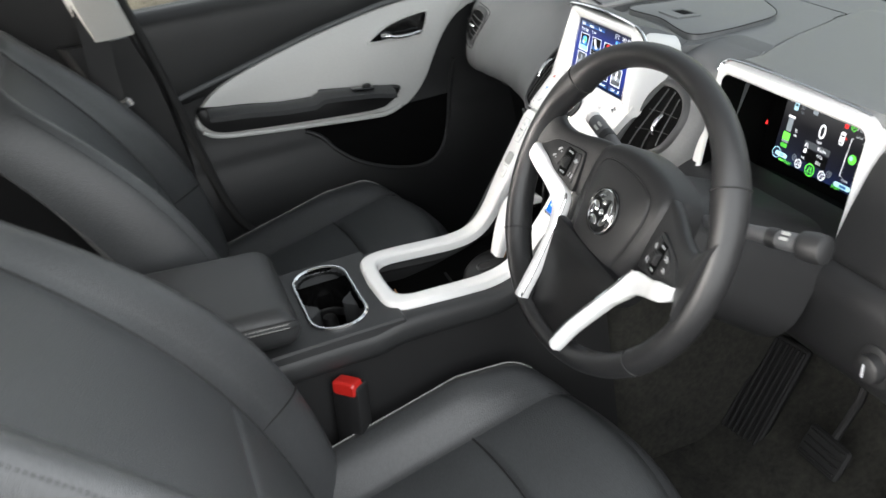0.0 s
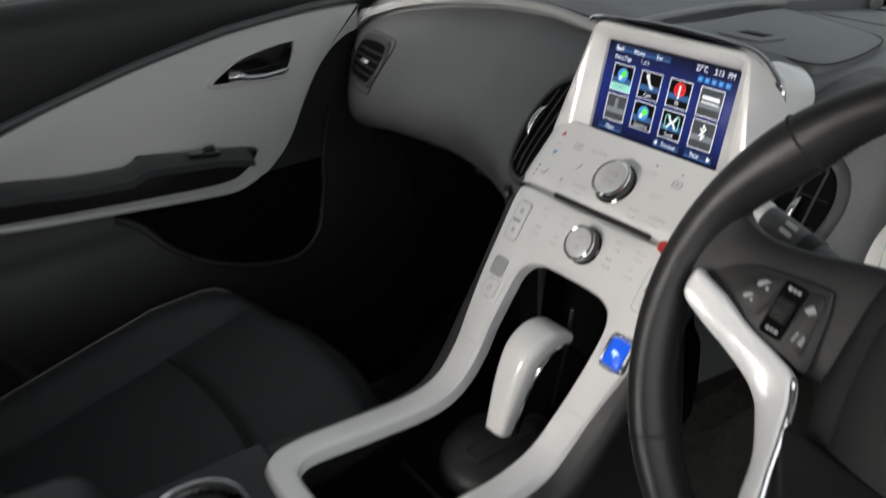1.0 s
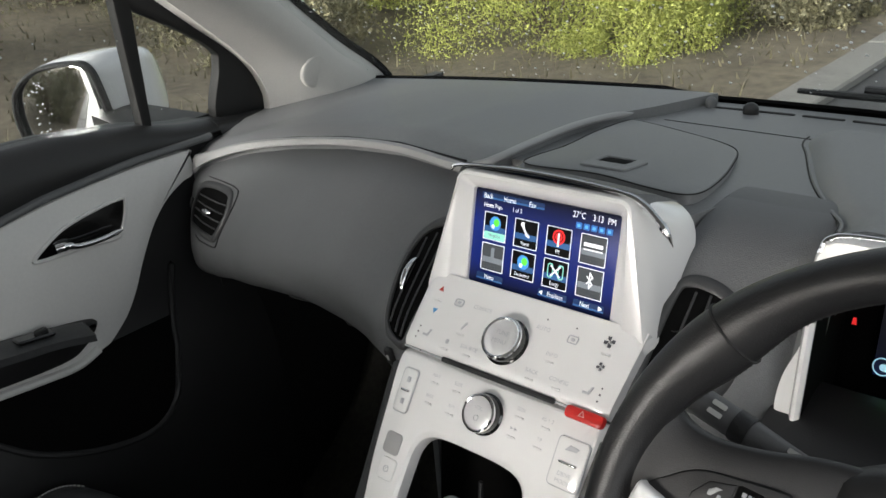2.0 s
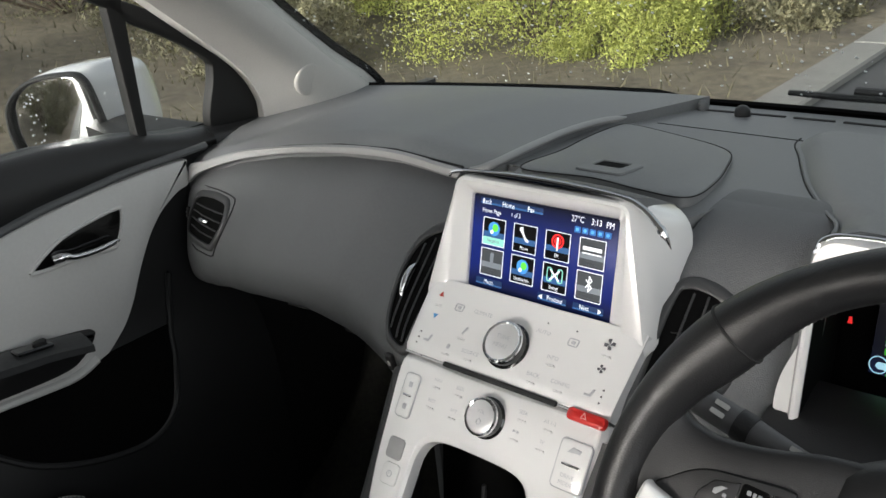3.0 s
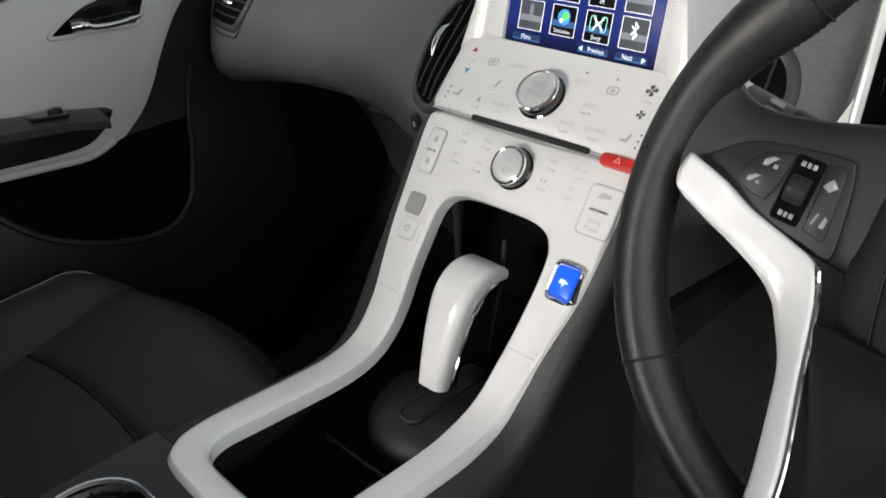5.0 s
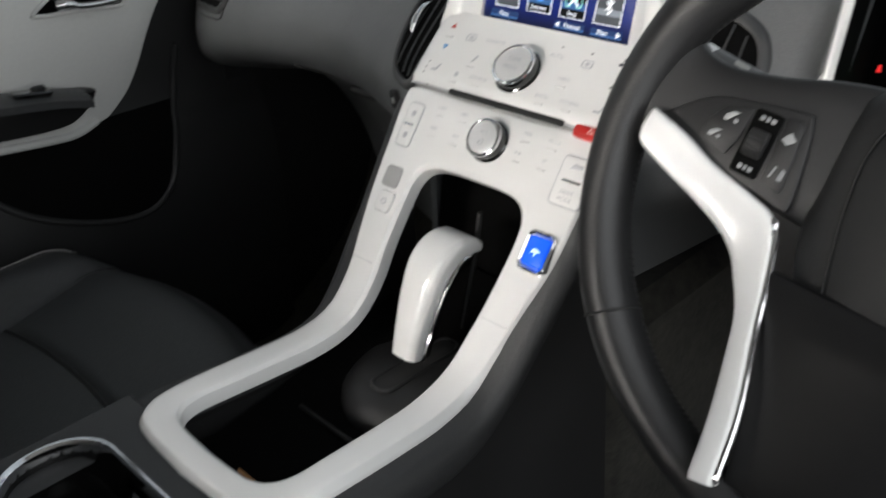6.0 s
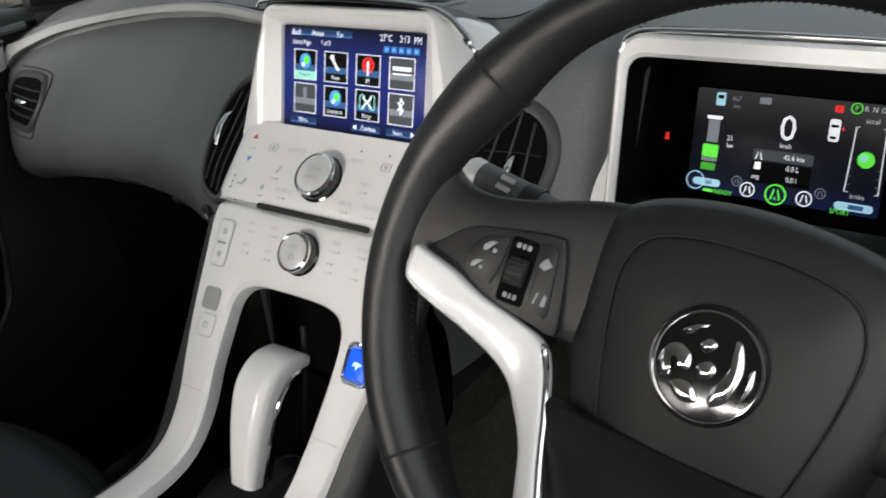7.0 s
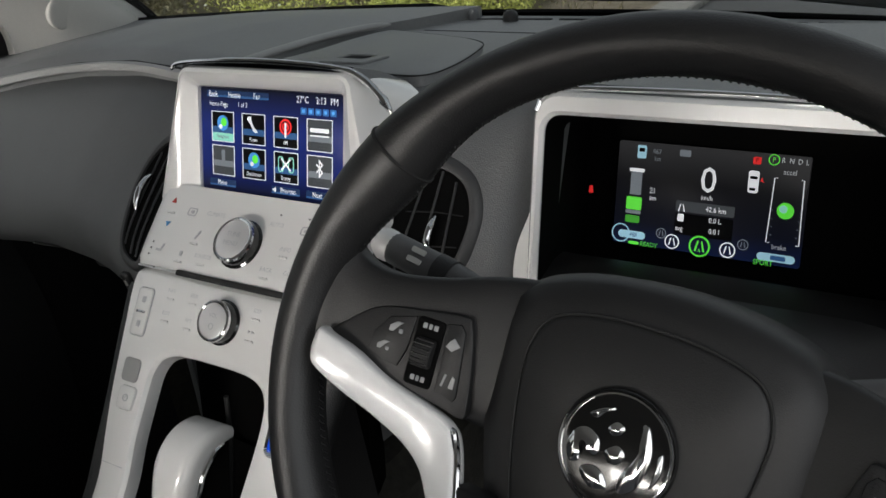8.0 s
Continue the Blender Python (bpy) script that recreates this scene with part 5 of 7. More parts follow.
for k, (y, z, w, d) in enumerate(sp):
    a, b = sp[max(0, k - 1)], sp[min(33, k + 1)]
    t = Vector((0, b[0] - a[0], b[1] - a[1])).normalized()
    n = Vector((0, -t.z, t.y))
    rings.append([Vector((x, y, z)) + n * h for x, h in rrect(2 * w, 2 * d, d * 0.8, 4)])
    edge.append(Vector((w * 0.985, y, z)) - n * d * 0.80)
part("grip", loft(rings), WHITE, lever)
part("chrome_edge", sweep(edge[0:28], 0.0024, 8), CHROME, lever, "chrome edge strip")
part("inner_face", loft([[p - Vector((0.0, 0, 0)) for p in [Vector((x, y, z)) + Vector((0, -(sp[min(33, k + 1)][1] - sp[max(0, k - 1)][1]), sp[min(33, k + 1)][0] - sp[max(0, k - 1)][0])).normalized() * -(d + 0.004 + e) for x, e in ((-w * 0.8, 0), (w * 0.8, 0), (w * 0.7, 0.006), (-w * 0.7, 0.006))]] for k, (y, z, w, d) in enumerate(sp) if k < 31]), GLOSS_BLACK, lever)
part("boot", loft([[(rx * math.cos(a), -0.175 + ry * math.sin(a), z) for a in [2 * math.pi * i / 32 for i in range(32)]] for rx, ry, z in ((0.066, 0.075, 0.520), (0.064, 0.072, 0.534), (0.055, 0.064, 0.545), (0.040, 0.050, 0.550), (0.012, 0.015, 0.552))]), HARD, lever, "dark moulded gate cover")
part("gate_slot", hoop(rrect(0.026, 0.095, 0.010, 5, 0, -0.178), rrect(0.018, 0.087, 0.008, 5, 0, -0.178), 0.010, Matrix.Translation((0, 0, 0.5535)), 0.0015), HARD, lever)
part("gate_floor", plate(rrect(0.02, 0.089, 0.008, 5, 0, -0.178), 0.003, Matrix.Translation((0, 0, 0.5525)), 0.0004), RUBBER, lever)
part("shaft", sweep([(0.0, -0.12, 0.56), (0.004, -0.105, 0.63), (0.006, -0.10, 0.67)], 0.0022, 6), HARD, lever)

# ---- chrome brow of the screen housing ----
def on_head(x, y, z):
    return SCR @ Vector((x, y, z))


brow = [on_head(*p) for p in spline([(-0.102, 0.057, 0.0095), (-0.092, 0.0630, 0.0085), (-0.03, 0.0670, 0.0080), (0.03, 0.0670, 0.0075), (0.080, 0.0640, 0.006), (0.100, 0.0575, 0.004), (0.114, 0.0470, 0.003), (0.122, 0.038, 0.002), (0.1275, 0.029, 0.001)], 48)]
part("chrome_brow", sweep(brow, [0.0010] + [0.0017] * 10 + [0.0022] * 14 + [0.0030] * 12 + [0.0038, 0.0038, 0.0036, 0.0032, 0.0028, 0.0024, 0.0020, 0.0016, 0.0012, 0.0008, 0.0004], 8), CHROME, head, "chrome brow strip")

# ---- touchscreen picture ----
screen_ob = head.children[-2] if head.children[-2].name.startswith("touchscreen") else next(o for o in head.children if o.name.startswith("touchscreen"))


def px(u, v, h=0.0):
    """A place on the picture, u and v from 0 to 1 from its top left corner."""
    return SCR @ Matrix.Translation(((u - 0.5) * 0.1540, (0.5 - v) * 0.0864, 0.0002 + h))


def tile(name, u, v, w, d, mat, h=0.0, r=0.0008):
    return part(name, plate(rrect(w * 0.1540, d * 0.0864, r, 2), 0.0002, px(u, v, h), 0.00005), mat, screen_ob)


def words(text, u, v, size, mat, align="CENTER", h=0.0006, wide=0.8):
    return part("text", lettering(text, size, px(u, v, h) @ Matrix.Diagonal((wide, 1, 1, 1)), align=align), mat, screen_ob)


tile("tab_bar", 0.28, 0.072, 0.46, 0.022, L_BAR)
tile("tab_bar", 0.28, 0.038, 0.46, 0.040, L_DEEP)
for text, u in (("Back", 0.102), ("Home", 0.263), ("Fav", 0.427)):
    words(text, u, 0.056, 0.0070, L_WHITE)
words("Home Page", 0.142, 0.150, 0.0058, L_WHITE)
words("1 of 3", 0.322, 0.145, 0.0058, L_WHITE)
words("27°C", 0.749, 0.056, 0.0078, L_WHITE)
words("3:13", 0.872, 0.056, 0.0078, L_WHITE)
words("PM", 0.959, 0.060, 0.0078, L_WHITE)
for k in range(5):
    t = tile("status_icon", 0.751 + 0.0492 * k, 0.157, 0.040, 0.062, L_STATUS)
    tile("status_mark", 0.751 + 0.0492 * k, 0.157, 0.02, 0.032, L_CYAN, 0.0003)
for r, (v, names) in enumerate(((0.367, ("Navigation", "Phone", "FM", "bars")), (0.698, ("usb", "Destination", "Energy", "wireless")))):
    for c, nm in enumerate(names):
        u = 0.168 + 0.2305 * c
        part("icon_frame", hoop(rrect(0.0262, 0.0256, 0.0006, 2), rrect(0.0250, 0.0244, 0.0004, 2), 0.0004, px(u, v, 0.0005), 0.0001), L_WHITE, screen_ob)
        tile("icon_panel", u, v, 0.161, 0.280, L_BLACK if nm not in ("bars", "usb", "wireless") else L_DIM, 0.0001)
        tile("icon_glow", u, v + 0.030, 0.161, 0.06, L_BAR if nm not in ("bars", "usb", "wireless") else L_GREY, 0.0002)
        disc = [(0.0065 * math.cos(a), 0.0065 * math.sin(a)) for a in [2 * math.pi * i / 24 for i in range(24)]]
        if nm in ("Navigation", "Destination"):
            part("globe", plate(disc, 0.0002, px(u, v - 0.035, 0.0004), 0.0001), L_GLOBE, screen_ob)
            part("land", plate([(x * 0.5 + 0.0015, y * 0.55 + 0.001) for x, y in disc], 0.0002, px(u, v - 0.035, 0.0006), 0.0001), L_GREEN, screen_ob)
            part("gleam", plate([(x * 0.28 - 0.002, y * 0.3 - 0.003) for x, y in disc], 0.0002, px(u, v - 0.035, 0.0008), 0.0001), L_WHITE, screen_ob)
        if nm == "Phone":
            part("phone_receiver", sweep([px(u, v - 0.035, 0.0008) @ Vector(q) for q in ((-0.0034, 0.0072, 0), (-0.0034, 0.0052, 0), (-0.0022, 0.0022, 0), (0.0006, -0.0020, 0), (0.0030, -0.0042, 0), (0.0044, -0.0052, 0))], [0.0016, 0.0026, 0.0014, 0.0014, 0.0027, 0.0016], 8, flat=0.3), L_WHITE, screen_ob)
        if nm == "FM":
            part("waves", hoop(disc, [(x * 0.75, y * 0.75) for x, y in disc], 0.0002, px(u, v - 0.05, 0.0005), 0.0001), L_RED, screen_ob)
            part("waves", hoop([(x * 0.58, y * 0.58) for x, y in disc], [(x * 0.3, y * 0.3) for x, y in disc], 0.0002, px(u, v - 0.05, 0.0005), 0.0001), L_RED, screen_ob)
            part("mast", plate(rrect(0.0018, 0.012, 0.0006, 2), 0.0002, px(u, v - 0.02, 0.0007), 0.0001), L_WHITE, screen_ob)
        if nm == "Energy":
            for s in (-1, 1):
                part("cell", hoop(rrect(0.006, 0.013, 0.0025, 4, s * 0.0055), rrect(0.0042, 0.011, 0.0017, 4, s * 0.0055), 0.0002, px(u, v - 0.03, 0.0005), 0.0001), L_TEAL, screen_ob)
                part("cross", plate([(-0.0055, -0.0042 * s), (-0.0045, -0.0052 * s), (0.0055, 0.0042 * s), (0.0045, 0.0052 * s)], 0.0002, px(u, v - 0.03, 0.0006), 0.0001), L_WHITE, screen_ob)
        if nm == "bars":
            part("bar", plate(rrect(0.019, 0.0032, 0.0003, 1), 0.0002, px(u, v - 0.045, 0.0005), 0.0001), L_WHITE, screen_ob)
            part("bar", plate(rrect(0.019, 0.0012, 0.0003, 1), 0.0002, px(u, v + 0.005, 0.0005), 0.0001), L_WHITE, screen_ob)
            part("bar", plate(rrect(0.013, 0.0022, 0.0003, 1), 0.0002, px(u, v + 0.10, 0.0005), 0.0001), L_DIM, screen_ob)
        if nm == "usb":
            part("stick", plate(rrect(0.004, 0.013, 0.001, 2), 0.0002, px(u, v - 0.03, 0.0005), 0.0001), L_GREY, screen_ob)
            part("bar", plate(rrect(0.008, 0.0022, 0.0003, 1), 0.0002, px(u, v + 0.10, 0.0005), 0.0001), L_DIM, screen_ob)
        if nm == "wireless":
            for s in (-1, 1):
                part("rune", plate([(-0.0035, 0.0030 * s), (-0.0028, 0.0038 * s), (0.0035, -0.0030 * s), (0.0, -0.0070 * s), (-0.0008, -0.0062 * s), (0.0020, -0.0030 * s)], 0.0002, px(u, v - 0.03, 0.0005 + 0.0001 * s), 0.0001), L_WHITE, screen_ob)
            part("rune", plate(rrect(0.0010, 0.0140, 0.0002, 1), 0.0002, px(u, v - 0.03, 0.0008), 0.0001), L_WHITE, screen_ob)
            part("bar", plate(rrect(0.013, 0.0022, 0.0003, 1), 0.0002, px(u, v + 0.10, 0.0005), 0.0001), L_DIM, screen_ob)
        if nm in ("Phone", "FM", "Destination", "Energy"):
            words(nm, u, v + 0.10, 0.0050, L_WHITE, wide=0.72)
        if nm == "Navigation":
            tile("caption", u, v + 0.100, 0.158, 0.078, L_TEAL, 0.0003)
            words(nm, u, v + 0.095, 0.0044, L_GREY, wide=0.75)
for text, u, w in (("Menu", 0.157, 0.20), ("Previous", 0.622, 0.20), ("Next", 0.867, 0.20)):
    tile("button", u, 0.918, w, 0.066, L_DEEP)
    tile("button_edge", u, 0.946, w, 0.018, L_BAR, 0.0002)
    words(text, u + {"Previous": 0.022, "Next": -0.022}.get(text, 0.0), 0.918, 0.0060, L_WHITE)
for sgn, u in ((-1, 0.545), (1, 0.945)):
    part("arrow", plate([(-0.0016 * sgn, -0.0022), (0.0022 * sgn, 0.0), (-0.0016 * sgn, 0.0022)], 0.0002, px(u, 0.918, 0.0006), 0.0001), L_WHITE, screen_ob)

# ---- air vents ----
def front_point(x, z, out=0.0):
    """The dash face at x and height z, out metres towards the seats."""
    pts = spline(dash_front(x), 60)
    zs, ys = [float(p[1]) for p in pts][::-1], [float(p[0]) for p in pts][::-1]
    y = float(np.interp(z, zs, ys))
    dy = (float(np.interp(z + 0.006, zs, ys)) - float(np.interp(z - 0.006, zs, ys))) / 0.012
    n = Vector((0, -1, dy)).normalized()
    return Vector((x, y, z)) + n * out


def face_pose(x, z, out=0.0, yaw=0.0):
    a, b = front_point(x, z - 0.008), front_point(x, z + 0.008)
    m = basis(front_point(x, z, out), (1, 0, 0), b - a)
    return m @ pose(0, 0, 0, 0, yaw, 0)


def skin(outline, out, m=None):
    return [front_point(x, z, out) for x, z in outline]


def vent(outline, label, slats, upright, inner, tab, tab_label):
    """An air vent let into the dash face; outline and slats in x and height."""
    o = np.array(outline)
    if np.sum(o[:, 0] * np.roll(o[:, 1], -1) - o[:, 1] * np.roll(o[:, 0], -1)) < 0:
        o = o[::-1]
    c = o.mean(0)
    t = thing("air_vent", tuple(front_point(c[0], c[1])), label, "air vent", "dashboard air vents")
    # flat near-black cap, painting the shade of the vent's depth
    part("throat", loft([skin(c + (o - c) * f, h) for f, h in ((1.0, -0.004), (1.0, 0.0012), (0.75, 0.0012), (0.4, 0.0012), (0.05, 0.0012))]), DEEP_BLACK, t, "near-black cap painted as throat shade")
    sets = [(0.0, -0.003), (0.0, 0.0036), (-0.0014, 0.0046), (-0.0045, 0.0042), (-0.0075, 0.0022), (-0.0090, -0.002)]
    rims = [skin(offset(o, d), h) for d, h in sets]
    part("frame", wrap([[r[k] for r in rims] for k in range(len(o))]), VENT_FRAME, t, "charcoal frame", sharp=50)
    for a, b in slats:
        a, b = Vector(a), Vector(b)
        pts = [front_point(*a.lerp(b, k / 8), 0.0022) for k in range(9)]
        part("slat", sweep(pts, 0.0011, 6), VENT_FRAME, t)
    for a, b in inner:
        a, b = Vector(a), Vector(b)
        part("cross_vane", sweep([front_point(*a.lerp(b, k / 6), 0.0014) for k in range(7)], 0.0006, 5), HARD, t)
    pts = [front_point(*Vector(tab[0]).lerp(Vector(tab[1]), k / 6), h) for k, h in zip(range(7), (0.003, 0.006, 0.0075, 0.008, 0.0075, 0.006, 0.003))]
    part("tab", sweep(pts, [0.0018, 0.0030, 0.0034, 0.0034, 0.0034, 0.0030, 0.0018], 10), CHROME, t, tab_label)
    return t


VENT_FRAME = material("charcoal_vent_plastic", (0.045, 0.046, 0.047), 0.45, grain=0.15, scale=900, vary=0.08)
po = spline([(-0.648, 0.774), (-0.60, 0.782), (-0.563, 0.7825), (-0.554, 0.777), (-0.551, 0.760), (-0.565, 0.738), (-0.578, 0.733), (-0.622, 0.729), (-0.668, 0.724), (-0.676, 0.732), (-0.666, 0.755)], 60, True)
vent(po, "black side air vent with horizontal slats", [((-0.662, 0.735), (-0.566, 0.743)), ((-0.664, 0.745), (-0.560, 0.752)), ((-0.660, 0.755), (-0.556, 0.762)), ((-0.654, 0.765), (-0.556, 0.772))], False, [], ((-0.622, 0.752), (-0.592, 0.755)), "chrome adjusting tab")
lo = spline([(-0.126, 0.828), (-0.142, 0.826), (-0.158, 0.821), (-0.168, 0.811), (-0.1695, 0.796), (-0.165, 0.781), (-0.157, 0.765), (-0.150, 0.756), (-0.140, 0.750), (-0.124, 0.748), (-0.119, 0.760), (-0.119, 0.815)], 66, True)
vent(lo, "black tall air vent beside the centre console", [((-0.150, 0.820), (-0.136, 0.752)), ((-0.160, 0.815), (-0.148, 0.757)), ((-0.139, 0.823), (-0.127, 0.751))], True, [], ((-0.157, 0.800), (-0.152, 0.779)), "chrome-edged adjusting tab")
ro = spline([(0.126, 0.824), (0.148, 0.818), (0.163, 0.807), (0.1695, 0.787), (0.165, 0.762), (0.155, 0.750), (0.140, 0.746), (0.124, 0.748), (0.119, 0.760), (0.119, 0.815)], 66, True)
vent(ro, "black tall air vent beside the centre console", [((0.131, 0.821), (0.128, 0.750)), ((0.142, 0.819), (0.141, 0.749)), ((0.154, 0.812), (0.156, 0.754))], True, [((0.124, 0.797), (0.164, 0.790)), ((0.124, 0.775), (0.164, 0.770))], ((0.145, 0.790), (0.1455, 0.767)), "chrome adjusting tab")
bw = part("airbag_switch", box(0.010, 0.020, 0.006, face_pose(-0.143, 0.727, 0.003), 0.0015), HARD, dash, "small black switch")
part("switch_mark", plate(rrect(0.003, 0.006, 0.0008, 2), 0.0006, face_pose(-0.143, 0.727, 0.0066), 0.0001), THREAD, bw)
# glovebox lid gap and its pull
part("glovebox_gap", sweep([front_point(-0.40 + 0.09 * k / 8, 0.695 - 0.002 * k, 0.0012) for k in range(9)], 0.0016, 6), RUBBER, dash)
part("glovebox_pull", box(0.10, 0.022, 0.012, face_pose(-0.27, 0.678, 0.004), 0.004), HARD, dash)
part("vent_gap", sweep([front_point(x, z, 0.0006) for x, z in spline([(-0.642, 0.7895), (-0.59, 0.7935), (-0.550, 0.7935), (-0.538, 0.788), (-0.541, 0.765), (-0.553, 0.735), (-0.562, 0.722), (-0.60, 0.717), (-0.65, 0.712)], 44)], 0.0010, 5), RUBBER, dash)
knob = part("vent_knob", box(0.005, 0.016, 0.006, face_pose(-0.684, 0.746, 0.003), 0.0015), HARD, dash, "small black vent wheel")
part("knob_mark", plate(rrect(0.003, 0.003, 0.0008, 2), 0.0006, face_pose(-0.684, 0.746, 0.0066), 0.0001), CHROME, knob)

# ---- driver's lower dash ----
knee = thing("driver_lower_panel", (0.45, 0.05, 0.5), "dark plastic knee panel below the instruments", "dashboard")
rows = []
for i in range(25):
    x = 0.20 + 0.52 * i / 24
    b = 0.012 * math.cos((x - 0.42) * 5)
    rows.append([(x, *p) for p in spline([(0.075, 0.745), (0.030, 0.742), (0.005 - b, 0.725), (0.0 - b, 0.68), (0.01 - b, 0.62), (0.045, 0.575), (0.13, 0.545), (0.22, 0.50)], 24)])
part("panel", sheet(rows, (0, 0.02, -0.004)), HARD, knee)
rows = []
for i in range(17):
    x = 0.495 + 0.225 * i / 16
    rows.append([(x, *p) for p in spline([(0.105, 0.862 - 0.35 * max(0, x - 0.55) ** 2 * 4), (0.070, 0.845), (0.040, 0.80), (0.022, 0.765), (0.012, 0.74), (0.03, 0.725)], 20)])
part("outer_panel", sheet(rows, (0, 0.02, 0)), HARD, knee)
dv = basis((0.625, 0.018, 0.790), (1, 0, 0), (0, 0.35, 1))
side_vent = thing("air_vent", tuple(dv.translation), "black side air vent with horizontal slats", "air vent", "dashboard air vents")
dvo = rrect(0.070, 0.060, 0.014, 4)
part("frame", hoop(offset(np.array(dvo), -0.004), dvo, 0.012, dv @ Matrix.Translation((0, 0, 0.003)), 0.002), HARD, side_vent)
# near-black plate stands for the shade inside this vent
part("throat", plate(dvo, 0.002, dv @ Matrix.Translation((0, 0, -0.0005)), 0.0004), DEEP_BLACK, side_vent)
for k in range(5):
    part("slat", box(0.066, 0.003, 0.004, dv @ Matrix.Translation((0, -0.022 + 0.011 * k, 0.001)), 0.001), VENT_FRAME, side_vent)
rot = part("light_switch", lathe([(0.024, -0.006), (0.024, 0.002), (0.020, 0.004), (0.0165, 0.004), (0.0155, 0.014), (0.013, 0.016), (0.001, 0.0165)], basis((0.60, -0.012, 0.665), (1, 0, 0), (0, 0.1, 1)), 32), HARD, knee, "round black light switch")
part("pointer", box(0.003, 0.016, 0.001, basis((0.60, -0.030, 0.667), (1, 0, 0), (0, 0.1, 1)), 0.0004), GREY_PRINT, rot)
# rear wall of the footwells
solid("firewall", sheet([[(-0.72 + 1.44 * j / 12, 0.42 - 0.36 * math.exp(-(0.115 + 0.70 * (i / 14) ** 1.6 - 0.115) / 0.13), 0.115 + 0.70 * (i / 14) ** 1.6) for j in range(13)] for i in range(15)], (0, 0.03, -0.01)), CARPET, "dark mottled carpet rising under the dashboard", "carpet", "structure")
solid("tunnel_front", box(0.235, 0.46, 0.46, Matrix.Translation((0, 0.17, 0.345)), 0.02), CARPET, "dark carpeted tunnel under the console", "carpet", "structure")
solid("sill", sheet([[(0.70 + 0.03 * k, -1.4 + 2.2 * i / 10, 0.16 + (0.03 if k == 1 else 0)) for i in range(11)] for k in range(4)], (0, 0, -0.25)), HARD, "black door sill below the open doorway", "sill", "structure")
# cabin side behind the dash on the driver's side, the door standing open out of view
solid("kick_panel", sheet([[(0.715, 0.12 + 0.5 * i / 6, 0.10 + 0.74 * j / 6) for j in range(7)] for i in range(7)], (0.02, 0, 0)), HARD, "dark plastic side panel in the driver footwell", "panel", "structure")

solid("kick_panel", sheet([[(-0.707, 0.10 + 0.54 * i / 6, 0.10 + 0.70 * j / 6) for j in range(7)] for i in range(7)], (-0.02, 0, 0)), HARD, "dark plastic side panel in the passenger footwell", "panel", "structure")

# ---- pedals ----
rest = thing("foot_rest", (0.15, 0.24, 0.14), "ribbed black rubber foot rest", "foot rest")
fm = basis((0.150, 0.225, 0.225), (1, 0.15, 0), (0, 0.62, 0.78))
part("pad", box(0.085, 0.20, 0.016, fm, 0.004), RUBBER, rest)
for k in range(7):
    part("rib", box(0.006, 0.185, 0.008, fm @ Matrix.Translation((-0.036 + 0.012 * k, 0, 0.010)), 0.002), RUBBER, rest)
for x, w, h, y, z, nm in ((0.355, 0.085, 0.055, 0.17, 0.27, "brake_pedal"), (0.465, 0.052, 0.15, 0.20, 0.22, "accelerator_pedal")):
    p = thing(nm, (x, y, 0.14), "black rubber pedal in the footwell", "pedal", "pedals")
    pm = basis((x, y, z), (1, 0, 0), (0, 0.55, 0.83))
    part("pad", box(w, h, 0.012, pm, 0.004), RUBBER, p)
    for k in range(4):
        part("rib", box(w * 0.85, 0.005, 0.004, pm @ Matrix.Translation((0, (-1.5 + k) * h / 4.5, 0.007)), 0.0015), RUBBER, p)
    part("arm", sweep([pm @ Vector((0, 0, -0.004)), (x, y + 0.06, z + 0.08), (x, y + 0.10, z + 0.25)], 0.007, 8), RUBBER, p)

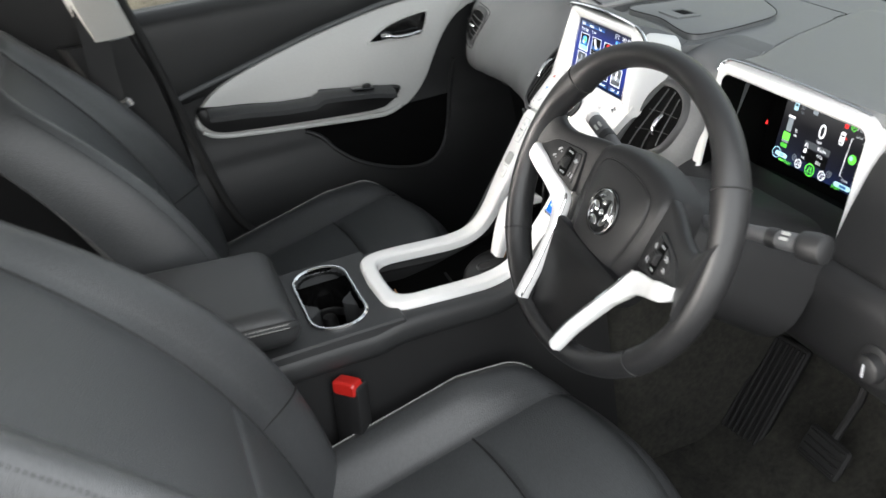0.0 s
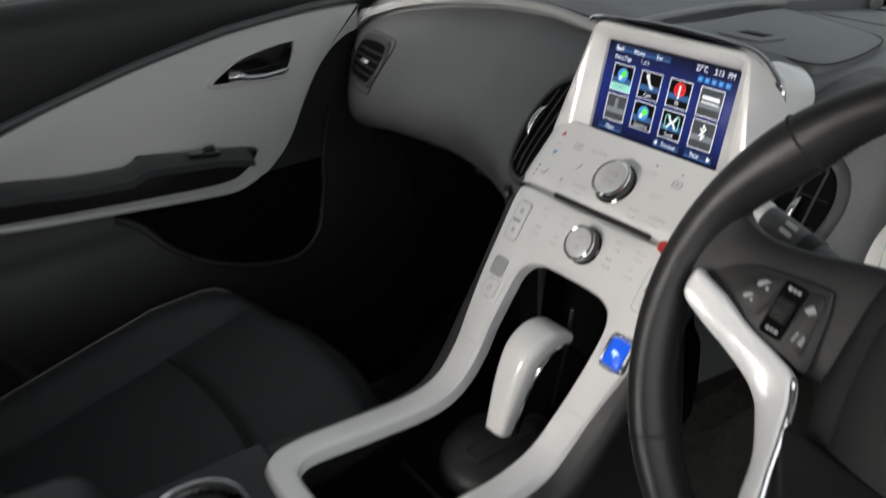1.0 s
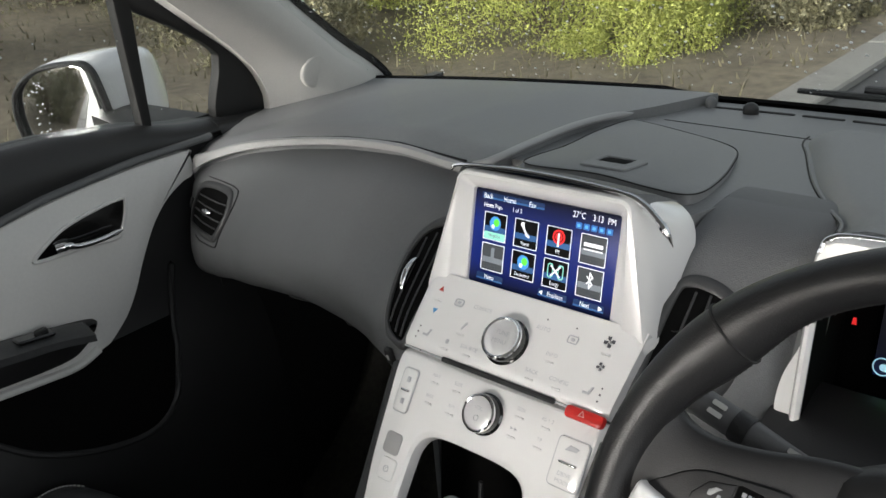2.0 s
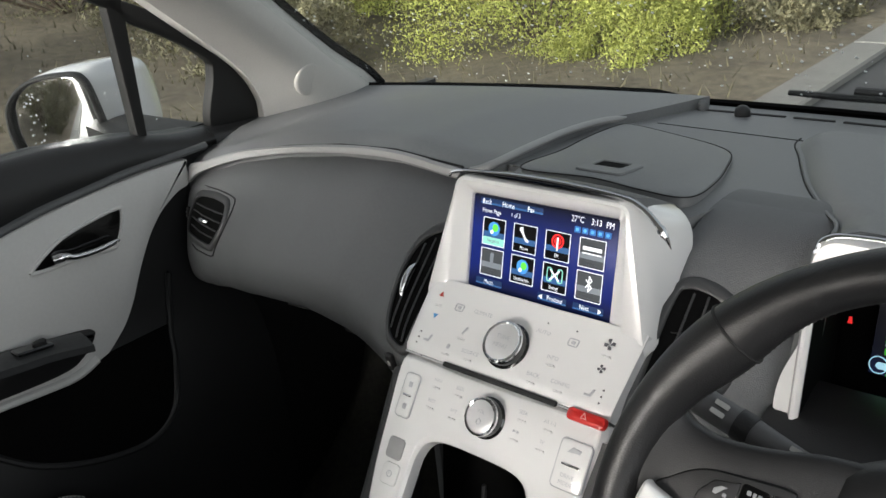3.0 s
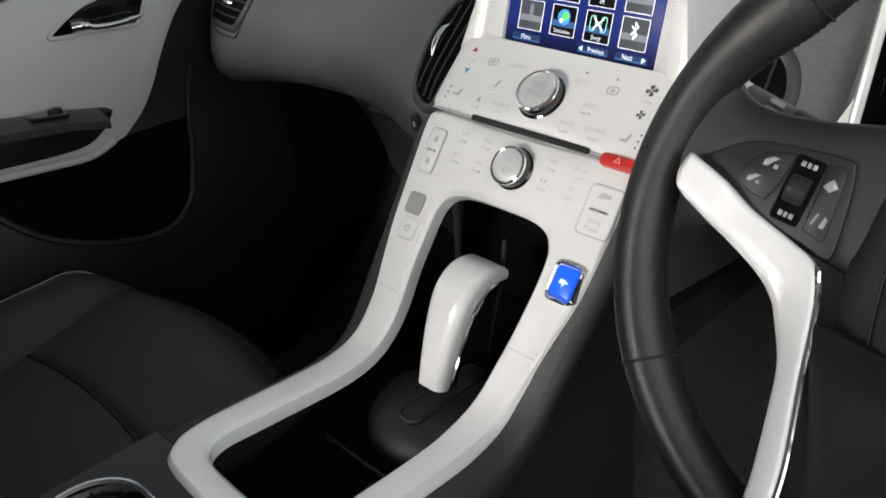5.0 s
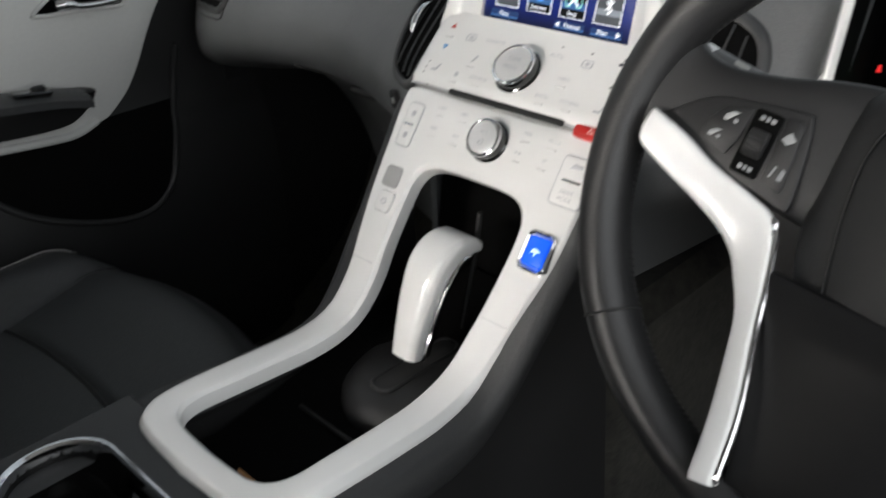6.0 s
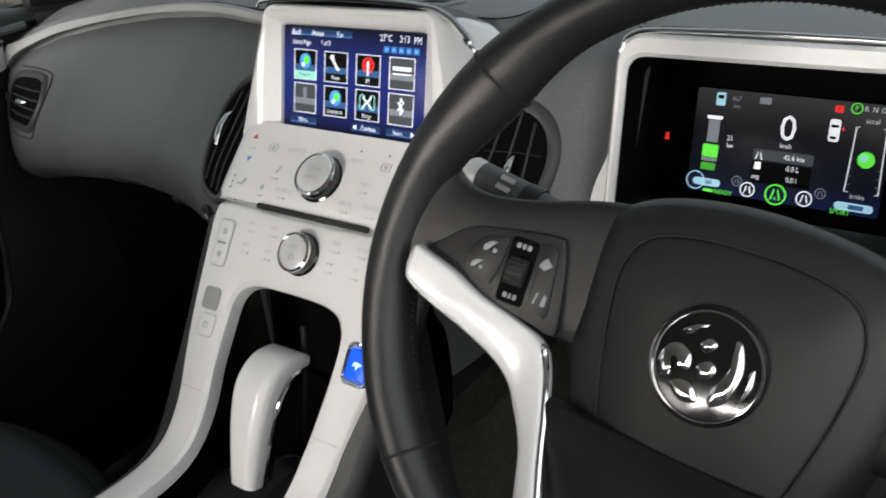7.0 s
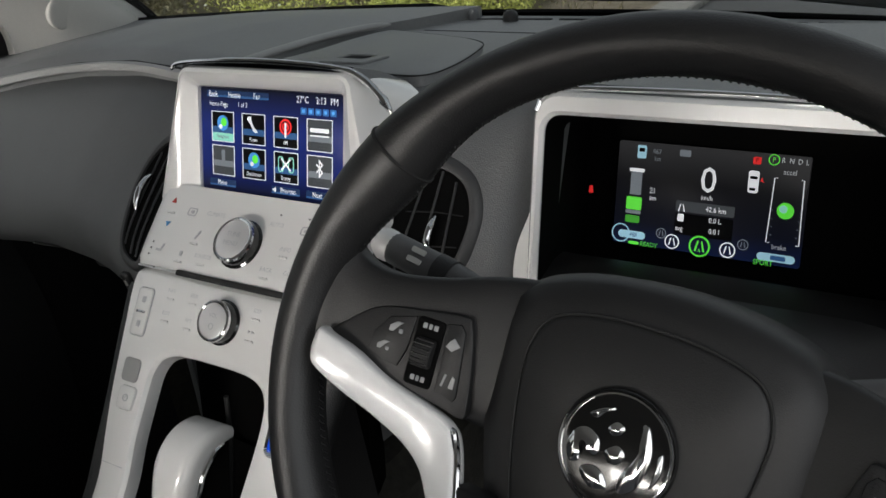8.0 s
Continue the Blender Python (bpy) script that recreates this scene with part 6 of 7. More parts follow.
# ---- seats ----
def seat(at_x, y0, recline, label, back_y=-0.445, bolster=0.030):
    t = thing("car_seat", (at_x, y0 - 0.4, 0.14), label, "car seat", "front seats")
    W = 0.262

    def cushion_point(s, u):
        nose = math.sqrt(max(0.0, 1 - (1 - min(1, u / 0.15)) ** 2))
        e = abs(s)
        top = 0.464 - 0.115 * u - 0.075 * (1 - nose)
        bol = bolster * min(1, u / 0.3) + 0.004
        z = top + bol * max(0, 1 - ((e - 0.85) / 0.22) ** 2) * (1 if e > 0.63 else 0) + 0.008 * math.cos(min(1, e / 0.63) * math.pi / 2)
        if e > 0.90:
            z -= 0.05 * ((e - 0.90) / 0.10) ** 2
        w = W * (0.90 + 0.10 * nose)
        return Vector((at_x + w * s, y0 - 0.50 * u + (0.058 * (1 - e * e) - 0.036) * (1 - u), z))

    rings = []
    for i in range(26):
        u = (i / 25) ** 1.35
        pts = [cushion_point(-1 + 2 * k / 40, u) for k in range(41)]
        zt = pts[0].z
        w = pts[-1].x - at_x
        y = y0 - 0.5 * u - 0.036 * (1 - u)
        pts += [Vector((at_x + w * 1.0, y, zt - 0.07)), Vector((at_x + w * 0.93, y, 0.26)), Vector((at_x + w * 0.9, y, 0.19)), Vector((at_x - w * 0.9, y, 0.19)), Vector((at_x - w * 0.93, y, 0.26)), Vector((at_x - w * 1.0, y, zt - 0.07))]
        rings.append(pts)
    part("cushion", loft(rings), LEATHER, t, sharp=60)
    # cloth centre panels lie proud of the shell
    for u0, u1 in ((0.06, 0.355), (0.365, 0.95)):
        part("centre_panel", sheet([[cushion_point(-0.615 + 1.23 * k / 20, u0 + (u1 - u0) * i / 10) + Vector((0, 0, 0.0035 * min(1, 4 * min(i, 10 - i) / 10, 5 * min(k, 20 - k) / 20) ** 0.5 + 0.0005)) for k in range(21)] for i in range(11)], (0, 0, -0.008)), CLOTH, t, "ribbed cloth-like centre panel", sharp=70)
    for s in (-0.63, 0.63):
        part("seam", sweep([cushion_point(s, 0.03 + 0.92 * i / 24) + Vector((0, 0, 0.0008)) for i in range(25)], 0.0016, 6), RUBBER, t)
    part("seam", sweep([cushion_point(-0.61 + 1.22 * k / 20, 0.36) + Vector((0, 0, 0.001)) for k in range(21)], 0.0015, 6), RUBBER, t)
    bm = bmesh.new()
    for s in (-0.945, -0.905, 0.905, 0.945):
        for i in range(90):
            u = 0.05 + 0.85 * i / 90
            a, b = cushion_point(s, u), cushion_point(s, u + 0.0058)
            up = Vector((math.copysign(0.5, s), 0, 0.86)) * 0.0011
            sweep([a + up, b + up], 0.0014, 4, bm=bm)
    tagged(part("stitching", bm, THREAD, t, "pale twin stitching"), kind="stuff")
    for s in (-0.925, 0.925):
        part("piping_seam", sweep([cushion_point(s, 0.04 + 0.9 * i / 30) + Vector((math.copysign(0.0008, s), 0, 0.0006)) for i in range(31)], 0.0013, 6), RUBBER, t)
    lean = radians(recline)

    def back_point(s, u, out=0.0):
        ln = 0.64 * u
        e = abs(s)
        top = 1 - max(0, (u - 0.86) / 0.14) ** 2
        w = (0.262 - 0.045 * u ** 1.5) * (0.72 + 0.28 * math.sqrt(max(0, top)))
        curve = 0.035 * math.sin(math.pi * min(1, u * 1.1)) - 0.05 * u * u
        d = curve + 0.060 * max(0, 1 - ((e - 0.84) / 0.22) ** 2) * (1 if e > 0.62 else 0) * (0.35 + 0.65 * math.sin(math.pi * min(1, 0.25 + u * 0.75))) + out
        if e > 0.90:
            d -= 0.055 * ((e - 0.90) / 0.10) ** 2
        return Vector((at_x + w * s, y0 + back_y - ln * math.sin(lean) + d * math.cos(lean), 0.37 + ln * math.cos(lean) + d * math.sin(lean)))

    rings = []
    for i in range(30):
        u = i / 29
        pts = [back_point(-1 + 2 * k / 36, u) for k in range(37)]
        w = pts[-1].x - at_x
        base = back_point(0, u)
        for s in (1.0, 0.92, 0.5, 0, -0.5, -0.92, -1.0):
            thick = 0.05 + 0.06 * (1 - s * s)
            pts.append(Vector((at_x + w * s, base.y - thick - 0.01, base.z - 0.015)))
        rings.append(pts)
    part("backrest", loft(rings), LEATHER, t, sharp=60)
    for u0, u1 in ((0.10, 0.40), (0.41, 0.92)):
        part("back_panel", sheet([[back_point(-0.60 + 1.20 * k / 20, u0 + (u1 - u0) * i / 12, 0.0035 * min(1, 4 * min(i, 12 - i) / 12, 5 * min(k, 20 - k) / 20) ** 0.5 + 0.0006) for k in range(21)] for i in range(13)], (0, -0.008, 0)), CLOTH, t, "ribbed cloth-like centre panel", sharp=70)
    for s in (-0.62, 0.62):
        part("seam", sweep([back_point(s, 0.04 + 0.90 * i / 24, 0.001) for i in range(25)], 0.0018, 6), RUBBER, t)
    for s in (-1, 1):
        part("seam", sweep([back_point(s * (0.62 + 0.30 * k / 8), 0.30 - 0.03 * k / 8, 0.001) for k in range(9)], 0.0014, 6), RUBBER, t)
    bm = bmesh.new()
    for s in (-0.93, 0.93):
        for i in range(100):
            u = 0.06 + 0.84 * i / 100
            a, b = back_point(s, u, 0.0012), back_point(s, u + 0.005, 0.0012)
            sweep([a, b], 0.0007, 4, bm=bm)
    tagged(part("stitching", bm, THREAD_DARK, t, "tonal stitching"), kind="stuff")
    head_m = basis(back_point(0, 1.0) + Vector((0, -0.075, 0.115)), (1, 0, 0), (0, -0.25, 1))
    rings = []
    for k in range(9):
        q = -1 + 2 * k / 8
        e = math.sqrt(max(0.03, 1 - abs(q) ** 3))
        rings.append([head_m @ Vector((x * e, 0.085 * q, y * e)) for x, y in rrect(0.26, 0.10, 0.04, 5)])
    part("head_restraint", loft(rings), LEATHER, t, sharp=60)
    for s in (-1, 1):
        part("post", sweep([back_point(0, 0.97) + Vector((s * 0.06, -0.05, -0.03)), head_m @ Vector((s * 0.06, -0.06, -0.01))], 0.006, 10), CHROME, t, "chrome head restraint post")
    return t


seat(-0.395, -0.165, 19, "black leather passenger seat with dark centre panels")
seat(0.387, -0.165, 23, "black leather driver seat with pale twin stitching", -0.405, 0.046)

# belt buckle beside the driver's cushion
buckle = thing("belt_buckle", (0.125, -0.53, 0.36), "black seat belt buckle with red release button", "belt buckle")
bk = basis((0.142, -0.500, 0.452), (0.75, 0.66, 0), (0.05, 0.20, 0.97))
part("housing", plate(rrect(0.046, 0.130, 0.008, 4), 0.026, bk, 0.004), HARD, buckle)
part("release_button", box(0.039, 0.022, 0.024, bk @ Matrix.Translation((0, 0.060, -0.009)), 0.003), RED, buckle, "red release button")
part("strap", sweep([bk @ Vector((0, -0.05, -0.013)), (0.142, -0.545, 0.34), (0.142, -0.56, 0.26)], 0.014, 10, flat=0.4), HARD, buckle)

# armrest stitching
bm = bmesh.new()
for z in (0.0, 0.006):
    for k in range(70):
        a = Vector((0.1135, -0.545 - 0.36 * k / 70, 0.621 + z + 0.030 * k / 70))
        sweep([a, a + Vector((0, -0.0034, 0.0003))], 0.0007, 4, bm=bm)
tagged(part("stitching", bm, THREAD, armrest, "pale twin stitching"), kind="stuff")
for z in (-0.002, 0.009):
    part("seam", sweep([(0.1130, -0.535 - 0.38 * k / 20, 0.621 + z + 0.032 * k / 20) for k in range(21)], 0.0012, 6), RUBBER, armrest)
for k, x in enumerate((-0.049, 0.045)):
    part("cup_ring", lathe([(0.038, 0.0), (0.039, 0.012), (0.038, 0.014), (0.036, 0.012), (0.035, 0.0)], Matrix.Translation((x, -0.466, 0.497)), 30), HARD, deck)
    part("cup_fin", lathe([(0.014, 0.0), (0.013, 0.012), (0.010, 0.020), (0.001, 0.022)], Matrix.Translation((x, -0.466, 0.498)), 20), HARD, deck)

# waist of the cup holder: two rounded cheeks that leave an hourglass opening
for s in (-1, 1):
    cheek = spline([(-0.036, 0.0), (-0.022, 0.005), (-0.009, 0.018), (0.0, 0.021), (0.009, 0.018), (0.022, 0.005), (0.036, 0.0)], 25)
    o = [(x - 0.002, -0.4665 + s * (0.0395 - y)) for x, y in cheek]
    part("cup_cheek", plate(o, 0.058, Matrix.Translation((0, 0, 0.566)), 0.003), CONSOLE, deck, "moulded cheek between the cups")
part("tray_rib", sweep([(-0.060, -0.262, 0.524), (0.0, -0.262, 0.523), (0.060, -0.262, 0.524)], 0.0022, 8), HARD, console)
part("tray_rib", sweep([(0.010, -0.372, 0.519), (0.012, -0.32, 0.516), (0.012, -0.27, 0.522)], 0.0018, 8), HARD, console)
card = thing("card", (0.035, -0.366, 0.54), "small tan card leaning in the console tray", "card")
part("sheet", plate(rrect(0.042, 0.034, 0.003, 3), 0.0012, basis((0.036, -0.3655, 0.5555), (1, 0, 0), (0, -0.25, 1)), 0.0003), material("tan_card", (0.42, 0.20, 0.07), 0.6, vary=0.1, scale=80), card)

# ---- passenger door ----
door = thing("passenger_door", (-0.72, -0.2, 0.2), "dark passenger door panel with white trim insert", "car door")
BELTLINE = [(-1.0, 0.905), (-0.30, 0.892), (-0.09, 0.884), (0.03, 0.868), (0.10, 0.850), (0.20, 0.838), (0.24, 0.834)]


def belt(y):
    return float(np.interp(y, [b[0] for b in BELTLINE], [b[1] for b in BELTLINE]))


rows = []
for i in range(40):
    y = 0.15 - 0.79 * i / 39
    top = float(np.interp(y, [-0.56, -0.40, -0.27, -0.131, 0.0, 0.10, 0.2], [0.715, 0.757, 0.788, 0.812, 0.821, 0.822, 0.822]))
    b = belt(y)
    w = min(1.0, max(0.0, (b - top - 0.01) / 0.06))
    rows.append([(-0.745, y, b), (-0.728, y, b), (-0.712, y, b - 0.008 * w - 0.002), (-0.700, y, b - 0.028 * w - 0.004), (-0.698, y, top + 0.010 + 0.3 * (b - top - 0.03) * w), (-0.703, y, top + 0.004), (-0.712, y, top - 0.012), (-0.716, y, 0.70), (-0.713, y, 0.62), (-0.702, y, 0.575), (-0.684, y, 0.545), (-0.668, y, 0.48), (-0.664, y, 0.40), (-0.672, y, 0.30), (-0.68, y, 0.20), (-0.69, y, 0.13)])
part("panel", sheet([spline(r, 46) for r in rows], (-0.03, 0, 0)), DOOR_PLASTIC, door)
rows = [[(-0.745, y, belt(y)), (-0.728, y, belt(y)), (-0.712, y, belt(y) - 0.003), (-0.702, y, belt(y) - 0.009), (-0.700, y, 0.812)] for y in [0.151 + 0.0095 * k for k in range(11)]]
part("sill_corner", sheet([spline(r, 14) for r in rows], (-0.02, 0, 0)), DOOR_PLASTIC, door)
part("sill_pad", sweep([(-0.699, 0.13 - 0.72 * k / 30, float(np.interp(0.13 - 0.72 * k / 30, [-0.6, -0.40, -0.27, -0.131, 0.0, 0.13], [0.715, 0.763, 0.794, 0.818, 0.828, 0.828]))) for k in range(31)], 0.006, 8), SOFT, door)
insert = spline([(-0.556, 0.668), (-0.545, 0.632), (-0.490, 0.614), (-0.340, 0.592), (-0.200, 0.577), (-0.153, 0.576), (-0.122, 0.579), (-0.098, 0.586), (-0.076, 0.602), (-0.057, 0.620), (-0.037, 0.648), (-0.021, 0.677), (-0.004, 0.705), (0.016, 0.733), (0.042, 0.758), (0.071, 0.774), (0.091, 0.781), (0.094, 0.808), (0.088, 0.818), (-0.010, 0.819), (-0.131, 0.810), (-0.270, 0.786), (-0.400, 0.755), (-0.500, 0.720)], 140, True)
DM = basis((-0.700, 0, 0), (0, 1, 0), (0, 0, 1))
part("insert", plate([(y, z) for y, z in insert], 0.02, DM, 0.005), DOOR_WHITE, door, "satin white trim insert")
# inner handle in its dark dish
dish = spline([(-0.166, 0.744), (-0.145, 0.760), (-0.111, 0.776), (-0.06, 0.785), (-0.026, 0.787), (-0.020, 0.780), (-0.026, 0.758), (-0.038, 0.737), (-0.05, 0.731), (-0.10, 0.736), (-0.150, 0.738)], 50, True)
hd = part("handle_dish", plate(dish, 0.004, DM @ Matrix.Translation((0, 0, 0.0012)), 0.0006), GLOSS_BLACK, door, "dark handle recess")
part("dish_rim", sweep([DM @ Vector((y, z, 0.001)) for y, z in offset(dish, -0.002)], 0.0030, 8, closed=True), DOOR_WHITE, hd)
part("handle", sweep([DM @ Vector(p) for p in spline([(-0.132, 0.750, 0.004), (-0.118, 0.7505, 0.010), (-0.105, 0.746, 0.013), (-0.075, 0.744, 0.014), (-0.042, 0.746, 0.013)], 22)], [0.007] * 5 + [0.0055] * 3 + [0.0042] * 12 + [0.0036, 0.002], 10), CHROME, hd, "satin chrome pull handle")
# armrest with the window switch
pull_o = spline([(-0.545, 0.690), (-0.50, 0.684), (-0.448, 0.677), (-0.38, 0.664), (-0.300, 0.656), (-0.290, 0.668), (-0.27, 0.666), (-0.18, 0.650), (-0.118, 0.638), (-0.112, 0.628), (-0.135, 0.606), (-0.175, 0.596), (-0.30, 0.606), (-0.45, 0.622), (-0.520, 0.634), (-0.548, 0.662)], 80, True)
ar = part("armrest", plate(pull_o, 0.02, DM @ Matrix.Translation((0, 0, 0.016)), 0.007), HARD, door, "black door armrest")
part("armrest_pad", sheet([[(-0.690 + 0.034 * k / 5, -0.53 + 0.40 * i / 20, float(np.interp(-0.53 + 0.40 * i / 20, [-0.53, -0.448, -0.38, -0.300, -0.289, -0.18, -0.12], [0.689, 0.679, 0.667, 0.660, 0.670, 0.655, 0.640])) - 0.010 * (k / 5) ** 2) for k in range(6)] for i in range(21)], (0, 0, -0.010)), LEATHER, ar, "padded leather top")
part("switch_bezel", box(0.022, 0.050, 0.006, Matrix.Translation((-0.674, -0.20, 0.657)) @ pose(0, 0, 0, -8, 0, 0), 0.002), GLOSS_BLACK, ar)
part("window_switch", box(0.010, 0.018, 0.008, Matrix.Translation((-0.674, -0.19, 0.660)), 0.002), HARD, ar)
part("accent", sweep([DM @ Vector((y, z, 0.003)) for y, z in spline([(-0.548, 0.640), (-0.52, 0.624), (-0.45, 0.612), (-0.30, 0.594), (-0.20, 0.583), (-0.15, 0.580), (-0.115, 0.590)], 40)], 0.0060, 8), DOOR_WHITE, door)
def panel_x(z):
    return float(np.interp(z, [0.20, 0.30, 0.40, 0.48, 0.545, 0.575, 0.62, 0.70], [-0.68, -0.672, -0.664, -0.668, -0.684, -0.702, -0.713, -0.716]))


pocket = spline([(-0.335, 0.583), (-0.306, 0.565), (-0.277, 0.529), (-0.232, 0.493), (-0.156, 0.460), (-0.085, 0.450), (-0.040, 0.478), (-0.012, 0.54), (0.010, 0.60), (0.028, 0.66)], 44)
part("pocket_lip", sweep([(panel_x(z) + 0.003, y, z) for y, z in pocket], 0.005, 8), DOOR_PLASTIC, door)
# near-black sheet on the panel paints the shade inside the pocket
part("pocket_mouth", sheet([[(panel_x(z + (max(0.588, z + 0.004) - z) * k / 8) + 0.004, y, z + (max(0.588, z + 0.004) - z) * k / 8) for k in range(9)] for y, z in pocket], (-0.003, 0, 0)), DEEP_BLACK, door, "black sheet for the shade in the door pocket mouth")
# side glass, quarter light and their black frames
SG = basis((-0.815, 0, 0), (0, 1, 0), (0.10, 0, 1))
FRAME_BLACK = material("black_window_rubber", (0.005, 0.005, 0.005), 0.6, grain=0.2, scale=300, vary=0.1)
part("division_bar", plate([(0.046, 0.83), (0.060, 0.83), (0.064, 1.10), (0.036, 1.10)], 0.02, SG, 0.003), FRAME_BLACK, door, "black window division bar")
part("quarter_frame", plate(spline([(0.172, 0.835), (0.295, 0.826), (0.302, 0.87), (0.285, 0.912), (0.225, 0.968), (0.14, 1.012), (0.06, 1.055), (0.052, 1.035), (0.13, 0.985), (0.180, 0.945), (0.184, 0.92)], 60, True), 0.02, SG, 0.003), FRAME_BLACK, door, "black rubber quarter light frame")
part("top_frame", plate([(-1.0, 1.23), (-0.4, 1.23), (-0.1, 1.16), (0.06, 1.055), (0.06, 1.035), (-0.1, 1.135), (-0.4, 1.20), (-1.0, 1.20)], 0.02, SG, 0.003), FRAME_BLACK, door)
for nm, o in (("side_glass", [(-0.95, 0.86), (0.05, 0.84), (0.05, 1.05), (-0.1, 1.15), (-0.4, 1.215), (-0.95, 1.215)]), ("quarter_glass", [(0.055, 0.835), (0.18, 0.83), (0.185, 0.945), (0.13, 0.99), (0.06, 1.04)])):
    g = part(nm, plate(o, 0.004, SG @ Matrix.Translation((0, 0, -0.008)), 0.0005), GLASS, door, "clear side glass")
    g.visible_shadow = False
rnd = random.Random(4)
bm = bmesh.new()
for k in range(90):
    y, z = rnd.uniform(-0.5, 0.17), rnd.uniform(0.86, 1.02)
    r = rnd.choice((0.0009, 0.0012, 0.0018))
    lathe([(r, 0), (r * 0.8, r * 0.5), (r * 0.02, r * 0.65)], SG @ Matrix.Translation((y, z, -0.0145)), 7, bm=bm)
tagged(part("raindrops", bm, DROP, door, "raindrops on the side glass"), kind="stuff")

# ---- door mirror ----
mirror = thing("door_mirror", (-0.93, 0.06, 0.80), "white door mirror housing with rain-specked glass", "door mirror")
MM = basis((-1.028, 0.064, 0.853), (0.872, 0.49, 0), (0.05, -0.08, 1))
glass_o = spline([(-0.078, -0.030), (-0.070, -0.052), (-0.045, -0.062), (0.055, -0.066), (0.070, -0.060), (0.074, -0.03), (0.070, 0.030), (0.062, 0.055), (0.04, 0.062), (-0.02, 0.056), (-0.062, 0.030), (-0.076, 0.0)], 60, True)
glass_o = [(x * 1.14, y * 1.16) for x, y in glass_o]
shell_o = np.array(glass_o)
rings = []
for f, d in ((1.02, -0.004), (1.08, -0.012), (1.10, -0.05), (1.04, -0.10), (0.86, -0.15), (0.56, -0.185), (0.22, -0.20)):
    rings.append([MM @ Vector((x * f + 0.25 * max(0.0, -d - 0.03), y * f + 0.05 * d, d)) for x, y in shell_o])
part("shell", loft(rings), CAR_PAINT, mirror, "white painted shell")
part("surround", hoop(shell_o * 1.075, shell_o * 0.97, 0.014, MM @ Matrix.Translation((0, 0, 0.006)), 0.003), FRAME_BLACK, mirror, "black surround")
part("glass", plate(glass_o, 0.004, MM @ Matrix.Rotation(math.radians(-3.2), 4, "Y") @ Matrix.Translation((0, 0, 0.0025)), 0.0006), MIRROR, mirror, "mirror glass")
bm = bmesh.new()
for k in range(50):
    x, y = rnd.uniform(-0.07, 0.07), rnd.uniform(-0.06, 0.06)
    r = rnd.choice((0.0010, 0.0014, 0.0018))
    lathe([(r, 0), (r * 0.8, r * 0.5), (r * 0.02, r * 0.65)], MM @ Matrix.Translation((x * 0.9, y * 0.9, 0.0006)), 7, bm=bm)
tagged(part("raindrops", bm, DROP, mirror, "raindrops on the mirror"), kind="stuff")
part("foot", loft([[Vector(p) for p in r] for r in ([(-0.96, 0.08, 0.80), (-0.96, 0.16, 0.80), (-0.96, 0.16, 0.845), (-0.96, 0.08, 0.845)], [(-0.755, 0.05, 0.80), (-0.755, 0.17, 0.80), (-0.755, 0.17, 0.845), (-0.755, 0.05, 0.845)])]), FRAME_BLACK, mirror, "black mirror foot")
wing_rows = [[(-0.76 - 0.10 * k / 6 - 0.03 * i / 10, 0.10 + 0.95 * i / 10, 0.825 - 0.03 * (k / 6) ** 2 - 0.27 * (i / 10) - 0.02 * k / 6) for k in range(7)] for i in range(11)]
solid("front_wing", sheet(wing_rows, (0, 0, -0.2)), CAR_PAINT, "pale painted front wing outside the quarter light", "wing", "structure")

# ---- door pillar behind the passenger seat ----
pillar = thing("b_pillar", (-0.70, -0.66, 0.2), "dark door pillar with pale upper cover and belt guide", "pillar", kind="structure")
rows = []
for k in spline([(-0.560, 0.16, 0.695), (-0.575, 0.45, 0.690), (-0.600, 0.74, 0.690), (-0.632, 0.87, 0.680)], 16):
    rows.append([(-k[2] - 0.02, k[0], k[1]), (-k[2] + 0.008, k[0] - 0.006, k[1]), (-k[2] + 0.012, k[0] - 0.05, k[1]), (-k[2] + 0.008, k[0] - 0.12, k[1]), (-k[2] - 0.02, k[0] - 0.14, k[1])])
part("lower_cover", sheet(rows, (-0.02, 0, 0)), HARD, pillar)
rows = []
for k in spline([(-0.622, 0.875, 0.676), (-0.64, 0.95, 0.665), (-0.67, 1.10, 0.630), (-0.70, 1.27, 0.575)], 16):
    rows.append([(-k[2] - 0.02, k[0], k[1]), (-k[2] + 0.014, k[0] - 0.006, k[1]), (-k[2] + 0.018, k[0] - 0.04, k[1]), (-k[2] + 0.014, k[0] - 0.075, k[1]), (-k[2] - 0.02, k[0] - 0.09, k[1])])
part("upper_cover", sheet(rows, (-0.02, 0, 0)), LINER, pillar, "pale upper cover")
part("door_seal", sweep([tuple(p) for p in spline([(-0.650, -0.34, 0.17), (-0.650, -0.40, 0.24), (-0.650, -0.47, 0.35), (-0.656, -0.535, 0.47), (-0.675, -0.565, 0.60), (-0.690, -0.59, 0.74), (-0.690, -0.615, 0.86), (-0.690, -0.645, 1.0), (-0.690, -0.68, 1.2)], 40)], 0.010, 8), RUBBER, pillar, "black rubber door seal")
part("belt_webbing", sheet([[(-0.665 + 0.004 * math.sin(i), -0.665 + 0.0 * k - 0.03 * i / 12 - 0.05 * (k / 2), 1.12 - 0.80 * i / 12) for k in range(3)] for i in range(13)], (-0.003, 0, 0)), HARD, pillar, "black belt webbing")
part("belt_tongue", box(0.016, 0.055, 0.022, Matrix.Translation((-0.655, -0.69, 0.745)) @ pose(0, 0, 0, 20, 0, 0), 0.004), CHROME, pillar, "metal belt tongue")
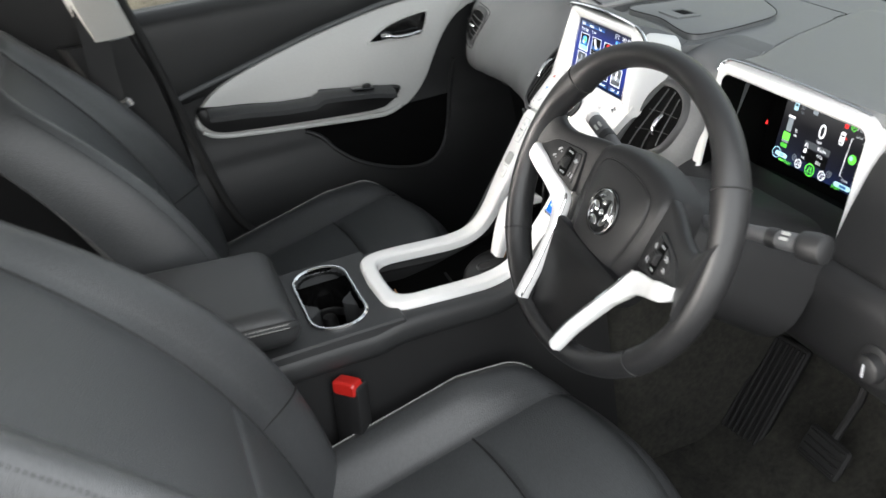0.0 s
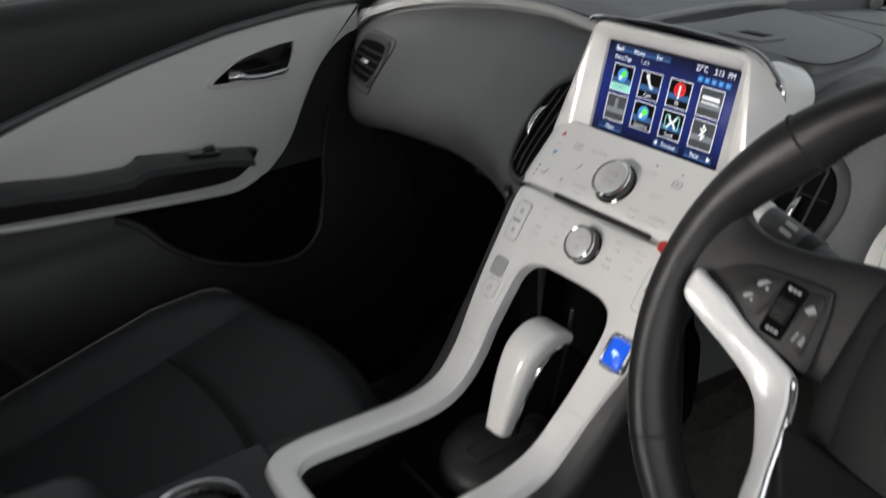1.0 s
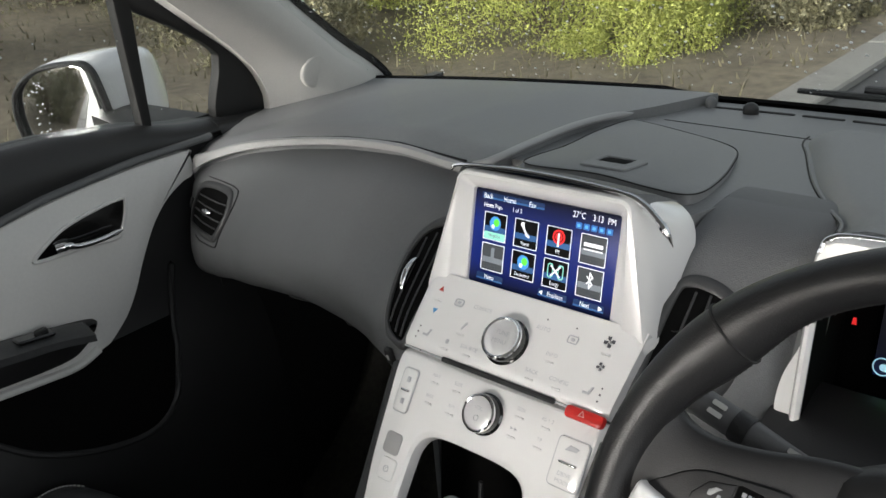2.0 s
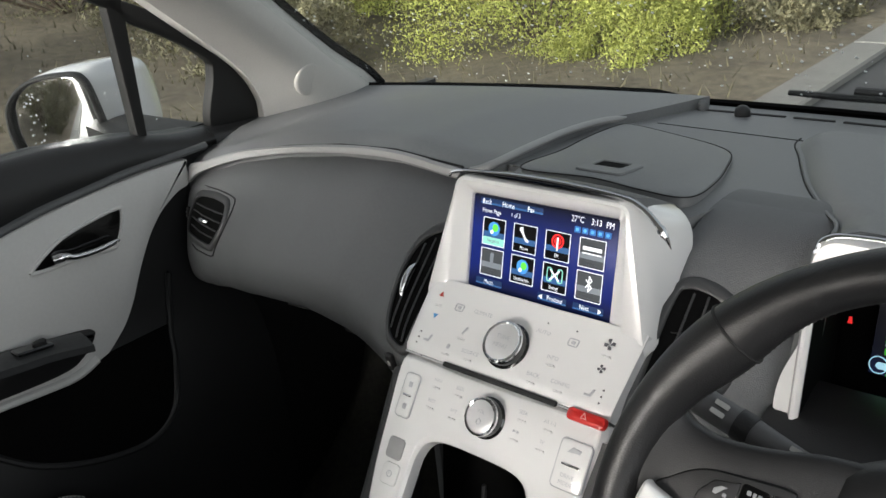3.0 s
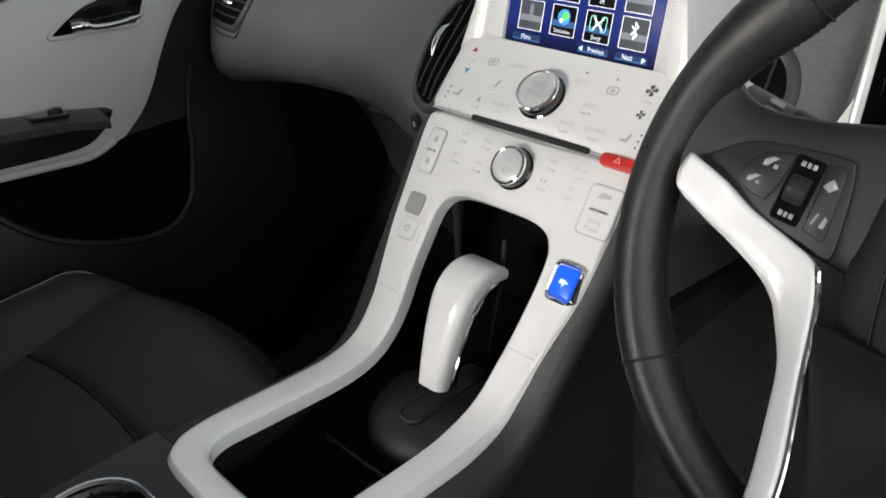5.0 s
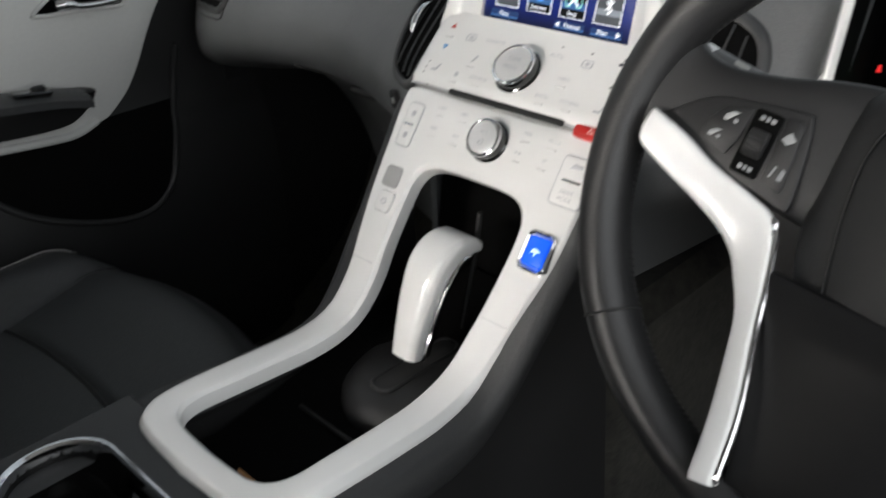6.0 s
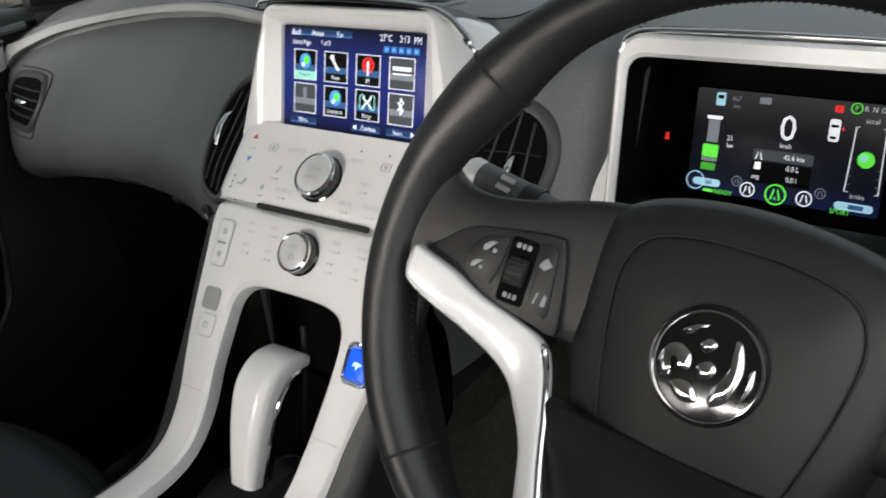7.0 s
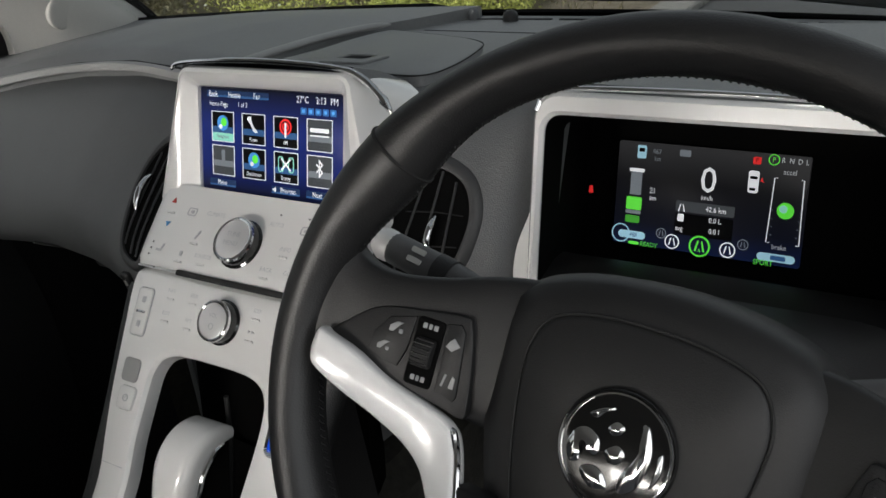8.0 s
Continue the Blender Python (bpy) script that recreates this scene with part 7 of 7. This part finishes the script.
# rear door and rear cabin closing the place
solid("rear_door", sheet([[(-0.715 + 0.02 * math.sin(j), -0.69 - 0.86 * i / 8, 0.14 + 0.93 * j / 8) for j in range(9)] for i in range(9)], (-0.03, 0, 0)), HARD, "dark rear door panel behind the front seat", "car door", "structure")
rg = solid("window_2", sheet([[(-0.725 + 0.13 * j / 4, -0.80 - 0.75 * i / 4, 1.06 + 0.20 * j / 4) for j in range(5)] for i in range(5)], (-0.004, 0, 0)), GLASS, "clear rear side window", "window", "structure")
rg.visible_shadow = False
bench = thing("rear_seat", (0, -1.45, 0.15), "black leather rear seat", "car seat")
part("cushion", box(1.30, 0.50, 0.26, Matrix.Translation((0, -1.42, 0.29)), 0.05), LEATHER, bench)
part("backrest", box(1.30, 0.16, 0.62, Matrix.Translation((0, -1.74, 0.66)) @ pose(0, 0, 0, -18, 0, 0), 0.05), LEATHER, bench)

# unseen tailgate, roof and far side, added behind the seats to block sun
for z0, z1, nm, mat in ((0.14, 0.92, "tailgate", HARD), (1.18, 1.32, "tailgate_header", LINER)):
    solid(nm, sheet([[(-0.72 + 1.44 * j / 8, -1.98 + 0.20 * (z0 + (z1 - z0) * i / 4), z0 + (z1 - z0) * i / 4) for j in range(9)] for i in range(5)], (0, -0.04, 0)), mat, "unseen light-blocking tailgate panel behind the rear seat", "tailgate", "structure")
solid("rear_roof", sheet([[(0.62 * s / 6, -1.42 - 0.36 * i / 4, 1.315 - 0.01 * i - 0.03 * (s / 6) ** 4) for s in range(-6, 7)] for i in range(5)], (0, 0, 0.04)), LINER, "unseen pale light-blocking roof over the rear seat", "headliner", "structure")
solid("rear_side", sheet([[(0.715, -0.80 - 1.1 * i / 8, 0.14 + 0.78 * j / 6) for j in range(7)] for i in range(9)], (0.03, 0, 0)), HARD, "unseen dark light-blocking rear panel on the driver side", "car door", "structure")

# ---- floor ----
rows = [[(-0.72 + 1.44 * j / 16, -1.9 + 2.55 * i / 30, 0.12 + 0.5 * max(0, (-1.9 + 2.55 * i / 30) - 0.27)) for j in range(17)] for i in range(31)]
solid("floor", sheet(rows, (0, 0, -0.03)), CARPET, "grey carpeted footwell floor", "floor", "structure")
